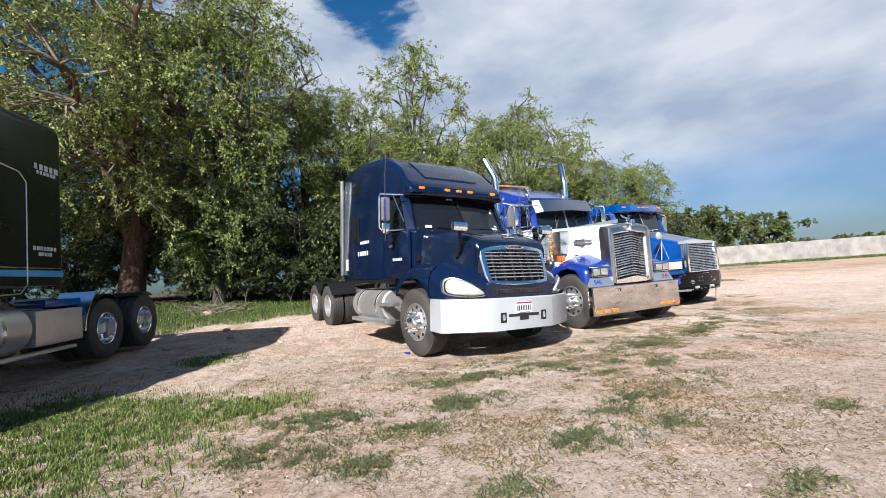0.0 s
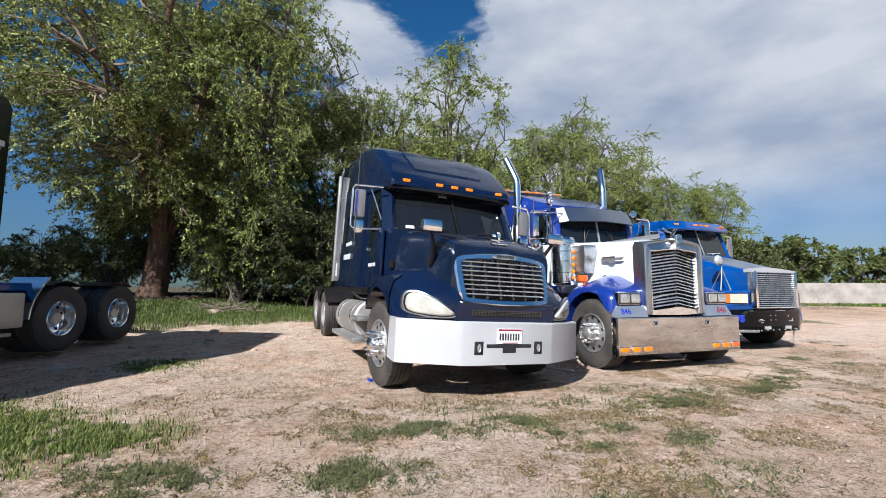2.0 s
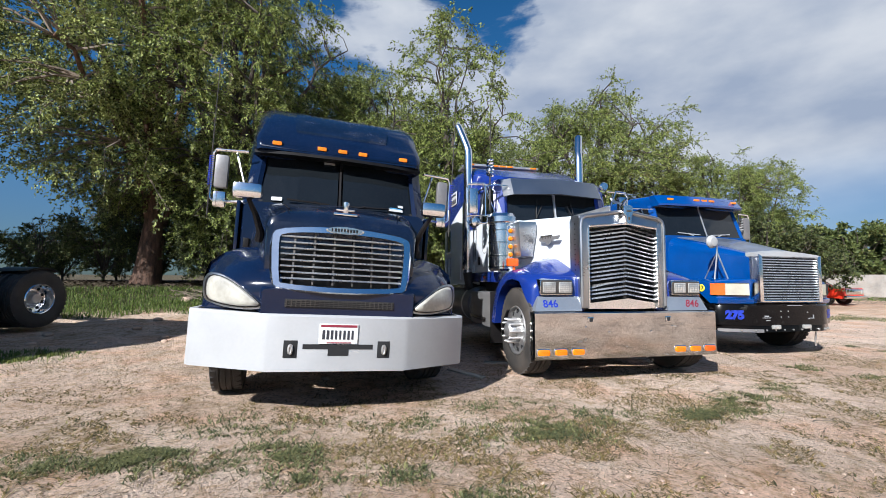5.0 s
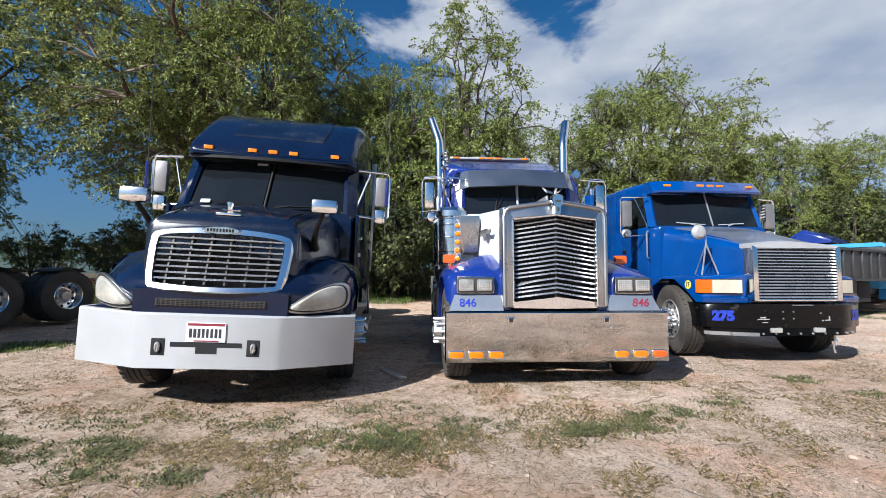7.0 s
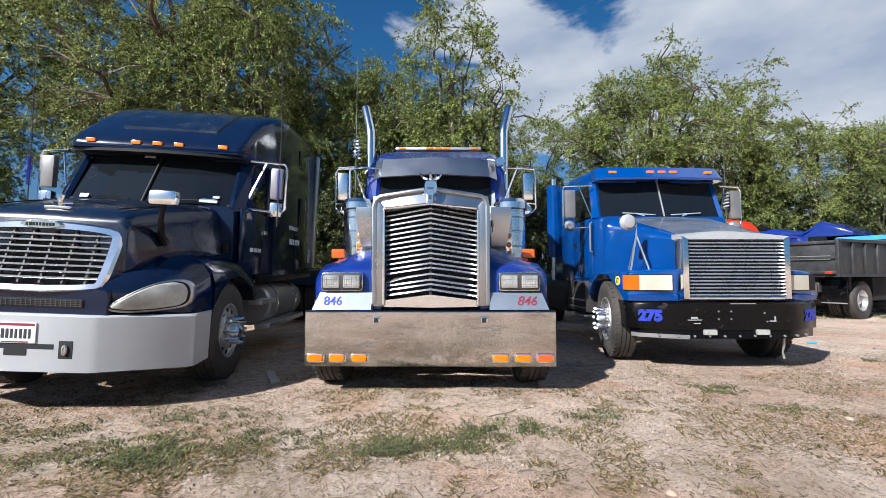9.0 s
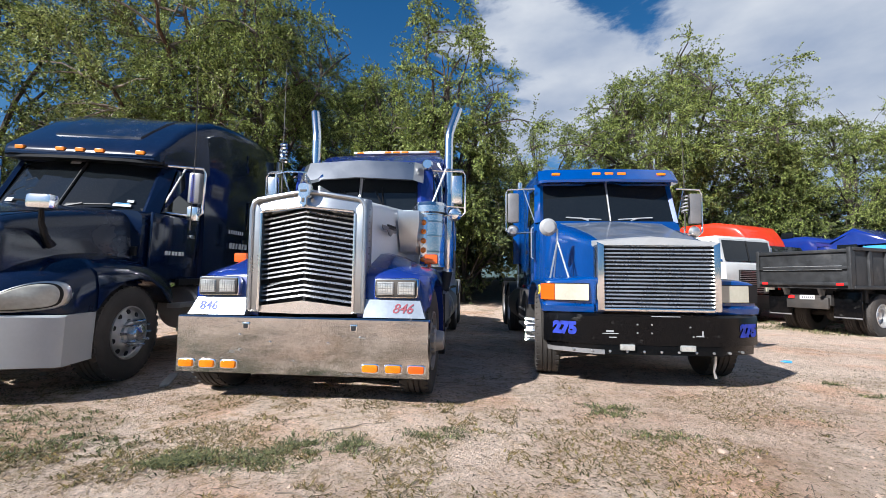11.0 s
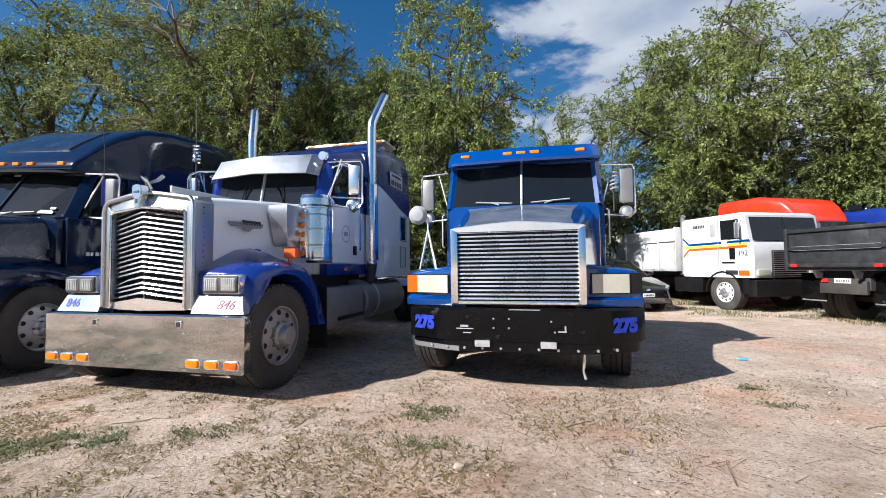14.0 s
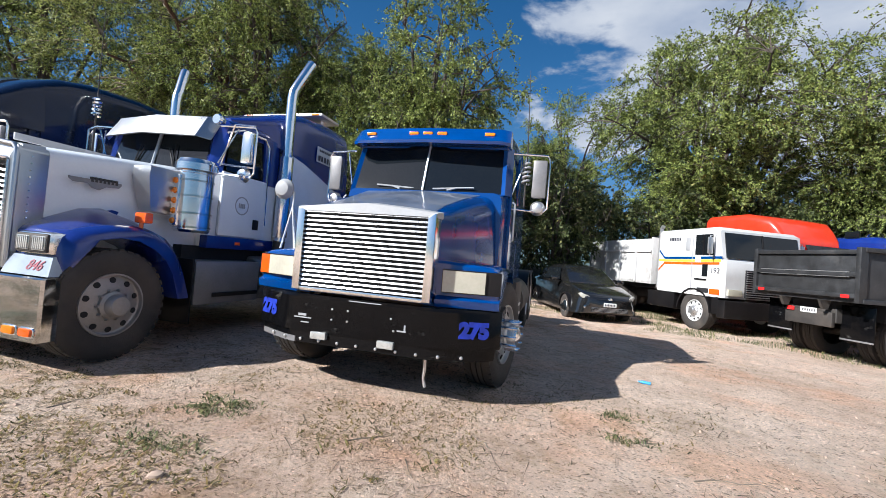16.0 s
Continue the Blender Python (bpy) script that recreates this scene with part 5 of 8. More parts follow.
        # cab side
        part("door", Build().box(s * 1.03 - 0.02, s * 1.03 + 0.02, 1.92, 2.70, 1.30, 2.12, 0.015), "white", t)
        part("door_handle", Build().box(s * 1.055 - 0.012, s * 1.055 + 0.012, 2.50, 2.60, 1.42, 1.56, 0.008), "plastic", t)
        part("door_seal", Build().lathe([(0.10, s * 1.048), (0.115, s * 1.053), (0.13, s * 1.048)], 24, "x", (0, 2.28, 1.72)), "greyplastic", t, "round printed door emblem")
        part("emblem_bar", side_bars(Build(), s * 1.052, 2.22, 2.34, 1.72, 0.06, 4, rng), "greyplastic", t)
        w = Build()
        pane(w, [(s * 1.035, 1.97, 2.14), (s * 1.035, 2.64, 2.14), (s * 1.0, 2.64, 2.66), (s * 1.0, 2.02, 2.66)])
        part("side_window", w, "glass", t)
        part("pillar", Build().loft([[(s * 0.80, 1.86, 2.10), (s * 0.86, 1.83, 2.10), (s * 1.02, 1.93, 2.10), (s * 0.98, 1.98, 2.10)], [(s * 0.78, 1.98, 2.70), (s * 0.83, 1.95, 2.70), (s * 0.99, 2.02, 2.70), (s * 0.95, 2.06, 2.70)]]), "kwblue", t)
        part("rear_post", Build().box(s * 1.0 - 0.045, s * 1.0 + 0.045, 2.64, 2.95, 2.08, 2.75, .02), "kwblue", t)
        part("rain_gutter", Build().tube([(s * 1.02, 1.96, 2.62), (s * 1.03, 2.2, 2.72), (s * 1.04, 2.62, 2.72), (s * 1.05, 2.70, 2.62), (s * 1.06, 2.72, 1.5)], 0.015, 6), "chrome", t)
        part("cab_sill", Build().box(s * 1.0 - 0.06, s * 1.0 + 0.06, 1.75, 2.95, 1.13, 1.29, 0.015), "kwblue", t)
        part("sill_light", Build().box(s * 1.065 - .008, s * 1.065 + .008, 2.2, 2.28, 1.19, 1.23, .004), "orange", t)
        door_mirror(t, s, 1.0, 1.34, 1.98, 2.22, 2.62, None, "chrome", 0.013, 0.15)
        part("mirror_stay", Build().tube([(s * 0.98, 1.92, 2.18), (s * 1.18, 1.9, 2.7), (s * 1.42, 1.98, 2.70)], 0.012, 6).tube([(s * 1.0, 1.9, 2.2), (s * 1.45, 1.98, 2.17)], 0.012, 6), "chrome", t)
        part("spot_mirror", Build().lathe([(0.0, -0.06), (0.07, -0.04), (0.10, 0.01), (0.0, 0.02)], 20, "y", (s * 1.30, 1.98, 2.08)), "chrome", t)
        if s > 0:
            part("roof_lamp", Build().lathe([(0.0, -0.08), (0.06, -0.08), (0.075, -0.05), (0.05, 0.03), (0.0, 0.05)], 16, "y", (s * 0.93, 1.92, 2.76)), "chrome", t)
        # stacks
        stack = part("exhaust_pipe", Build().tube([(s * 1.13, 3.0, 1.25), (s * 1.13, 3.0, 3.45), (s * 1.135, 3.01, 3.56), (s * 1.16, 3.06, 3.68), (s * 1.25, 3.20, 4.02), (s * 1.27, 3.23, 4.08)], [0.077] * 5 + [0.074], 18), "chrome", t)
        part("stack_mouth", Build().tube([(s * 1.262, 3.22, 4.06), (s * 1.275, 3.235, 4.10)], 0.062, 14), "interior", stack)
        b = Build().lathe([(0.098, 1.35), (0.102, 1.36), (0.102, 2.55), (0.098, 2.56)], 20, "z", (s * 1.13, 3.0, 0))
        part("heat_shield", b, "chrome", stack)
        part("stack_elbow", Build().tube([(s * 1.13, 3.0, 1.3), (s * 1.1, 3.0, 1.05), (s * 0.8, 3.0, 0.95)], 0.085, 12), "darksteel", stack)
        # lower side
        part("battery_box", Build().box(s * 0.98 - 0.22, s * 0.98 + 0.22, 1.50, 2.55, 0.46, 0.98, 0.03), "dull_metal", t, "grey metal step box")
        part("step_plate", Build().box(s * 1.21, s * 1.235, 1.75, 2.5, 0.55, 0.60, .005), "plastic", t)
        tank = part("fuel_tank", Build().lathe([(0.0, 2.62), (0.28, 2.63), (0.31, 2.66), (0.31, 4.2), (0.28, 4.23), (0.0, 4.24)], 28, "y", (s * 0.92, 0, 0.74)), "dull_metal", t)
        part("tank_strap", Build().lathe([(0.312, 3.0), (0.32, 3.0), (0.32, 3.07), (0.312, 3.07)], 28, "y", (s * 0.92, 0, 0.74), close=True), "alu", tank)
        part("side_chrome", Build().box(s * 1.16 - 0.01, s * 1.16 + 0.01, 3.1, 4.75, 1.02, 1.07, .004), "chrome", t)
    part("front_axle", Build().box(-0.9, 0.9, 0.55, 0.67, 0.42, 0.54, 0.02), "darksteel", t)
    text_mesh("846", 0.125, "decal_blue", t, Matrix.Translation((-0.97, 0.0975, 0.892)) @ Matrix.Rotation(radians(-20), 4, "X"), bold=0.0015, label="blue painted number")
    text_mesh("846", 0.13, "decal_red", t, Matrix.Translation((0.95, 0.0975, 0.892)) @ Matrix.Rotation(radians(-20), 4, "X"), shear=0.3, bold=0.001, label="dark red slanted number")
    # cab
    part("cab_floor", Build().box(-0.9, 0.9, 1.55, 4.6, 0.96, 1.15), "interior", t)
    cab = part("cab", Build().loft([sec(1.80, 0.84, 1.15, 2.11, 0.05), sec(1.92, 1.0, 1.15, 2.13, 0.03), sec(2.95, 1.02, 1.15, 2.13, 0.03)]), "white", t)
    part("cab_roof", Build().loft([sec(1.95, 0.82, 2.66, 2.76, 0.08), sec(2.05, 0.97, 2.66, 2.82, 0.12), sec(2.4, 0.99, 2.66, 2.87, 0.14), sec(3.05, 1.0, 2.66, 2.90, 0.14)]), "kwblue", cab)
    part("cab_interior", Build().box(-0.95, 0.95, 2.7, 2.9, 2.0, 2.7).box(-0.75, -0.2, 2.4, 2.6, 2.0, 2.5, .05).box(0.2, 0.75, 2.4, 2.6, 2.0, 2.5, .05), "interior", cab)
    part("steering_wheel", Build().tube([(0.45 + 0.2 * math.cos(a), 2.06 + 0.05 * math.sin(a), 2.17 + 0.15 * math.sin(a)) for a in (2 * math.pi * k / 18 for k in range(19))], 0.014, 6), "plastic", cab)
    for s in (-1, 1):
        ws = Build()
        pane(ws, [(s * 0.03, 1.80, 2.11), (s * 0.80, 1.86, 2.11), (s * 0.77, 1.96, 2.62), (s * 0.03, 1.90, 2.62)])
        part("windshield", ws, "glass", t)
        part("wiper", Build().tube([(s * 0.35, 1.80, 2.12), (s * 0.22, 1.84, 2.38)], 0.01, 5).tube([(s * 0.34, 1.80, 2.14), (s * 0.30, 1.86, 2.44)], 0.008, 5), "plastic", t)
    part("windshield_post", Build().tube([(0, 1.79, 2.11), (0, 1.90, 2.63)], 0.022, 6), "alu", t)
    part("sun_visor", Build().loft([[(x, y, 2.505 + zz), (x, y - 0.012, 2.51 + zz), (x * 0.985, y + 0.16, 2.80 + zz * .5), (x * 0.985, y + 0.18, 2.795 + zz * .5)] for x, y, zz in ((-0.88, 1.84, -0.02), (-0.76, 1.72, 0.0), (0, 1.63, 0.02), (0.76, 1.72, 0.0), (0.88, 1.84, -0.02))]), "satin", t, "polished drop sun visor")
    part("visor_edge", Build().tube([(-0.76, 1.715, 2.505), (0, 1.625, 2.525), (0.76, 1.715, 2.505)], 0.01, 5), "plastic", t)
    # sleeper
    body = part("sleeper", Build().loft([sec(3.0, 1.12, 1.08, 2.62, 0.02), sec(3.06, 1.15, 1.08, 2.62, 0.02), sec(4.75, 1.15, 1.08, 2.62, 0.02), sec(4.80, 1.12, 1.08, 2.62, 0.02)]), "white", t)
    part("sleeper_roof", Build().loft([sec(2.3, 0.72, 2.84, 2.93, 0.05), sec(2.7, 0.95, 2.75, 3.08, 0.14), sec(3.06, 1.152, 2.61, 3.24, 0.22, 1.08), sec(3.5, 1.155, 2.61, 3.38, 0.25, 1.1), sec(4.3, 1.155, 2.61, 3.46, 0.26, 1.1), sec(4.74, 1.155, 2.61, 3.45, 0.26, 1.1), sec(4.80, 1.12, 2.62, 3.4, 0.22, 1.05)]), "kwblue", t)
    wing_plate = part("roof_spoiler", Build().box(-0.85, 0.85, 4.2, 4.8, 3.625, 3.675, .012).box(-0.7, -0.64, 4.5, 4.6, 3.4, 3.64).box(0.64, 0.7, 4.5, 4.6, 3.4, 3.64), "alu", t)
    for x in (-0.72, -0.17, 0.0, 0.17, 0.72):
        part("marker_light", Build().box(x - 0.07, x + 0.07, 4.185, 4.225, 3.632, 3.668, 0.01), "amber", wing_plate)
    for s in (-1, 1):
        part("roof_stripe", Build().loft([[(s * 1.156, y, 2.40 + dz), (s * 1.156, y, 2.64), (s * 1.15, y, 2.64), (s * 1.15, y, 2.40 + dz)] for y, dz in ((3.06, 0.22), (3.4, 0.16), (3.8, 0.05), (4.3, -0.10), (4.74, -0.2))]), "kwblue", body)
        part("sleeper_window", Build().box(s * 1.155 - .008, s * 1.155 + .008, 4.2, 4.48, 1.75, 2.18, .006), "glass", body)
        part("window_trim", Build().tube([(s * 1.163, 4.18, 1.73), (s * 1.163, 4.5, 1.73), (s * 1.163, 4.5, 2.2), (s * 1.163, 4.18, 2.2), (s * 1.163, 4.18, 1.73)], 0.012, 5), "chrome", body)
        part("name_panel", Build().box(s * 1.165 - .004, s * 1.165 + .004, 3.7, 4.3, 2.68, 2.94, .003), "decal_white", body)
        part("name_bar", side_bars(side_bars(Build(), s * 1.171, 3.74, 4.26, 2.75, 0.09, 6, rng), s * 1.171, 3.76, 4.24, 2.88, 0.04, 9, rng), "decal_dark", body)
        part("vent_door", Build().tube([(s * 1.16, 4.2, 1.24), (s * 1.16, 4.48, 1.24), (s * 1.16, 4.48, 1.62), (s * 1.16, 4.2, 1.62), (s * 1.16, 4.2, 1.24)], 0.012, 5), "greyplastic", body)
        part("locker_door", Build().box(s * 1.155 - .006, s * 1.155 + .006, 3.4, 4.0, 1.16, 1.62, .005), "white", body)
    whip = part("antenna", Build().tube([(-1.12, 1.8, 2.25), (-1.12, 1.8, 3.0), (-1.11, 1.78, 4.3)], [0.016, 0.008, 0.003], 6), "darksteel", t)
    part("antenna_coil", Build().tube(coil(-1.12, 1.8, 2.80, 3.05, 0.045, 5, 10), 0.018, 5), "chrome", whip)
    part("antenna_cage", Build().tube([(-1.2, 1.78, 2.15), (-1.2, 1.78, 2.62), (-1.04, 1.78, 2.66), (-0.8, 1.85, 2.66)], 0.014, 6), "chrome", t)
    frame_rails(t, 0.4, 8.0)
    rear_axles(t, (6.0, 7.3), (0.55, 0.56), 0.96, "alu", "alu")
    part("fifth_wheel", Build().lathe([(0.0, 1.0), (0.42, 1.0), (0.45, 1.04), (0.0, 1.05)], 24, "z", (0, 6.6, 0)).box(-0.4, 0.4, 6.3, 6.9, 0.86, 1.0, .02), "darksteel", t)
    return t


long_nose_truck()


# ---- blue tractor with a wide grille ----
def blue_truck():
    t = thing("semi_truck", pose(6.535, 10.70, 0, 0, 0, 28.2), "bright blue tractor with wide chrome grille and scuffed black bumper", "truck", "parked trucks")
    rng = np.random.default_rng(9)
    xf = Matrix.Translation((-0.02, 0, 0))
    line = [(-1.17, 0.80), (-1.19, 0.36), (-1.13, 0.27), (-0.76, 0.085), (-0.62, 0.045), (0.62, 0.045), (0.76, 0.085), (1.13, 0.27), (1.19, 0.36), (1.17, 0.80)]

    def face(x):
        return 0.045 + 0.285 * max(0.0, abs(x) - 0.62) ** 1.0 + 0.5 * max(0.0, abs(x) - 0.76) * 0.43

    bumper = part("bumper", Build().loft([[(x, y, 0.50), (x, y - 0.005, 0.80), (x, y + 0.02, 0.825), (x * 0.96, y + 0.10, 0.825), (x * 0.96, y + 0.10, 0.50)] for x, y in line]), "bumper_black", t, "scuffed black bumper")
    part("bumper_lip", Build().loft([[(x * 0.96, y + 0.0, 0.40), (x * 0.97, y + 0.01, 0.50), (x * 0.92, y + 0.10, 0.50), (x * 0.9, y + 0.10, 0.40)] for x, y in line[1:-1]]), "bumper_black", bumper)
    part("worn_edge", Build().loft([[(x * 0.963, y - 0.004, 0.398), (x * 0.964, y - 0.003, 0.445), (x * 0.95, y + 0.012, 0.445), (x * 0.95, y + 0.012, 0.392)] for x, y in line[1:5]]), "dull_metal", bumper, "bare scraped metal edge")
    for k in range(11):
        x = -0.9 + 0.18 * k
        part("bolt", Build().lathe([(0.0, -0.012), (0.013, -0.008), (0.016, 0.01)], 8, "y", (x, face(x), 0.43)), "alu", bumper)
    for x, z in ((-0.25, 0.72), (-0.1, 0.72), (-0.25, 0.63), (-0.1, 0.63), (0.3, 0.7), (0.33, 0.6)):
        part("bolt", Build().lathe([(0.0, -0.012), (0.009, -0.01), (0.011, 0.01)], 8, "y", (x, 0.043, z)), "alu", bumper)
    part("scuff", Build().box(-0.62, -0.45, 0.0375, 0.05, 0.615, 0.625).box(-0.58, -0.5, 0.0372, 0.05, 0.635, 0.655).box(0.36, 0.44, 0.0375, 0.05, 0.60, 0.612).box(0.42, 0.435, 0.0372, 0.05, 0.61, 0.66).box(-0.55, -0.47, 0.0374, 0.05, 0.575, 0.585).box(-0.1, 0.2, 0.0374, 0.05, 0.805, 0.812), "greyplastic", bumper)
    for x in (-0.36, 0.27):
        part("fog_light", Build().box(x - 0.075, x + 0.075, 0.015, 0.09, 0.445, 0.51, 0.01), "lamp", bumper)
    part("tow_chain", Build().tube([(0.60, 0.13, 0.40), (0.60, 0.14, 0.30), (0.59, 0.15, 0.22), (0.61, 0.15, 0.15)], [0.012, 0.016, 0.010, 0.016], 6), "alu", t)
    for s in (-1, 1):
        text_mesh("275", 0.17, "decal_blue", bumper, Matrix.Translation((s * 0.985, 0.1915, 0.655)) @ Matrix.Rotation(radians(s * 26.3), 4, "Z") @ Matrix.Translation((0, -0.004, 0)), bold=0.013, label="worn blue painted number")
    # grille
    g = part("grille_frame", Build(xf).prism([(-0.648, 0.865), (-0.575, 0.865), (-0.575, 1.575), (-0.648, 1.61)], "y", 0.02, 0.22, 0.012).prism([(0.648, 0.865), (0.575, 0.865), (0.575, 1.575), (0.648, 1.61)], "y", 0.02, 0.22, 0.012)
             .box(-0.576, 0.576, 0.03, 0.22, 0.86, 0.895, .008), "chrome", t)
    part("grille_header", Build(xf).loft([[(x, 0.035, 1.575), (x, 0.045, z), (x, 0.24, z + 0.03), (x, 0.24, 1.575)] for x, z in ((-0.65, 1.61), (-0.33, 1.642), (0, 1.665), (0.33, 1.642), (0.65, 1.61))]), "greyplastic", t)
    part("radiator", Build(xf).box(-0.58, 0.58, 0.072, 0.098, 0.88, 1.60), "interior", t)
    n = 17
    for k in range(n):
        z = 0.91 + k * 0.041
        part("grille_slat", Build(xf).loft([[(x, 0.06, z - 0.006), (x, 0.04, z - 0.003), (x, 0.048, z + 0.013), (x, 0.085, z + 0.015), (x, 0.085, z + 0.004)] for x in (-0.58, 0.58)]), "slat", g)
    # hood
    hood = part("hood", Build(xf).loft([sec(0.10, 0.635, 0.85, 1.59, 0.05, crown=.05), sec(0.22, 0.655, 0.85, 1.63, 0.08, crown=.055), sec(0.6, 0.735, 0.9, 1.745, 0.14, 0.73, crown=.05), sec(1.1, 0.86, 1.0, 1.89, 0.18, 0.81, crown=.05),
                                     sec(1.6, 0.97, 1.05, 2.02, 0.18, 0.92, crown=.03)]), "blue", t)
    b = Build(xf)
    rings = []
    for y, z, wt, r, cr in ((0.24, 1.636, 0.655, 0.08, 0.055), (0.6, 1.745, 0.71, 0.14, 0.05), (1.1, 1.89, 0.81, 0.18, 0.05), (1.58, 2.015, 0.915, 0.18, 0.03)):
        w = (wt - r) * 0.98
        rings.append([(-w, y, z + 0.006), (0, y, z + cr + 0.006), (w, y, z + 0.006), (w, y, z - 0.02), (-w, y, z - 0.02)])
    # grey-blue sheet over the blue hood, coloured as reflected sky
    part("hood_panel", b.loft(rings), "sheen_hood", hood, "dark grey-blue hood top with the sky's sheen in its colour")
    for s in (-1, 1):
        rings = []
        for y, zt, xo in ((0.07, 1.17, 1.14), (0.10, 1.19, 1.17), (0.3, 1.205, 1.18), (0.6, 1.215, 1.18), (0.9, 1.22, 1.18), (1.2, 1.21, 1.18), (1.45, 1.18, 1.18), (1.62, 1.12, 1.17), (1.68, 1.05, 1.16)):
            d = y - 1.06
            zb = 0.83 if abs(d) >= 0.63 else max(0.83, 0.54 + math.sqrt(0.63 ** 2 - d * d))
            zb = min(zb, zt - 0.03)
            pts = [(0.55, zb), (0.55, zt + 0.035), (0.72, zt + 0.03), (0.95, zt + 0.012), (1.08, zt - 0.004), (xo - 0.02, zt - 0.03 if zt - .03 > zb else zb + .005), (xo, max(zb + 0.004, zt - 0.08)), (xo, zb)]
            rings.append([(s * x, y + max(0, 0.55 - y) * (0.21 + 0.29 * max(0, (x - 0.7) / 0.5)), z) for x, z in pts])
        part("fender", Build(xf).loft(rings), "blue", t, sharp=45)
        part("wheel_well", Build(xf).box(s * 0.55, s * 0.57, 0.4, 1.6, 0.5, 1.2), "interior", t)
        lens = Build(xf).loft([[(s * 0.71, 0.165 - d, 0.965), (s * 1.06, 0.265 - d, 0.965), (s * 1.06, 0.265 - d, 1.145), (s * 0.71, 0.165 - d, 1.145)] for d in (-0.03, 0.012, 0.02)])
        part("headlight", lens, "lamp_pale", t, "yellowed square headlight lens")
        part("headlight_rim", Build(xf).loft([[(s * 0.70, 0.165 - d, 0.955), (s * 1.185, 0.302 - d, 0.955), (s * 1.185, 0.302 - d, 1.155), (s * 0.70, 0.165 - d, 1.155)] for d in (-0.03, 0.006)]), "plastic", t)
        part("turn_signal", Build(xf).loft([[(s * 1.065, 0.268 - d, 0.965), (s * 1.185, 0.302 - d, 0.965), (s * 1.195, 0.40 - d * .3, 0.965), (s * 1.195, 0.40 - d * .3, 1.145), (s * 1.185, 0.302 - d, 1.145), (s * 1.065, 0.268 - d, 1.145)] for d in (-0.02, 0.014)]), "orange", t) if s < 0 else None
        part("fender_ledge", Build(xf).loft([[(s * x, y, 0.835), (s * x, y - 0.02, 0.90), (s * x, y + 0.06, 0.93), (s * x, y + 0.1, 0.835)] for x, y in ((0.66, 0.13), (0.95, 0.21), (1.185, 0.29))]), "blue", t)
        wheel(t, s * 1.03, 1.06, 0.53, "steer", 1.0, "alu", -9)
        spike_hub(t, s * 1.03, 1.06, 0.53, -9, "chrome")
        # cab side
        door = part("door", Build(xf).box(s * 1.045 - 0.02, s * 1.045 + 0.02, 1.75, 2.65, 1.08, 2.05, 0.015), "blue", t)
        part("door_handle", Build(xf).box(s * 1.07 - 0.012, s * 1.07 + 0.012, 2.46, 2.58, 1.62, 1.68, 0.008), "plastic", door)
        w = Build(xf)
        pane(w, [(s * 1.045, 1.80, 2.07), (s * 1.045, 2.58, 2.07), (s * 1.02, 2.58, 2.62), (s * 1.0, 1.95, 2.62)])
        part("side_window", w, "glass", t)
        part("pillar", Build(xf).loft([[(s * 0.94, 1.66, 2.04), (s * 0.99, 1.63, 2.04), (s * 1.06, 1.74, 2.04), (s * 1.02, 1.80, 2.04)], [(s * 0.91, 1.86, 2.66), (s * 0.96, 1.83, 2.66), (s * 1.03, 1.94, 2.66), (s * 0.99, 2.0, 2.66)]]), "blue", t)
        part("rear_post", Build(xf).box(s * 1.02 - 0.04, s * 1.02 + 0.04, 2.58, 2.80, 2.02, 2.70, .02), "blue", t)
        door_mirror(t, s, 1.04, 1.36, 1.90, 2.06, 2.52, xf, "dull_metal", 0.013, 0.17)
        part("spot_mirror", Build(xf).lathe([(0.0, -0.06), (0.06, -0.04), (0.09, 0.01), (0.0, 0.02)], 18, "y", (s * 1.36, 1.9, 1.94)), "alu", t)
        part("wiper", Build(xf).tube([(s * 0.12, 1.58, 2.075), (s * 0.62, 1.615, 2.11)], 0.011, 5).tube([(s * 0.3, 1.57, 2.06), (s * 0.42, 1.60, 2.10)], 0.012, 5), "greyplastic", t)
        part("grab_rail", Build(xf).tube([(s * 1.08, 1.70, 1.5), (s * 1.11, 1.7, 1.52), (s * 1.11, 1.7, 1.95), (s * 1.08, 1.7, 1.97)], 0.012, 6), "alu", t)
        part("step_box", Build(xf).box(s * 1.0 - 0.2, s * 1.0 + 0.2, 1.72, 2.6, 0.55, 1.04, 0.03), "darksteel", t)
        for z in (0.5, 0.62, 0.74):
            part("step", Build(xf).box(s * 1.14 - 0.07, s * 1.14 + 0.07, 1.75, 2.45, z - 0.015, z + 0.015, .005), "alu", t)
        tank = part("fuel_tank", Build(xf).lathe([(0.0, 2.66), (0.28, 2.67), (0.31, 2.70), (0.31, 4.1), (0.28, 4.13), (0.0, 4.14)], 28, "y", (s * 0.92, 0, 0.74)), "darksteel", t)
    part("front_axle", Build(xf).box(-0.9, 0.9, 1.0, 1.12, 0.42, 0.54, 0.02), "darksteel", t)
    # number disc and round fender mirror
    part("number_disc", Build(xf).lathe([(0.0, -1.188), (0.06, -1.188), (0.062, -1.18)], 24, "x", (0, 0.58, 1.07)), "yellow", t, "round yellow number sticker")
    text_mesh("17", 0.09, "decal_dark", t, xf @ Matrix.Translation((-1.190, 0.58, 1.07)) @ Matrix.Rotation(radians(-90), 4, "Z"), bold=0.003)
    part("fender_mirror", Build(xf).lathe([(0.0, -0.055), (0.07, -0.04), (0.105, 0.0), (0.105, 0.02), (0.0, 0.025)], 24, "y", (-1.10, 0.42, 1.815)), "greyplastic", t, "round convex fender mirror")
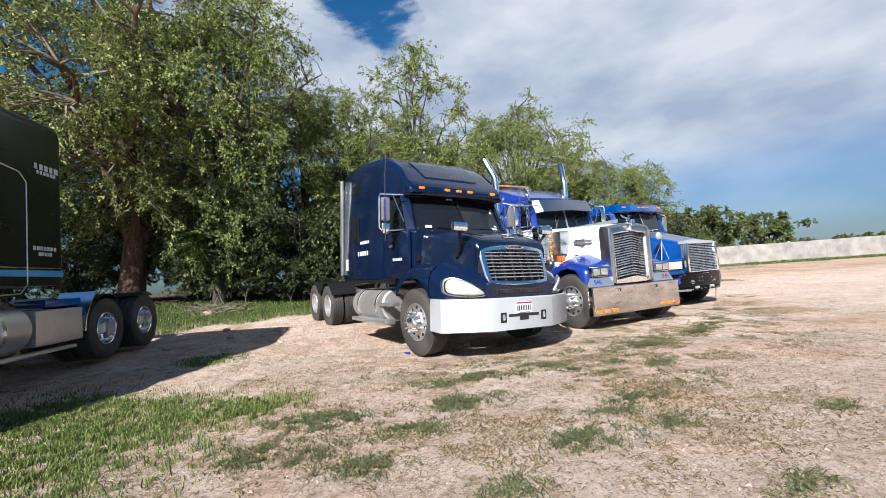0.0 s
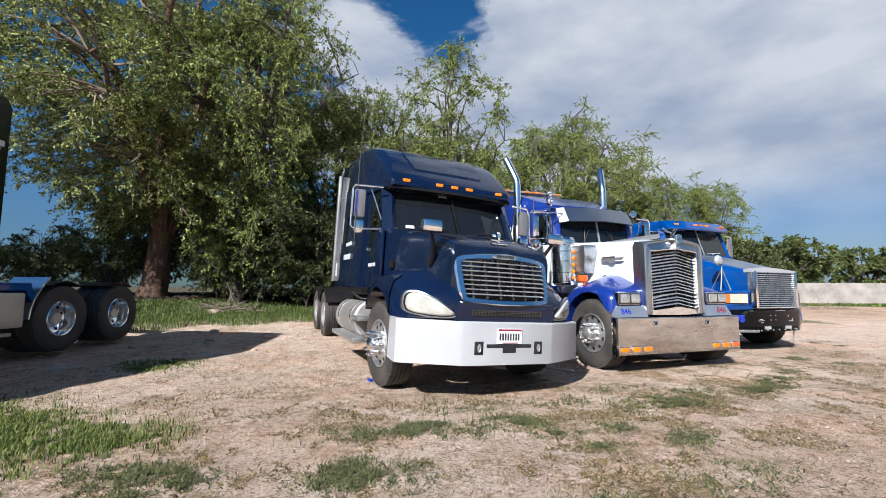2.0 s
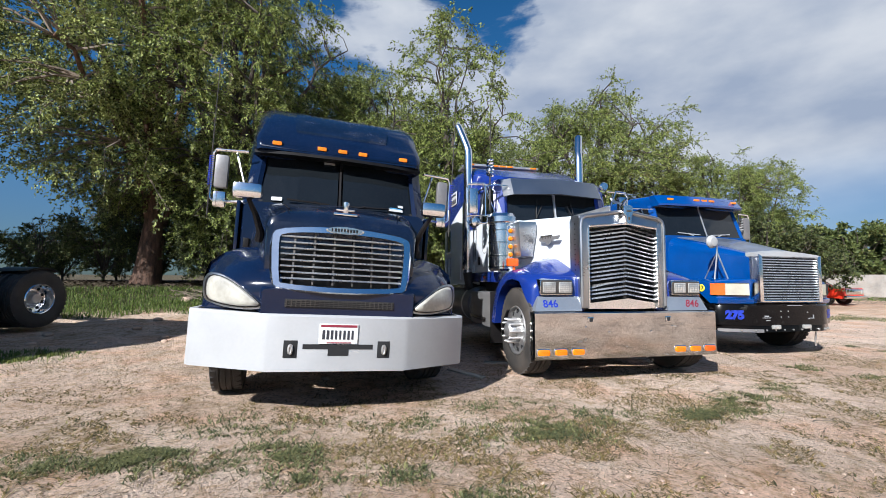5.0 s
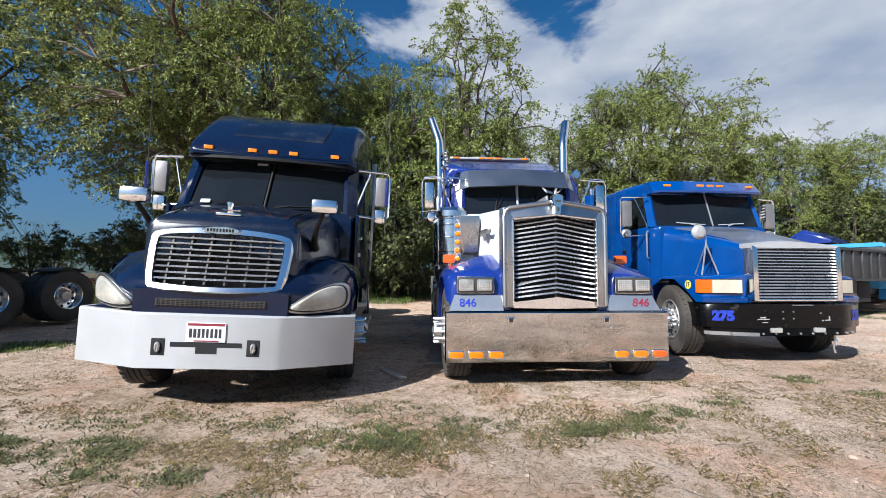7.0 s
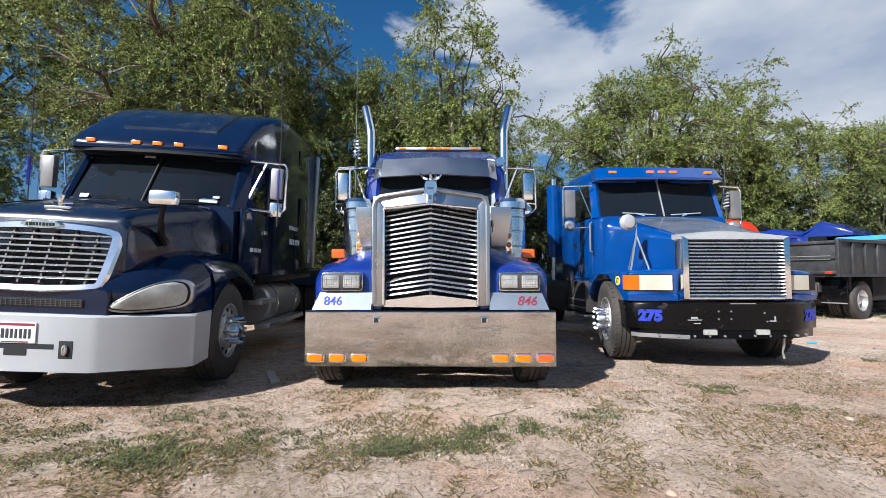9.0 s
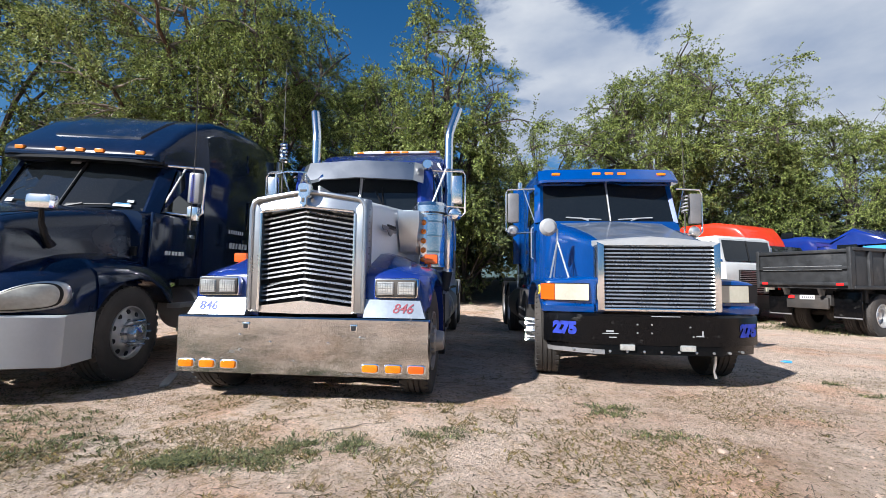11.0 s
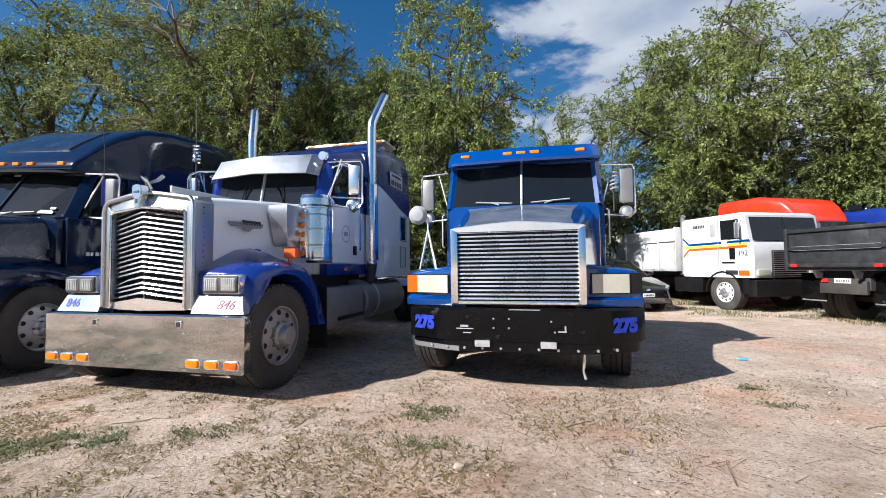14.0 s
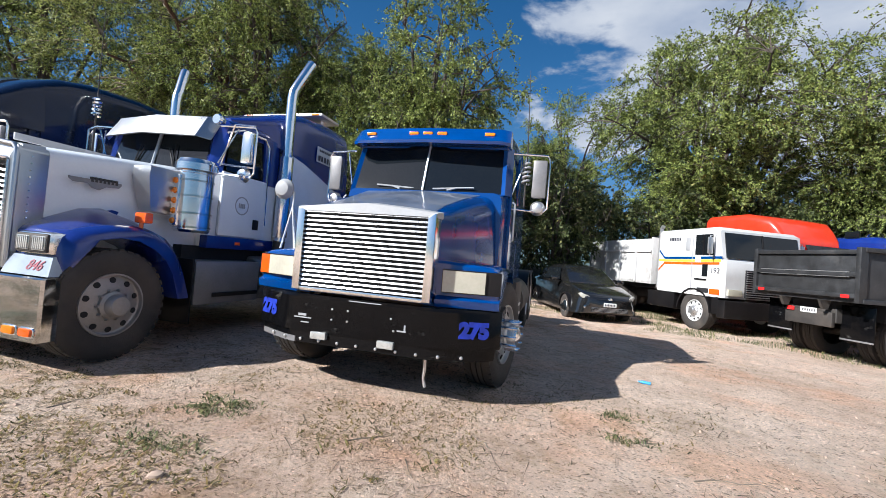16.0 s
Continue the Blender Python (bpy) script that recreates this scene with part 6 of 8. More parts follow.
    part("mirror_tripod", Build(xf).tube([(-1.04, 0.44, 1.815), (-0.99, 0.44, 1.79), (-0.99, 0.44, 1.65), (-1.08, 0.42, 1.21)], 0.012, 6).tube([(-0.99, 0.44, 1.65), (-0.88, 0.36, 1.22)], 0.012, 6).tube([(-0.99, 0.44, 1.65), (-0.98, 0.7, 1.22)], 0.010, 6), "alu", t)
    # cab
    cab = part("cab", Build(xf).loft([sec(1.55, 0.97, 1.04, 2.045, 0.1), sec(1.75, 1.03, 1.04, 2.06, 0.03), sec(2.85, 1.06, 1.04, 2.06, 0.03)]), "blue", t)
    part("cab_interior", Build(xf).box(-1.0, 1.0, 2.5, 2.75, 1.95, 2.65).box(-0.85, -0.25, 2.2, 2.4, 1.95, 2.45, .05).box(0.25, 0.85, 2.2, 2.4, 1.95, 2.45, .05), "interior", cab)
    for s in (-1, 1):
        ws = Build(xf)
        pane(ws, [(s * 0.02, 1.56, 2.05), (s * 0.94, 1.66, 2.05), (s * 0.91, 1.86, 2.64), (s * 0.02, 1.76, 2.64)])
        part("windshield", ws, "glass", t)
    part("windshield_post", Build(xf).tube([(0, 1.55, 2.05), (0, 1.75, 2.64)], 0.014, 6), "alu", t)
    part("cab_roof", Build(xf).loft([sec(1.78, 0.96, 2.62, 2.80, 0.06), sec(1.95, 1.0, 2.62, 2.86, 0.08), sec(2.4, 1.03, 2.62, 2.90, 0.1), sec(2.86, 1.05, 2.62, 2.91, 0.1)]), "blue", cab)
    visor = part("sun_visor", Build(xf).loft([[(x, y, 2.625), (x, y - 0.01, 2.66), (x * 0.99, y + 0.14, 2.845), (x * 0.99, y + 0.26, 2.85), (x, y + 0.2, 2.63)] for x, y in ((-1.01, 1.66), (-0.9, 1.58), (0, 1.52), (0.9, 1.58), (1.01, 1.66))]), "blue", t)
    for x in (-0.76, -0.18, 0.0, 0.18, 0.76):
        part("marker_light", Build(xf).box(x - 0.06, x + 0.06, 1.575 + 0.06 * x * x, 1.66 + .06 * x * x, 2.735, 2.775, 0.012), "amber", visor)
    part("sleeper", Build(xf).loft([sec(2.84, 1.06, 1.04, 2.90, 0.12), sec(3.75, 1.06, 1.04, 2.92, 0.12), sec(3.8, 1.03, 1.06, 2.88, 0.1)]), "blue", t)
    part("side_light", Build(xf).box(-1.085, -1.07, 2.9, 2.98, 1.05, 1.1, .004), "redlens", t)
    part("exhaust_pipe", Build(xf).tube([(-1.0, 4.05, 0.9), (-1.0, 4.05, 3.18)], 0.055, 14), "chrome", t)
    part("exhaust_shield", Build(xf).cyl((-1.0, 4.05, 1.5), (-1.0, 4.05, 3.02), 0.14, seg=24), "blue", t, "blue exhaust shield")
    whip = part("antenna", Build(xf).tube([(1.20, 1.86, 1.95), (1.20, 1.86, 2.6), (1.16, 1.82, 3.6)], [0.012, 0.008, 0.003], 5), "darksteel", t)
    part("antenna_coil", Build(xf).tube(coil(1.20, 1.86, 2.22, 2.48, 0.04, 5, 10), 0.014, 5), "greyplastic", whip)
    frame_rails(t, 0.4, 7.4)
    rear_axles(t, (5.5, 6.8), (0.53, 0.53), 0.96, "alu", "plastic")
    return t


blue_truck()


# ---- black tractor at the edge of the yard ----
def black_truck():
    gz = 0.19
    t = thing("semi_truck", pose(-7.24, 7.31, gz, 0, 0, 10.6), "black sleeper tractor with blue stripe and alloy wheels", "truck", "parked trucks")
    rng = np.random.default_rng(4)
    part("sleeper", Build().loft([sec(-3.7, 1.2, 1.30, 3.45, 0.15), sec(-3.5, 1.21, 1.30, 3.60, 0.16), sec(-1.3, 1.21, 1.30, 3.70, 0.16), sec(-1.22, 1.18, 1.32, 3.64, 0.14)]), "black", t)
    part("cab", Build().loft([sec(-5.0, 1.05, 1.2, 2.15, 0.1), sec(-4.9, 1.1, 1.2, 2.2, 0.1), sec(-3.7, 1.15, 1.2, 2.3, 0.1)]), "black", t)
    part("cab_roof", Build().loft([sec(-4.75, 0.95, 2.25, 2.75, 0.12), sec(-4.3, 1.05, 2.2, 3.0, 0.14), sec(-3.68, 1.15, 2.2, 3.4, 0.15)]), "black", t)
    part("hood", Build().loft([sec(-7.0, 0.6, 0.95, 1.75, 0.15), sec(-6.2, 0.72, 1.0, 1.92, 0.16), sec(-4.95, 0.98, 1.1, 2.08, 0.16)]), "black", t)
    part("grille", Build().box(-0.5, 0.5, -7.06, -6.98, 0.95, 1.65, .03), "chrome", t)
    part("bumper", Build().loft([[(x, y, 0.35), (x, y, 0.82), (x * .95, y + .08, 0.82), (x * .95, y + .08, 0.35)] for x, y in ((-1.2, -6.75), (-0.9, -7.1), (0.9, -7.1), (1.2, -6.75))]), "chrome", t)
    for s in (-1, 1):
        rings = []
        for k in range(9):
            a = math.pi * k / 8
            rings.append([(s * 0.6, -6.1 - 0.68 * math.cos(a), 0.55 + 0.68 * math.sin(a)), (s * 1.2, -6.1 - 0.66 * math.cos(a), 0.55 + 0.66 * math.sin(a)), (s * 1.2, -6.1 - 0.60 * math.cos(a), 0.55 + 0.60 * math.sin(a)), (s * 0.6, -6.1 - 0.60 * math.cos(a), 0.55 + 0.6 * math.sin(a))])
        part("fender", Build().loft(rings), "black", t)
        wheel(t, s * 1.03, -6.1, 0.53)
        w = Build()
        pane(w, [(s * 1.14, -4.6, 2.15), (s * 1.16, -3.85, 2.15), (s * 1.14, -3.85, 2.7), (s * 1.1, -4.4, 2.7)])
        part("side_window", w, "glass", t)
        part("stripe", Build().box(s * 1.212 - .006, s * 1.212 + .006, -4.9, -1.24, 1.425, 1.51, .003), "cyan", t, "bright blue stripe")
        part("trim", Build().box(s * 1.212 - .006, s * 1.212 + .006, -4.9, -1.24, 1.535, 1.55, .002), "chrome", t)
        part("door_outline", Build().tube([(s * 1.216, -2.6, 1.18), (s * 1.216, -2.05, 1.20), (s * 1.216, -1.93, 1.32), (s * 1.216, -1.93, 2.7), (s * 1.216, -2.05, 2.82), (s * 1.216, -2.4, 2.86)], 0.009, 5), "alu", t)
        part("grab_rail", Build().tube([(s * 1.22, -2.75, 1.6), (s * 1.24, -2.75, 1.62), (s * 1.24, -2.75, 2.6), (s * 1.22, -2.75, 2.62)], 0.014, 6), "chrome", t)
        part("name_sign", side_bars(side_bars(Build(), s * 1.216, -1.78, -1.3, 2.98, 0.08, 5, rng), s * 1.216, -1.74, -1.35, 2.90, 0.05, 6, rng), "decal_white", t)
        part("name_sign", side_bars(side_bars(Build(), s * 1.216, -1.82, -1.36, 1.82, 0.055, 7, rng), s * 1.216, -1.72, -1.44, 1.74, 0.05, 5, rng), "decal_white", t)
        tank = part("fuel_tank", Build().lathe([(0.0, -4.2), (0.30, -4.19), (0.33, -4.15), (0.33, -1.85), (0.30, -1.81), (0.0, -1.8)], 28, "y", (s * 0.88, 0, 0.72)), "alu", t, "dull aluminium fuel tank")
        for y in (-3.4, -2.3):
            part("tank_strap", Build().lathe([(0.33, y - .03), (0.338, y - .03), (0.338, y + .03), (0.33, y + .03)], 28, "y", (s * 0.88, 0, 0.72), close=True), "chrome", tank)
        part("tool_box", Build().box(s * 0.9 - 0.27, s * 0.9 + 0.27, -1.72, -0.72, 0.45, 0.95, 0.03), "alu", t)
        part("side_step", Build().box(s * 1.12 - 0.06, s * 1.12 + 0.06, -4.2, -0.9, 0.34, 0.39, .01), "alu", t)
        part("deck_rail", Build().box(s * 0.75 - 0.2, s * 0.75 + 0.2, -1.2, -0.3, 0.98, 1.10, .02), "blue", t)
        part("mudguard", Build().loft([[(s * 0.6, -0.62 + 0.02 * k * k, 0.55 + 0.16 * k), (s * 1.14, -0.62 + .02 * k * k, 0.55 + .16 * k), (s * 1.14, -0.59 + .02 * k * k, 0.55 + .16 * k), (s * 0.6, -0.59 + .02 * k * k, 0.55 + .16 * k)] for k in range(5)]), "chrome", t)
        part("tail_light", Build().box(s * 0.6 - 0.08, s * 0.6 + 0.08, 2.08, 2.12, 0.8, 0.88, .008), "redlens", t)
    frame_rails(t, -6.6, 2.1)
    part("front_axle", Build().box(-0.9, 0.9, -6.16, -6.04, 0.42, 0.54, 0.02), "darksteel", t)
    rear_axles(t, (0.0, 1.32), (0.53, 0.55), 1.0, "chrome")
    for y in (0.0, 1.32):
        for s in (-1, 1):
            part("half_fender", Build().loft([[(s * 0.5, y + 0.58 * math.cos(a), 0.54 + 0.58 * math.sin(a)), (s * 1.15, y + 0.58 * math.cos(a), 0.54 + 0.58 * math.sin(a)), (s * 1.15, y + 0.6 * math.cos(a), 0.54 + 0.6 * math.sin(a)), (s * 0.5, y + 0.6 * math.cos(a), 0.54 + 0.6 * math.sin(a))] for a in (radians(60 + 60 * k / 5) for k in range(6))]), "plastic", t)
    part("fifth_wheel", Build().lathe([(0.0, 1.0), (0.42, 1.0), (0.45, 1.04), (0.0, 1.05)], 24, "z", (0, 0.66, 0)).box(-0.4, 0.4, 0.4, 0.95, 0.86, 1.0, .02), "darksteel", t)
    part("plate_rack", Build().box(-0.42, 0.42, -1.15, -0.4, 0.92, 0.97, .01), "alu", t)
    return t


black_truck()


# ---- white cab-over tipper ----
def cabover():
    t = thing("cabover_truck", pose(7.44, 22.41, -0.06, 0, 0, 53), "white cab-over truck with yellow, orange and blue stripes", "truck", "trucks at the back")
    rng = np.random.default_rng(6)
    cab = part("cab", Build().loft([sec(-0.90, 1.10, 0.92, 1.82, 0.04), sec(-0.84, 1.18, 0.92, 1.90, 0.04), sec(-0.74, 1.2, 0.92, 2.62, 0.05), sec(-0.62, 1.2, 0.92, 2.70, 0.08), sec(1.42, 1.2, 0.92, 2.70, 0.08), sec(1.5, 1.17, 0.94, 2.66, 0.06)]), "cab_white", t)
    ws = Build()
    pane(ws, [(-1.08, -0.875, 1.92), (1.08, -0.875, 1.92), (1.08, -0.765, 2.56), (-1.08, -0.765, 2.56)], 0.02)
    part("windshield", ws, "glass", t)
    part("windshield_post", Build().tube([(0, -0.885, 1.92), (0, -0.77, 2.57)], 0.014, 6), "plastic", t)
    part("grille", Build().box(-0.55, 0.55, -0.94, -0.88, 0.95, 1.65, .01), "interior", t)
    for k in range(12):
        part("grille_slat", Build().box(-0.54, 0.54, -0.955, -0.92, 0.98 + 0.056 * k, 1.0 + 0.056 * k), "alu", t)
    part("bumper", Build().box(-1.2, 1.2, -1.02, -0.76, 0.42, 0.86, 0.04), "plastic", t)
    for s in (-1, 1):
        part("headlight", Build().box(s * 0.85 - 0.2, s * 0.85 + 0.2, -0.95, -0.89, 0.98, 1.14, .012), "lamp_pale", t)
        part("side_light", Build().box(s * 1.2 - 0.012, s * 1.2 + 0.012, -0.82, -0.52, 0.98, 1.12, .006), "orange", t)
        part("vent", Build().box(s * 1.2 - 0.008, s * 1.2 + 0.008, -0.48, -0.1, 1.0, 1.12, .004), "interior", t)
        w = Build()
        pane(w, [(s * 1.206, -0.60, 1.98), (s * 1.206, 0.02, 1.98), (s * 1.206, 0.02, 2.52), (s * 1.206, -0.54, 2.52)], 0.01)
        part("side_window", w, "glass", t)
        part("window_post", Build().box(s * 1.212 - .01, s * 1.212 + .01, -0.28, -0.24, 1.98, 2.52), "plastic", t)
        part("door_seam", Build().tube([(s * 1.205, 0.12, 2.62), (s * 1.205, 0.12, 1.0)], 0.012, 5), "greyplastic", t)
        part("vent_window", Build().box(s * 1.203 - .006, s * 1.203 + .006, -0.42, -0.24, 1.42, 1.74, .004), "glass", t)
        part("door_handle", Build().box(s * 1.21 - .015, s * 1.21 + .015, -0.4, 0.0, 1.32, 1.36, .006), "plastic", t)
        part("emblem", Build().box(s * 1.204 - .004, s * 1.204 + .004, -0.18, 0.02, 1.78, 1.98, .003), "decal_white", t)
        part("sleeper_window", Build().box(s * 1.203 - .006, s * 1.203 + .006, 0.22, 0.38, 2.1, 2.46, .004), "greyplastic", t)
        part("lettering", side_bars(Build(), s * 1.204, 0.6, 1.05, 2.42, 0.09, 7, rng), "decal_dark", t)
        for k, m in enumerate(("blue", "yellow", "orange")):
            z = 1.90 - 0.075 * k
            part("stripe", Build().loft([[(s * 1.203, y, zz - 0.032), (s * 1.203, y, zz + 0.032), (s * 1.207, y, zz + 0.032), (s * 1.207, y, zz - 0.032)] for y, zz in ((-0.86 + 0.04 * k, z + .02), (0.0, z), (1.2, z - 0.01), (1.44, z + (0.2 if k == 0 else 0.0 if k == 1 else -0.22)))]), m, t)
        part("mirror", Build().box(s * 1.38 - 0.07, s * 1.38 + 0.07, -0.68, -0.63, 2.0, 2.42, .02).tube([(s * 1.2, -0.62, 2.5), (s * 1.38, -0.65, 2.46), (s * 1.38, -0.65, 1.95), (s * 1.2, -0.62, 1.92)], 0.014, 6), "alu", t)
        part("wheel_arch", Build().loft([[(s * 0.6, 0.56 * math.cos(a), 0.5 + 0.56 * math.sin(a)), (s * 1.22, 0.56 * math.cos(a), 0.5 + 0.56 * math.sin(a)), (s * 1.22, 0.60 * math.cos(a), 0.5 + 0.60 * math.sin(a)), (s * 0.6, 0.60 * math.cos(a), 0.5 + 0.60 * math.sin(a))] for a in (math.pi * k / 10 for k in range(11))]), "plastic", t)
        wheel(t, s * 1.02, 0, 0.5, "steer", 0.96, "cab_white")
        part("side_box", Build().box(s * 0.98 - 0.2, s * 0.98 + 0.2, 0.75, 1.9, 0.45, 0.9, .03), "plastic", t)
        part("lower_skirt", Build().box(s * 1.17 - 0.03, s * 1.17 + 0.03, -0.8, -0.6, 0.5, 0.93, .01), "plastic", t)
        part("intake_pipe", Build().tube([(s * 1.05, 1.62, 1.0), (s * 1.05, 1.62, 2.78), (s * 1.05, 1.55, 2.86)], 0.06, 10), "alu", t)
    text_mesh("192", 0.2, "decal_dark", t, Matrix.Translation((-1.206, -0.66, 1.58)) @ Matrix.Rotation(radians(-90), 4, "Z"), label="dark painted number")
    tip = part("tipper_body", Build().box(-1.2, 1.2, 1.78, 1.86, 1.08, 2.52, .01).box(-1.2, 1.2, 5.4, 5.48, 1.08, 2.45, .01).box(-1.2, -1.14, 1.8, 5.45, 1.08, 2.48, .01).box(1.14, 1.2, 1.8, 5.45, 1.08, 2.48, .01).box(-1.2, 1.2, 1.8, 5.45, 1.08, 1.16), "stained_white", t, "scratched white steel tipper body")
    for k in range(4):
        for s in (-1, 1):
            part("body_rib", Build().box(s * 1.22 - 0.03, s * 1.22 + 0.03, 2.5 + 0.9 * k, 2.58 + 0.9 * k, 1.1, 2.46, .01), "cab_white", tip)
    for s in (-1, 1):
        part("body_rail", Build().box(s * 1.235 - 0.02, s * 1.235 + 0.02, 1.8, 5.45, 2.06, 2.12, .008), "stained_white", tip)
    part("body_frame", Build().box(-1.0, 1.0, 1.7, 5.0, 0.95, 1.06, .01), "darksteel", t)
    frame_rails(t, -0.9, 5.0)
    rear_axles(t, (3.9,), (0.5,), 0.96, "cab_white")
    return t


cabover()


# ---- dark tipper seen from behind ----
def tipper():
    t = thing("dump_truck", pose(9.03, 19.49, -0.05, 0, 0, 141.5) @ Matrix.Diagonal((0.92, 1, 1, 1)), "worn black steel dump truck with light blue cab", "truck", "trucks at the back")
    M["bed"] = material("worn_black_steel", (0.022, 0.023, 0.025), 0.45, metal=0.2, vary=0.5, scale=5, dust=(0.3, 0.28, 0.26), dust_amount=0.2, edge=(0.56, 0.72), bump=0.2, bump_scale=10, floor=0.15)
    bed = part("bed", Build().box(-1.1, -1.04, -4.3, 0, 1.15, 2.08, .01).box(1.04, 1.1, -4.3, 0, 1.15, 2.08, .01).box(-1.1, 1.1, -4.3, -4.22, 1.15, 2.25, .01).box(-1.1, 1.1, -4.3, 0, 1.12, 1.2, .01), M["bed"], t, "dented black steel tipper bed")
    gate = part("tailgate", Build().box(-1.08, 1.08, -0.02, 0.04, 1.18, 2.06, .01), M["bed"], t)
    for z in (1.24, 1.62, 2.02):
        part("gate_rib", Build().box(-1.08, 1.08, 0.02, 0.09, z - 0.04, z + 0.04, .012), M["bed"], gate)
    part("gate_edge", Build().box(-0.95, 0.95, 0.085, 0.095, 1.655, 1.67).box(-0.95, 0.95, 0.085, 0.095, 1.57, 1.58), "alu", gate)
    for s in (-1, 1):
        part("gate_post", Build().box(s * 1.1 - 0.045, s * 1.1 + 0.045, -0.06, 0.1, 1.12, 2.10, .015), M["bed"], bed)
        for k in range(6):
            part("bed_rib", Build().box(s * 1.12 - 0.035, s * 1.12 + 0.035, -4.1 + 0.68 * k, -4.0 + 0.68 * k, 1.2, 2.06, .012), M["bed"], bed)
        part("bed_rail", Build().box(s * 1.12 - 0.05, s * 1.12 + 0.05, -4.3, 0.02, 2.02, 2.1, .012).box(s * 1.12 - 0.05, s * 1.12 + 0.05, -4.3, 0.02, 1.12, 1.2, .012), M["bed"], bed)
        part("mudflap", Build().box(s * 0.8 - 0.3, s * 0.8 + 0.3, -0.34, -0.32, 0.42, 1.06, .006), "bumper_black", t)
        part("flap_bar", Build().box(s * 0.8 - 0.3, s * 0.8 + 0.3, -0.32, -0.31, 0.42, 0.45, .004), "dull_metal", t)
        part("reflector", Build().box(s * 0.9 - 0.08, s * 0.9 + 0.08, 0.1, 0.106, 1.20, 1.26, .002), "redlens", bed)
        part("hinge", Build().prism([(-0.15, 1.12), (0.1, 1.12), (0.02, 0.95), (-0.08, 0.95)], "x", s * 0.42 - 0.03, s * 0.42 + 0.03), "darksteel", t)
        wheel(t, s * 0.95, -5.6, 0.48, "steer", 0.92, "alu")
        part("cab_door", Build().box(s * 0.98 - .02, s * 0.98 + .02, -5.2, -4.5, 0.9, 1.75, .02), "cyan", t)
        w = Build()
        pane(w, [(s * 0.985, -5.15, 1.76), (s * 0.985, -4.55, 1.76), (s * 0.95, -4.55, 2.28), (s * 0.93, -5.0, 2.28)])
        part("side_window", w, "glass", t)
        part("cab_post", Build().box(s * 0.94 - .03, s * 0.94 + .03, -4.55, -4.4, 1.7, 2.35, .01).tube([(s * 0.95, -5.2, 1.74), (s * 0.9, -5.0, 2.33)], 0.035, 6), "cyan", t)
        part("fender", Build().loft([[(s * 0.55, -5.6 + 0.62 * math.cos(a), 0.48 + 0.62 * math.sin(a)), (s * 1.1, -5.6 + 0.62 * math.cos(a), 0.48 + 0.62 * math.sin(a)), (s * 1.1, -5.6 + 0.56 * math.cos(a), 0.48 + 0.56 * math.sin(a)), (s * 0.55, -5.6 + .56 * math.cos(a), 0.48 + .56 * math.sin(a))] for a in (math.pi * k / 8 for k in range(9))]), "cyan", t)
    part("subframe", Build().box(-0.45, 0.45, -4.1, -0.25, 0.9, 1.12, .01).box(-1.0, 1.0, -0.78, -0.66, 0.8, 1.12, .01).box(-0.9, 0.9, -3.2, -2.2, 0.45, 1.1, .03), "interior", t)
    part("light_bar", Build().box(-0.5, 0.5, -0.2, -0.12, 0.62, 0.9, .02), "darksteel", t)
    part("tail_light", Build().box(0.28, 0.44, -0.12, -0.09, 0.86, 0.94, .008), "redlens", t)
    plate = part("number_plate", Build().box(-0.2, 0.15, -0.115, -0.105, 0.85, 0.95, .003), "plate", t)
    part("plate_bar", bars(Build(), -0.17, 0.12, 0.9, 0.05, -0.104, 6, np.random.default_rng(2)), "decal_dark", plate)
    part("cab", Build().box(-0.98, 0.98, -5.25, -4.42, 0.85, 1.76, .05), "cyan", t)
    part("cab_roof", Build().loft([sec(-5.0, 0.9, 2.28, 2.40, 0.08), sec(-4.42, 0.95, 2.28, 2.42, 0.08)]), "cyan", t)
    w = Build()
    pane(w, [(-0.9, -5.22, 1.76), (0.9, -5.22, 1.76), (0.85, -5.02, 2.3), (-0.85, -5.02, 2.3)])
    part("windshield", w, "glass", t)
    part("hood", Build().loft([sec(-6.35, 0.55, 0.9, 1.45, 0.1), sec(-5.2, 0.75, 0.9, 1.72, 0.12)]), "cyan", t)
    part("grille", Build().box(-0.5, 0.5, -6.42, -6.33, 0.85, 1.4, .02), "white", t)
    part("bumper", Build().box(-1.0, 1.0, -6.6, -6.45, 0.45, 0.75, .03), "alu", t)
    part("front_axle", Build().box(-0.8, 0.8, -5.66, -5.54, 0.42, 0.52, 0.02), "darksteel", t)
    frame_rails(t, -6.2, -0.2, z=0.85)
    rear_axles(t, (-1.28,), (0.48,), 0.9, "alu")
    return t


tipper()


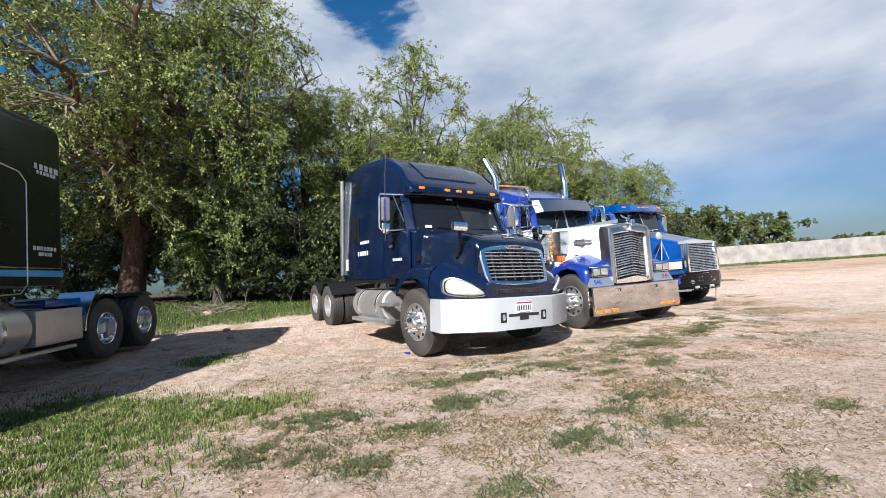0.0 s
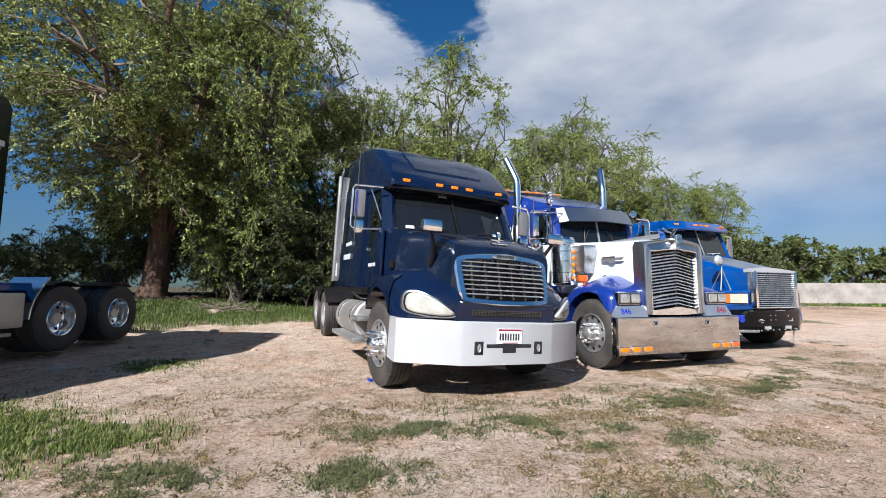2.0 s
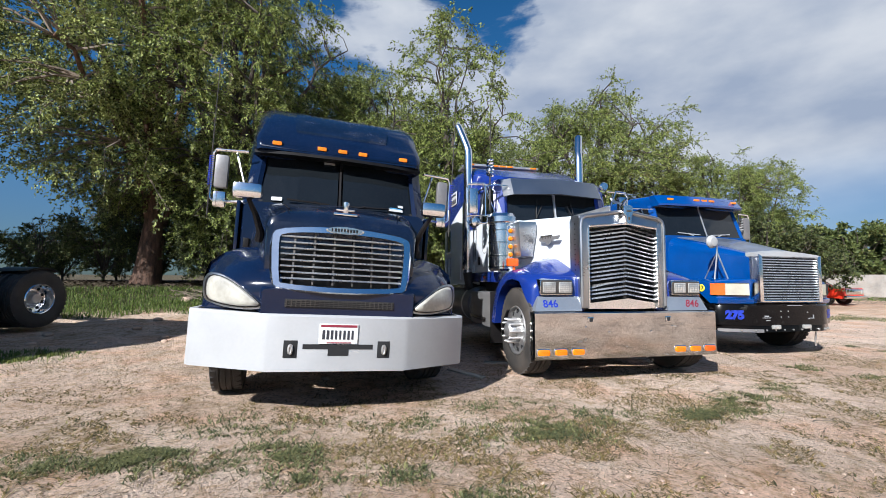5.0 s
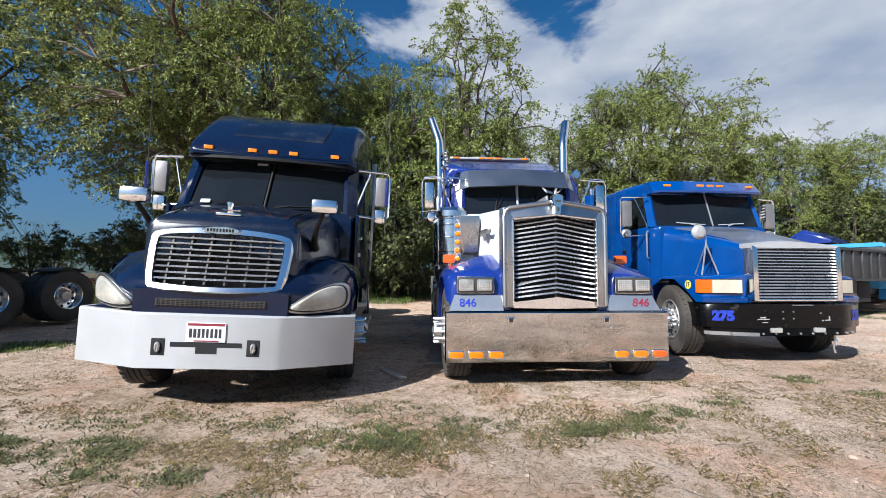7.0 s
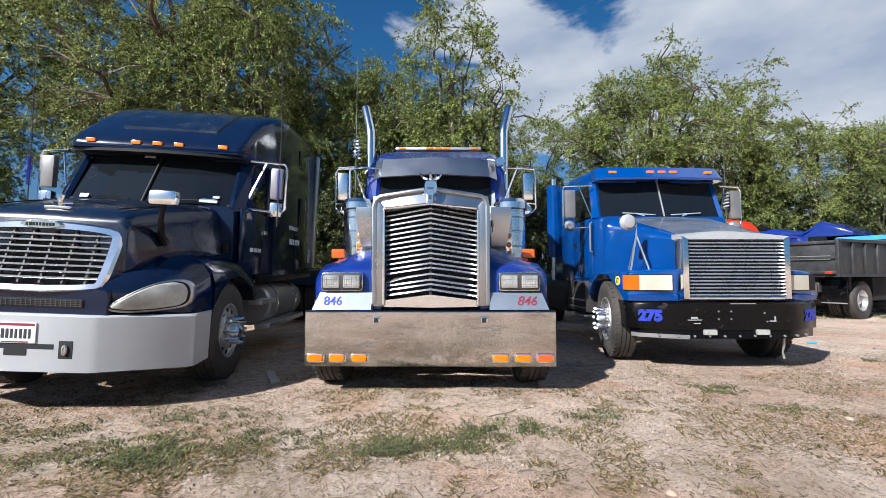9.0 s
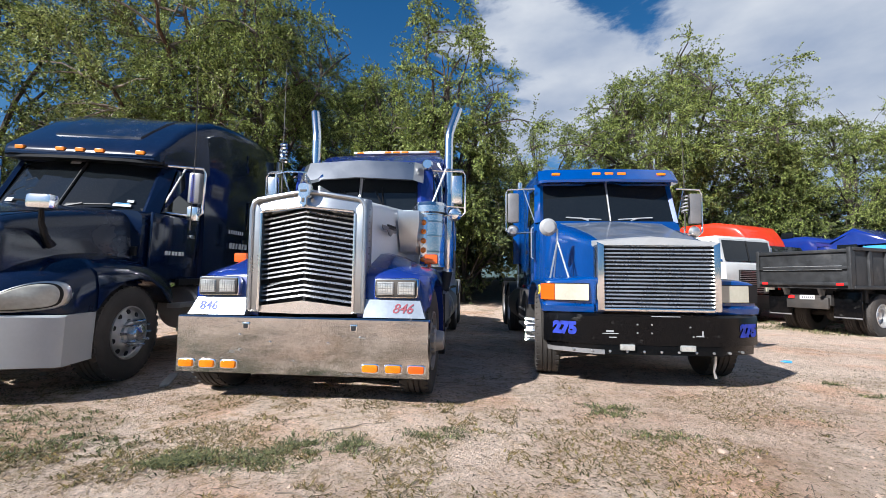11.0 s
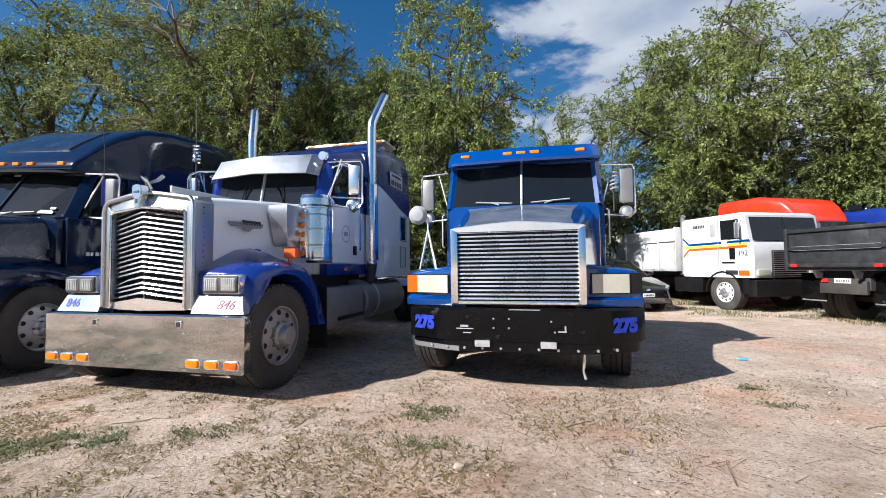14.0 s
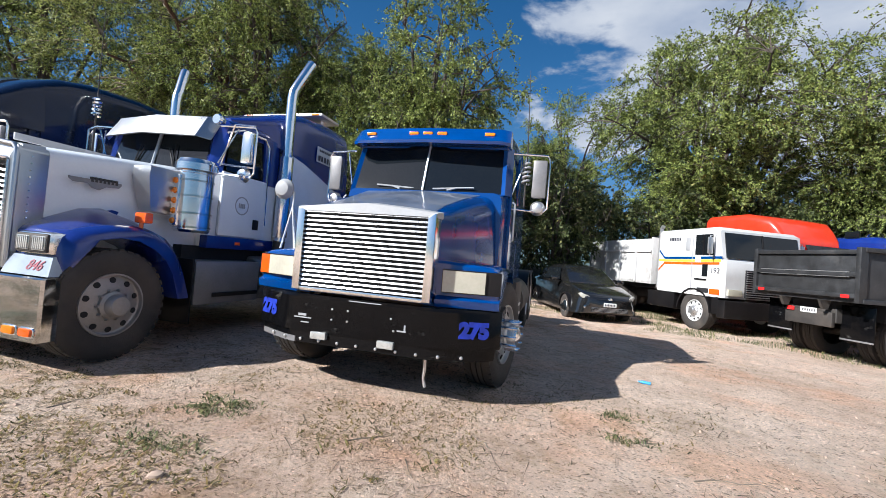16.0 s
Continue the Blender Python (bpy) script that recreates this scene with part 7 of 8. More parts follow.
# ---- aero sleeper tractors at the back ----
def back_truck(fwd, lat, paint, label, roof_paint=None, h=3.45, stack=True, front=1.0):
    """fwd, lat: metres ahead of and beyond the cab-over's near front wheel."""
    x, y = 6.72 + 0.8 * fwd + 0.6 * lat, 21.45 - 0.6 * fwd + 0.8 * lat
    t = thing("semi_truck", pose(x, y, ground_z(x, y), 0, 0, 53), label, "truck", "trucks at the back")
    part("sleeper", Build().loft([sec(0.4, 1.15, 1.1, h - 0.1, 0.2), sec(0.8, 1.2, 1.1, h, 0.22), sec(2.2, 1.2, 1.1, h + .02, 0.22), sec(2.3, 1.16, 1.1, h - .04, 0.2)]), paint, t)
    part("roof_fairing", Build().loft([sec(-1.5 * front, 0.9, 2.5, 2.62, 0.05), sec(-1.2 * front, 1.0, 2.48, 2.80, 0.1), sec(-0.6 * front, 1.06, 2.48, 3.10, 0.16), sec(0.0, 1.12, 2.48, h - 0.2, 0.2), sec(0.42, 1.16, 2.48, h - 0.09, 0.2)]), roof_paint or paint, t)
    part("cab", Build().loft([sec(-1.3, 1.0, 1.1, 1.95, 0.06), sec(-1.1, 1.1, 1.1, 1.98, 0.05), sec(0.45, 1.14, 1.1, 2.0, 0.05)]), paint, t)
    w = Build()
    pane(w, [(-0.95, -1.22, 1.96), (0.95, -1.22, 1.96), (0.9, -0.95, 2.5), (-0.9, -0.95, 2.5)])
    part("windshield", w, "glass", t)
    part("hood", Build().loft([sec(-3.0, 0.6, 0.9, 1.6, 0.15), sec(-2.2, 0.75, 0.95, 1.82, 0.16), sec(-1.25, 0.98, 1.0, 1.95, 0.16)]), paint, t)
    part("grille", Build().box(-0.5, 0.5, -3.05, -2.98, 0.95, 1.5, .03), "chrome", t)
    part("bumper", Build().box(-1.2, 1.2, -3.2, -2.9, 0.4, 0.82, .04), "chrome", t)
    for s in (-1, 1):
        w = Build()
        pane(w, [(s * 1.13, -0.95, 1.98), (s * 1.14, -0.2, 1.98), (s * 1.12, -0.2, 2.5), (s * 1.08, -0.75, 2.5)])
        part("side_window", w, "glass", t)
        part("cab_side", Build().box(s * 1.08 - .03, s * 1.08 + .03, -0.2, 0.45, 1.9, 2.52, .01), paint, t)
        part("roof_vent", Build().box(s * 1.14 - .02, s * 1.14 + .02, 1.2, 1.6, 2.9, 3.1, .01), "glass", t)
        part("fender", Build().loft([[(s * 0.6, -1.95 + 0.66 * math.cos(a), 0.53 + 0.66 * math.sin(a)), (s * 1.2, -1.95 + 0.66 * math.cos(a), 0.53 + 0.66 * math.sin(a)), (s * 1.2, -1.95 + 0.6 * math.cos(a), 0.53 + 0.6 * math.sin(a)), (s * 0.6, -1.95 + .6 * math.cos(a), 0.53 + .6 * math.sin(a))] for a in (math.pi * k / 8 for k in range(9))]), paint, t)
        wheel(t, s * 1.02, -1.95, 0.53)
        if stack:
            part("exhaust_pipe", Build().tube([(s * 1.05, 2.55, 0.9), (s * 1.05, 2.55, 3.1), (s * 1.05, 2.5, 3.25), (s * 1.05, 2.36, 3.36)], 0.07, 12), "chrome", t)
    frame_rails(t, -2.8, 5.6)
    rear_axles(t, (3.9, 5.2), (0.53, 0.53), 0.96)
    return t


back_truck(-0.75, 4.15, "red", "bright red aerodynamic sleeper tractor", h=3.5, stack=False, front=0.3)
back_truck(0.4, 7.6, "kwblue", "dark blue sleeper tractor with a high roof", h=2.92)
back_truck(-0.3, 10.6, "blue", "blue sleeper tractor at the end of the row", h=2.7)


# ---- small black car ----
def black_car():
    a = 48.0
    x, y = 5.25, 19.55
    t = thing("car", pose(x, y, -0.06, 0, 0, a), "dusty black compact hatchback car", "car")

    def ring(yy, w, z0, z1, wt, r=0.08):
        return sec(yy, w, z0, z1, r, wt)

    part("body", Build().loft([ring(0.0, 0.60, 0.28, 0.60, 0.52), ring(0.06, 0.74, 0.22, 0.68, 0.62), ring(0.25, 0.86, 0.20, 0.77, 0.74), ring(0.7, 0.90, 0.20, 0.90, 0.78, .12), ring(1.15, 0.91, 0.20, 0.98, 0.80, .12),
                              ring(2.4, 0.91, 0.20, 0.99, 0.82, .1), ring(3.6, 0.90, 0.22, 1.0, 0.80, .1), ring(4.15, 0.86, 0.28, 0.98, 0.74, .1), ring(4.33, 0.78, 0.34, 0.88, 0.66, .1)]), "car_black", t, sharp=50)
    part("cabin", Build().loft([ring(1.05, 0.74, 0.92, 0.97, 0.70, .03), ring(1.35, 0.76, 0.92, 1.17, 0.68, .08), ring(1.75, 0.78, 0.92, 1.40, 0.60, .10), ring(2.2, 0.78, 0.92, 1.475, 0.58, .12), ring(2.9, 0.77, 0.92, 1.46, 0.57, .12),
                               ring(3.6, 0.74, 0.92, 1.34, 0.55, .12), ring(4.15, 0.68, 0.92, 1.05, 0.55, .1)]), "car_black", t, sharp=50)
    ws = Build()
    pane(ws, [(-0.66, 1.12, 0.99), (0.66, 1.12, 0.99), (0.53, 1.78, 1.42), (-0.53, 1.78, 1.42)], 0.012)
    part("windshield", ws, "glass", t)
    part("grille", Build().box(-0.5, 0.5, -0.015, 0.05, 0.27, 0.40, .02), "interior", t)
    part("upper_grille", Build().box(-0.36, 0.36, 0.0, 0.05, 0.56, 0.61, .012), "interior", t)
    for k in range(4):
        part("grille_bar", Build().box(-0.48, 0.48, -0.02, 0.0, 0.285 + 0.03 * k, 0.292 + 0.03 * k), "alu", t)
    part("badge", Build().loft([[(0.07 * f * math.cos(q), -0.01 + d, 0.62 + 0.03 * f * math.sin(q)) for q in (2 * math.pi * k / 16 for k in range(16))] for f, d in ((1, .03), (1, -.004), (.8, -.01))]), "chrome", t)
    plate = part("number_plate", Build().box(-0.17, 0.17, -0.035, -0.02, 0.42, 0.52, .003), "plate", t)
    part("plate_bar", bars(Build(), -0.14, 0.14, 0.47, 0.05, -0.036, 7, np.random.default_rng(3)), "decal_dark", plate)
    for s in (-1, 1):
        o = [(s * 0.42, 0.575), (s * 0.56, 0.565), (s * 0.70, 0.61), (s * 0.78, 0.71), (s * 0.71, 0.735), (s * 0.54, 0.67)]
        part("headlight", dome(o, 0.01, 0.02, 0.2, lambda xx: 0.04 + 0.75 * max(0, abs(xx) - 0.42) ** 1.5), "lamp_clear", t, "clear swept-back headlight")
        part("fog_light", Build().lathe([(0.0, -0.02), (0.045, -0.01), (0.055, 0.03)], 14, "y", (s * 0.63, 0.045, 0.38)), "chrome", t)
        w = Build()
        pane(w, [(s * 0.785, 1.55, 1.0), (s * 0.79, 3.5, 1.02), (s * 0.60, 3.3, 1.32), (s * 0.615, 1.95, 1.36)], 0.012)
        part("side_window", w, "glass", t)
        part("door_mirror", Build().box(s * 0.98 - .1, s * 0.98 + .1, 1.38, 1.5, 0.98, 1.1, .03), "car_black", t)
        for yy in (0.82, 3.45):
            wheel(t, s * 0.80, yy, 0.315, "drive", 0.6, "alu")
            part("wheel_arch", Build().loft([[(s * 0.70, yy + 0.34 * math.cos(q), 0.315 + 0.34 * math.sin(q)), (s * 0.915, yy + 0.34 * math.cos(q), 0.315 + 0.34 * math.sin(q)), (s * 0.915, yy + 0.37 * math.cos(q), 0.315 + 0.37 * math.sin(q)), (s * 0.70, yy + .37 * math.cos(q), 0.315 + .37 * math.sin(q))] for q in (math.pi * k / 8 for k in range(9))]), "plastic", t)
    return t


black_car()


# ---- far vehicles, wall and hedge ----
def pickup(x, y, a, paint, label):
    t = thing("pickup_truck", pose(x, y, ground_z(x, y), 0, 0, a), label, "truck")
    part("body", Build().loft([sec(0.0, 0.92, 0.45, 0.95, 0.05), sec(0.1, 0.97, 0.4, 1.0, 0.06), sec(5.0, 0.97, 0.4, 1.05, 0.06)]), paint, t)
    part("cab", Build().loft([sec(1.4, 0.9, 1.0, 1.06, 0.02), sec(1.9, 0.85, 1.0, 1.62, 0.1, 0.75), sec(3.0, 0.85, 1.0, 1.68, 0.1, 0.75), sec(3.2, 0.85, 1.0, 1.4, 0.1, .78)]), paint, t)
    w = Build()
    pane(w, [(-0.78, 1.42, 1.07), (0.78, 1.42, 1.07), (0.68, 1.86, 1.58), (-0.68, 1.86, 1.58)])
    part("windshield", w, "glass", t)
    part("grille", Build().box(-0.85, 0.85, -0.03, 0.02, 0.62, 0.92, .02), "chrome", t)
    part("bumper", Build().box(-0.97, 0.97, -0.12, 0.02, 0.4, 0.56, .03), "chrome", t)
    for s in (-1, 1):
        part("headlight", Build().box(s * 0.75 - .1, s * 0.75 + .1, -0.045, 0.0, 0.68, 0.86, .01), "lamp", t)
        w = Build()
        pane(w, [(s * 0.88, 1.75, 1.07), (s * 0.88, 3.0, 1.07), (s * 0.80, 2.95, 1.55), (s * 0.80, 2.0, 1.55)])
        part("side_window", w, "glass", t)
        for yy in (0.9, 4.1):
            wheel(t, s * 0.86, yy, 0.38, "drive", 0.72, "alu")
    return t


pickup(19.6, 31.6, 35, "red", "red and white pickup parked before the wall")
pickup(15.6, 29.4, 40, "white", "white pickup parked at the far side")

M["plaster"] = material("whitewashed_masonry", (0.24, 0.225, 0.205), 0.9, vary=0.4, scale=1.2, fine=12, bump=0.4, bump_scale=8, dust=DUST, dust_amount=0.3)
wall_b = Build()
wall_pts = [(21.0, 49.0), (30.0, 46.5), (40.0, 44.0), (55.0, 42.0), (80.0, 40.0)]
for (ax, ay), (bx, by) in zip(wall_pts, wall_pts[1:]):
    d = Vector((bx - ax, by - ay, 0)).normalized()
    nrm = Vector((-d.y, d.x, 0)) * 0.1
    n = max(2, int(math.hypot(bx - ax, by - ay) / 1.5))
    rings = []
    for k in range(n + 1):
        p = Vector((ax + (bx - ax) * k / n, ay + (by - ay) * k / n, 0))
        top = 1.95 + 0.04 * noise.noise((p.x, p.y, 0))
        rings.append([(p - nrm) + Vector((0, 0, -0.2)), (p - nrm) + Vector((0, 0, top)), (p + nrm) + Vector((0, 0, top)), (p + nrm) + Vector((0, 0, -0.2))])
    wall_b.loft(rings)
tagged(new("wall_far", wall_b.mesh("wall_far", M["plaster"])), "long whitewashed masonry wall at the yard's far side", "wall", kind="structure")
far_tree = build_tree(77, 6.5, 4.2, 0.2, 0.8, 110, 0.26, M["leaf_far"], 0.02, 24, twigs_each=10, twig_every=9, reach=(0.4, 0.7), gaps=-0.2)
for i in range(15):
    f = i / 14
    x, y = 28 + 42 * f + 2 * math.sin(i * 2.3), 66 - 2 * f + 4 * math.sin(i * 1.7)
    plant(far_tree, x, y, 61 * i, (1.5 - 0.9 * f if f < 0.5 else 0.42) + 0.12 * math.sin(i * 3.1), "far rounded green tree behind the wall", "far_tree")
for i in range(5):
    x, y = 46.0 + 1.5 * i, 64.0 - 0.2 * i
    tk = thing("water_tank", pose(x, y, 0.5, 0, 0, 0), "small white tank far behind the wall", "tank", "white tanks")
    part("shell", Build().lathe([(0.0, 0.0), (0.5, 0.02), (0.52, 0.1), (0.52, 2.4), (0.42, 2.6), (0.2, 2.7), (0.0, 2.72)], 16, "z"), "white", tk)


# ---- grass, straw, stones ----
def blade_mesh(name, roots, height, width, mat, rng, lie=0.0):
    """Narrow bent blades; lie: 0 upright, 1 flat on the ground."""
    n = len(roots)
    roots = np.array(roots)
    ang = rng.uniform(0, 2 * math.pi, n)
    h = height * rng.uniform(0.45, 1.25, (n, 1))
    out = np.stack((np.cos(ang), np.sin(ang), np.zeros(n)), 1)
    side = np.stack((-np.sin(ang), np.cos(ang), np.zeros(n)), 1)
    up = np.array((0, 0, 1.0))
    lean = rng.uniform(0.15, 0.8, (n, 1)) if lie == 0 else np.full((n, 1), 1.0)
    upf = 1.0 - lie
    w = width * rng.uniform(0.6, 1.3, (n, 1))
    mid = roots + out * h * lean * 0.35 + up * h * (0.6 * upf + 0.02 * lie)
    tip = roots + out * h * lean + up * h * (0.95 * upf) * (1 - 0.35 * lean) + up * 0.01 * lie
    co = np.empty((n, 5, 3))
    co[:, 0], co[:, 1] = roots - side * w, roots + side * w
    co[:, 2], co[:, 3] = mid + side * w * 0.8, mid - side * w * 0.8
    co[:, 4] = tip
    idx = np.arange(n)[:, None] * 5
    tri = np.concatenate((idx + np.array((0, 1, 2)), idx + np.array((0, 2, 3)), idx + np.array((3, 2, 4))), axis=1).reshape(-1, 3)
    me = bpy.data.meshes.new(name)
    me.from_pydata(co.reshape(-1, 3).tolist(), [], tri.tolist())
    me.materials.append(mat)
    return me


M["grass"] = leaf_material("yard_grass", (0.035, 0.065, 0.014), (0.19, 0.25, 0.07))
M["bank_grass"] = leaf_material("fresh_grass", (0.025, 0.05, 0.010), (0.12, 0.19, 0.04))
M["weed"] = leaf_material("grey_green_weed", (0.03, 0.045, 0.018), (0.17, 0.19, 0.085))
M["mat"] = leaf_material("flat_weeds", (0.045, 0.046, 0.020), (0.24, 0.19, 0.075))
M["straw"] = material("dry_straw", (0.20, 0.145, 0.085), 0.9, vary=0.4, island=0.6)
M["chaff"] = material("dark_chaff", (0.12, 0.088, 0.06), 0.95, vary=0.5, island=0.6)
M["dead"] = material("dead_leaves", (0.07, 0.05, 0.033), 0.95, vary=0.5, island=0.7)
M["stone"] = material("pale_gravel", (0.26, 0.19, 0.145), 0.9, vary=0.4, island=0.8)


def height_at(x, y):
    near = smooth01(40, 15, math.hypot(x - 3, y - 8))
    return ground_z(x, y) + near * (0.035 * noise.noise((x * 0.5, y * 0.5, 3)) + 0.018 * noise.noise((x * 1.9, y * 1.9, 7)) + 0.008 * noise.noise((x * 5, y * 5, 1))) - 0.004


def scatter_patch(rng, cx, cy, rx, ry, n, turn=0.0):
    """Points in a ragged patch, denser inside."""
    pts = []
    c, s = math.cos(radians(turn)), math.sin(radians(turn))
    while len(pts) < n:
        u, v = rng.normal(0, 0.48, 2)
        if abs(u) > 1.2 or abs(v) > 1.2:
            continue
        x, y = cx + c * u * rx - s * v * ry, cy + s * u * rx + c * v * ry
        if noise.noise((x * 3.1, y * 3.1, 5)) + 0.9 * noise.noise((x * 8.5, y * 8.5, 6)) < 0.0:
            if rng.uniform() < 0.88:
                continue
        pts.append((x, y, height_at(x, y)))
    return pts


def lay_litter():
    rng = np.random.default_rng(12)
    grass = []
    for cx, cy, rx, ry, n in ((-3.9, 3.4, 1.7, 1.2, 20000), (-3.5, 4.5, 1.4, 0.7, 7000), (-2.3, 4.5, 0.7, 0.45, 2600), (-4.6, 4.6, 1.2, 1.0, 7000), (-4.2, 7.3, 0.55, 0.5, 1500)):
        grass += scatter_patch(rng, cx, cy, rx, ry, n)
    tagged(new("grass", blade_mesh("grass", grass, 0.062, 0.0046, M["grass"], rng)), "low green grass in ragged patches on the earth", "grass", kind="stuff")
    bank = []
    while len(bank) < 26000:
        x, y = rng.uniform(-18, -2.2), rng.uniform(9.5, 19.0)
        s = -0.75 * x + 0.66 * y
        if s < 12.2 + 0.8 * noise.noise((x * 0.7, y * 0.7, 2)) or s > 17.6:
            continue
        bank.append((x, y, height_at(x, y)))
    tagged(new("grass", blade_mesh("grass", bank, 0.15, 0.007, M["bank_grass"], rng)), "fresh green grass strip below the trees", "grass", kind="stuff")
    floor_litter = []
    while len(floor_litter) < 16000:
        x, y = rng.uniform(-18, 0), rng.uniform(11, 24)
        if -0.75 * x + 0.66 * y > 16.2 + 1.2 * noise.noise((x * 0.5, y * 0.5, 8)):
            floor_litter.append((x, y, height_at(x, y) + 0.01))
    tagged(new("dead_leaves", blade_mesh("dead_leaves", floor_litter, 0.22, 0.035, M["dead"], rng, 0.85)), "dark dead leaves and twigs under the elms", "leaf litter", kind="stuff")
    back = []
    while len(back) < 14000:
        x, y = rng.uniform(2.0, 14), rng.uniform(19.5, 25.5)
        if noise.noise((x * 0.8, y * 0.8, 9)) > -0.05:
            back.append((x, y, height_at(x, y)))
    tagged(new("dry_grass", blade_mesh("dry_grass", back, 0.085, 0.0055, M["weed"], rng)), "thin dry grass round the far trucks", "grass", kind="stuff")
    low = []
    for cx, cy, rx, ry, n in ((-1.4, 3.9, 0.55, 0.25, 1800), (-1.5, 3.2, 0.5, 0.3, 1500), (0.0, 4.17, 0.42, 0.26, 2400), (-0.8, 2.9, 0.35, 0.2, 900), (0.3, 5.1, 0.42, 0.22, 1300), (2.65, 6.25, 0.35, 0.2, 700),
                              (-0.5, 3.5, 0.3, 0.2, 800), (0.9, 3.1, 0.35, 0.2, 900), (1.5, 3.9, 0.3, 0.2, 800), (-0.3, 4.9, 0.3, 0.18, 600)):
        low += scatter_patch(rng, cx, cy, rx, ry, n)
    tagged(new("low_grass", blade_mesh("low_grass", low, 0.05, 0.0045, M["weed"], rng, 0.25)), "small dark green clumps of low grass", "grass", kind="stuff")
    weed = []
    for cx, cy, r in ((0.92, 5.43, 0.32), (1.7, 4.87, 0.17), (1.94, 5.34, 0.22), (1.39, 5.12, 0.21), (2.41, 5.12, 0.3), (2.8, 6.36, 0.55), (1.19, 3.54, 0.3), (1.55, 3.33, 0.26), (2.46, 4.41, 0.5),
                      (0.71, 2.99, 0.25), (0.21, 2.47, 0.3), (1.1, 5.37, 0.36), (1.71, 2.29, 0.2), (3.0, 3.43, 0.22), (-1.3, 3.82, 0.42), (2.58, 6.28, 0.6), (5.11, 8.36, 0.2), (3.99, 7.05, 0.3), (6.08, 9.84, 0.25),
                      (6.17, 9.64, 0.2), (2.6, 6.26, 0.4), (2.38, 6.9, 0.5), (1.6, 6.25, 0.4), (4.04, 7.15, 0.32), (4.45, 7.45, 0.3), (5.2, 8.45, 0.3), (6.58, 9.32, 0.3), (6.16, 9.85, 0.3), (8.15, 12.29, 0.2), (8.38, 11.88, 0.2), (0.3, 5.13, 0.3), (0.5, 5.9, 0.6), (3.2, 6.9, 0.45), (4.6, 7.8, 0.35)):
        weed += scatter_patch(rng, cx, cy, r * 1.1, r * 0.65, int((3800 if r < 0.4 else 1500) * (0.35 if cx > 4.8 else 1.0) * r ** 1.6) + 30, 25)
    tagged(new("weeds", blade_mesh("weeds", weed, 0.05, 0.005, M["weed"], rng, 0.4)), "grey-green creeping weeds in small clumps", "weeds", kind="stuff")
    # flat growth wandering over the yard in front of the trucks
    mat = []
    while len(mat) < 42000:
        u = rng.normal(2.0, 3.9)
        x, y = u, 4.6 + max(0.0, u - 1.0) * 0.8 + rng.normal(0, 1.6)
        if y < 0.4 or x < -8 or x > 8.8 or y > 9.5 + 0.5 * x:
            continue
        if noise.noise((x * 0.75, y * 0.75, 51)) + 0.8 * noise.noise((x * 2.2, y * 2.2, 52)) + 0.5 * noise.noise((x * 7, y * 7, 53)) > 0.12:
            mat.append((x, y, height_at(x, y)))
    tagged(new("ground_weeds", blade_mesh("ground_weeds", mat, 0.048, 0.0055, M["mat"], rng, 0.65)), "flat dry green and yellow growth spread on the earth", "weeds", kind="stuff")
    straw, chaff = [], []
    while len(straw) < 16000:
        x, y = rng.normal(1.5, 4.2), rng.normal(6.0, 3.2)
        if -10 < x < 13 and 0 < y < 16 and noise.noise((x * 0.9, y * 0.9, 21)) + 0.5 * noise.noise((x * 2.7, y * 2.7, 4)) > -0.08:
            straw.append((x, y, height_at(x, y) + 0.007))
    while len(chaff) < 16000:
        x, y = rng.uniform(-8, 13), rng.uniform(0.5, 19)
        if noise.noise((x * 0.8, y * 0.8, 33)) + 0.6 * noise.noise((x * 3.1, y * 3.1, 14)) > 0.0:
            chaff.append((x, y, height_at(x, y) + 0.007))
    tagged(new("straw", blade_mesh("straw", straw, 0.11, 0.0027, M["straw"], rng, 1.0)), "scattered dry straw lying on the earth", "straw", kind="stuff")
    tagged(new("leaf_litter", blade_mesh("leaf_litter", chaff, 0.06, 0.0055, M["chaff"], rng, 1.0)), "dark twigs and chaff strewn on the earth", "litter", kind="stuff")
    twig = []
    while len(twig) < 1500:
        x, y = rng.uniform(-6, 13), rng.uniform(0.8, 17)
        if noise.noise((x * 0.6, y * 0.6, 61)) > -0.1:
            twig.append((x, y, height_at(x, y) + 0.008))
    tagged(new("dry_twigs", blade_mesh("dry_twigs", twig, 0.26, 0.0032, M["chaff"], rng, 1.0)), "thin dark dry twigs strewn on the earth", "twigs", kind="stuff")
    n = 14000
    vs, fs = [], []
    for q in range(n):
        x, y = rng.uniform(-8, 13), rng.uniform(0.6, 17)
        z = height_at(x, y)
        r = 0.004 + 0.013 * rng.uniform() ** 4 if q < 9000 else 0.006 + 0.016 * rng.uniform() ** 2
        if q >= 9000 and noise.noise((x * 0.7, y * 0.7, 71)) + 0.5 * noise.noise((x * 3, y * 3, 72)) < 0:
            r *= 0.4
        k = len(vs)
        a = rng.uniform(0, 6.28)
        for j in range(4):
            q = a + j * math.pi / 2
            vs.append((x + r * math.cos(q) * rng.uniform(.7, 1.3), y + r * math.sin(q) * rng.uniform(.7, 1.3), z + 0.2 * r))
        vs.append((x, y, z + r * rng.uniform(0.7, 1.1)))
        vs.append((x, y, z - r * 0.3))
        for j in range(4):
            fs.append((k + j, k + (j + 1) % 4, k + 4))
            fs.append((k + (j + 1) % 4, k + j, k + 5))
    me = bpy.data.meshes.new("gravel")
    me.from_pydata(vs, [], fs)
    me.materials.append(M["stone"])
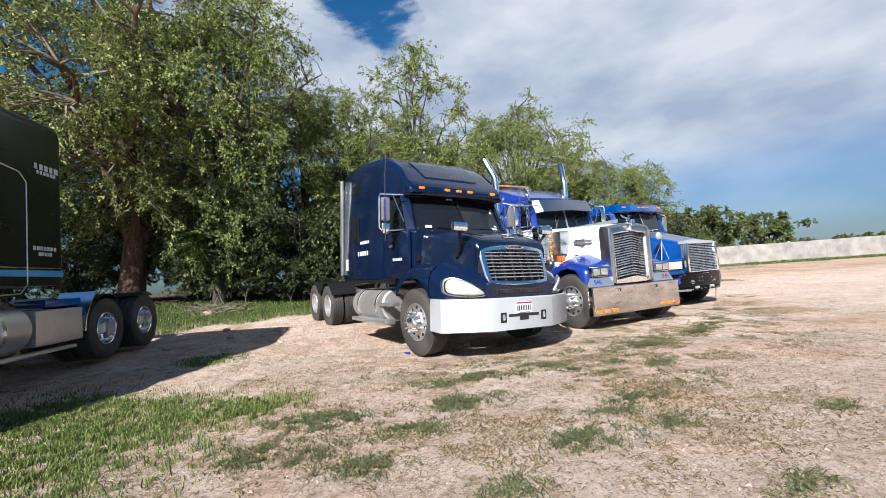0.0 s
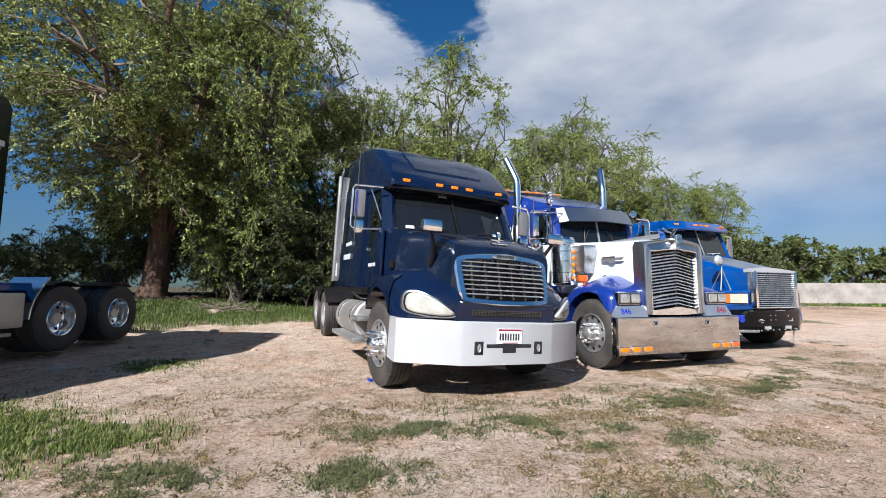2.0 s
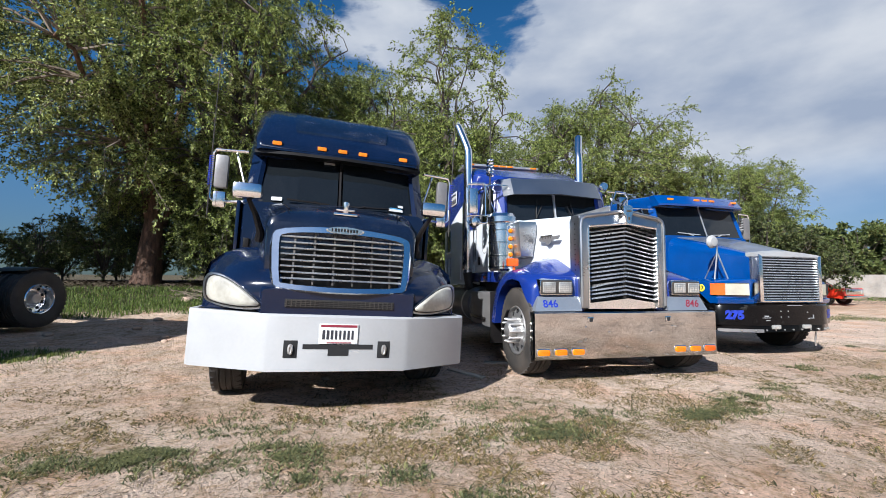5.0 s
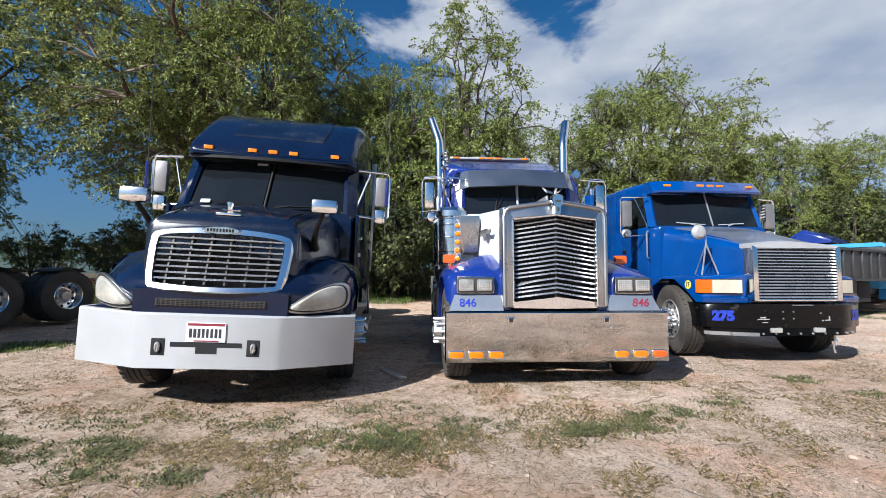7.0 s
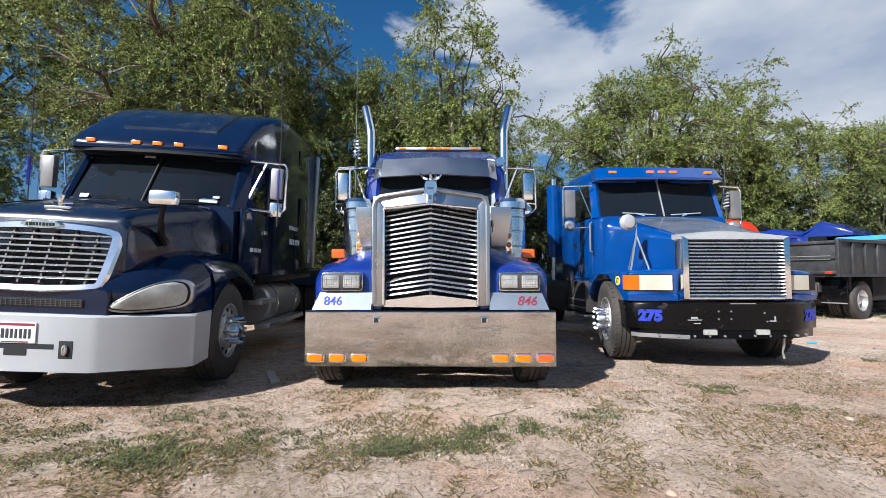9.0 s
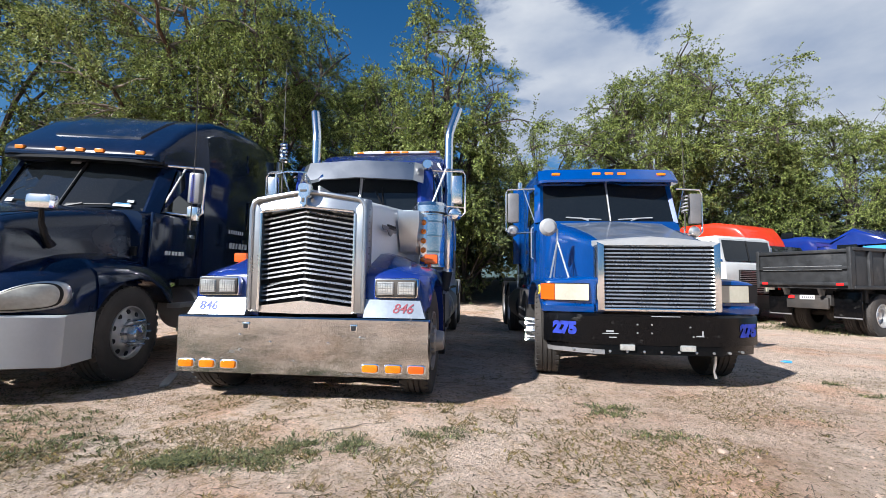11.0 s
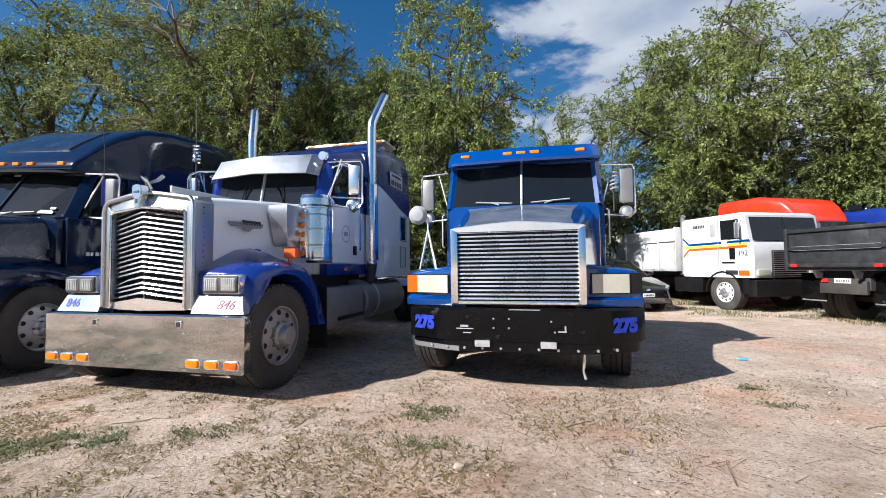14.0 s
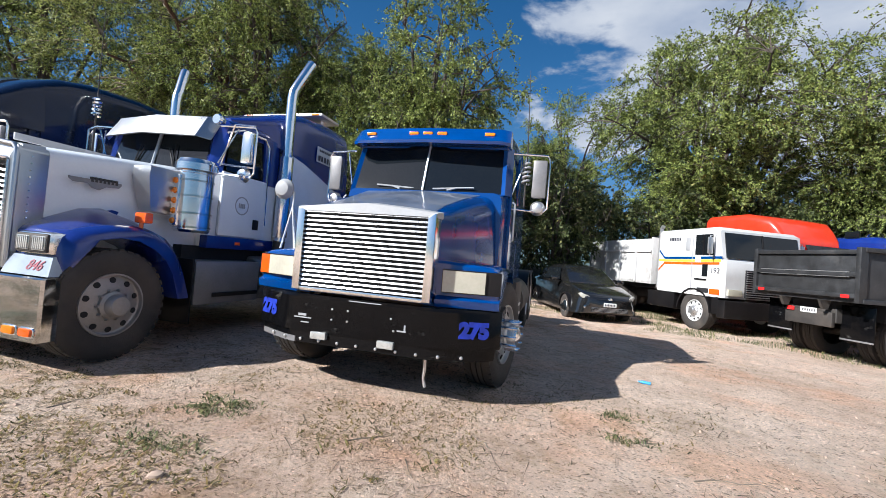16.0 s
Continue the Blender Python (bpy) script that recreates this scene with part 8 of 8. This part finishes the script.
    tagged(new("gravel", me), "small pale stones scattered on the earth", "gravel", kind="stuff")


lay_litter()


def stick(x, y, length, turn, r=0.006, mat="twig"):
    rng = np.random.default_rng(int(abs(x * 100 + y * 10)))
    d = Vector((math.cos(radians(turn)), math.sin(radians(turn)), 0))
    pts = [Vector((x, y, 0)) + d * length * k / 5 + Vector((rng.normal(0, 0.015), rng.normal(0, 0.015), 0)) for k in range(6)]
    for p in pts:
        p.z = height_at(p.x, p.y) + r * 0.9
    ob = new("stick", Build().tube(pts, [r * (1 - 0.1 * k) for k in range(6)], 6).mesh("stick", M[mat]))
    return tagged(ob, "thin dry stick lying on the earth", "stick", "loose sticks")


for x, y, ln, a in ((2.1, 2.9, 0.5, -20), (4.9, 7.2, 0.3, 30), (7.2, 10.2, 0.35, 70), (5.6, 8.9, 0.3, 110), (3.6, 6.9, 0.45, 15), (8.9, 11.6, 0.5, 40), (4.4, 8.0, 0.5, 55), (7.9, 10.9, 0.3, 160)):
    stick(x, y, ln, a)


def bottle(x, y, turn, mat, label):
    t = Build().lathe([(0.0, 0.0), (0.032, 0.004), (0.035, 0.03), (0.030, 0.07), (0.036, 0.11), (0.033, 0.16), (0.014, 0.20), (0.014, 0.23), (0.0, 0.232)], 14, "y")
    ob = new("crushed_bottle", t.mesh("crushed_bottle", M[mat]))
    ob.matrix_world = Matrix.Translation((x, y, height_at(x, y) + 0.02)) @ Matrix.Rotation(radians(turn), 4, "Z") @ Matrix.Diagonal((0.7, 0.6, 0.55, 1))
    return tagged(ob, label, "bottle", "litter")


bottle(-0.78, 6.98, 40, "decal_blue", "crushed blue plastic bottle lying on the earth")
bottle(8.0, 13.8, 100, "cyan", "small light blue bottle lying on the earth")
M["board"] = material("weathered_board", (0.42, 0.36, 0.29), 0.85, vary=0.3, bump=0.4, bump_scale=30)
for x, y, a, ln in ((1.75, 8.15, -35, 0.6), (2.1, 8.9, 10, 0.45), (-5.3, 6.8, 30, 0.35)):
    bd = new("board", Build().box(-ln / 2, ln / 2, -0.045, 0.045, 0, 0.025, 0.004).mesh("board", M["board"]))
    bd.matrix_world = Matrix.Translation((x, y, height_at(x, y))) @ Matrix.Rotation(radians(a), 4, "Z")
    tagged(bd, "short weathered board lying in the shade", "board", "loose boards")
for x, y, r in ((-4.2, 10.4, 0.12), (-5.1, 7.9, 0.07), (-4.4, 8.3, 0.06), (-5.8, 8.6, 0.08), (-6.3, 7.4, 0.05), (-3.6, 8.9, 0.05), (-5.0, 9.6, 0.09), (-3.9, 9.2, 0.07), (-5.6, 10.6, 0.1), (-7.6, 13.4, 0.16), (0.2, 7.5, 0.05), (7.0, 9.2, 0.035), (5.7, 7.3, 0.03)):
    rk = Build()
    bmesh.ops.create_icosphere(rk.bm, subdivisions=2, radius=r)
    for v in rk.bm.verts:
        v.co *= 1 + 0.35 * noise.noise(v.co * (1.6 / r) * 0.5 + Vector((x, y, 0)))
        v.co.z *= 0.6
    ob = new("rock", rk.mesh("rock", M["stone"]))
    ob.matrix_world = Matrix.Translation((x, y, height_at(x, y) + r * 0.25))
    tagged(ob, "pale rough stone half sunk in the earth", "rock", "loose stones")


def brush_pile(x, y, size, n, label):
    rng = np.random.default_rng(31)
    b = Build()
    for _ in range(n):
        a, rr = rng.uniform(0, 6.28), size * math.sqrt(rng.uniform())
        p = Vector((rr * math.cos(a), 0.6 * rr * math.sin(a), rng.uniform(0, 0.28) * (1 - rr / size) * size))
        d = Vector((rng.normal(), rng.normal(), abs(rng.normal(0, 0.5))))
        d.z *= 0.3
        b.tube(bent(p, d, rng.uniform(0.3, 0.8), 3, rng, 0.2, 0.15), [0.014, 0.011, 0.008, 0.004], 4, caps=False)
    ob = new("brush_pile", b.mesh("brush_pile", M["twig"]))
    ob.matrix_world = Matrix.Translation((x, y, ground_z(x, y)))
    return tagged(ob, label, "brush pile", kind="stuff")


brush_pile(23.5, 35.0, 2.6, 160, "heap of cut dry branches before the wall")
brush_pile(-7.8, 14.2, 1.2, 150, "low heap of cut branches under the elm")
verge = []
vr = np.random.default_rng(44)
while len(verge) < 9000:
    x, y = vr.uniform(20, 75), vr.uniform(36, 45)
    if y > 43.5 - 0.1 * (x - 30) - 3.5 + 1.5 * noise.noise((x * 0.3, y * 0.3, 1)):
        verge.append((x, y, ground_z(x, y)))
tagged(new("verge_grass", blade_mesh("verge_grass", verge, 0.24, 0.05, M["bank_grass"], vr)), "dry green verge along the far wall", "grass", kind="stuff")
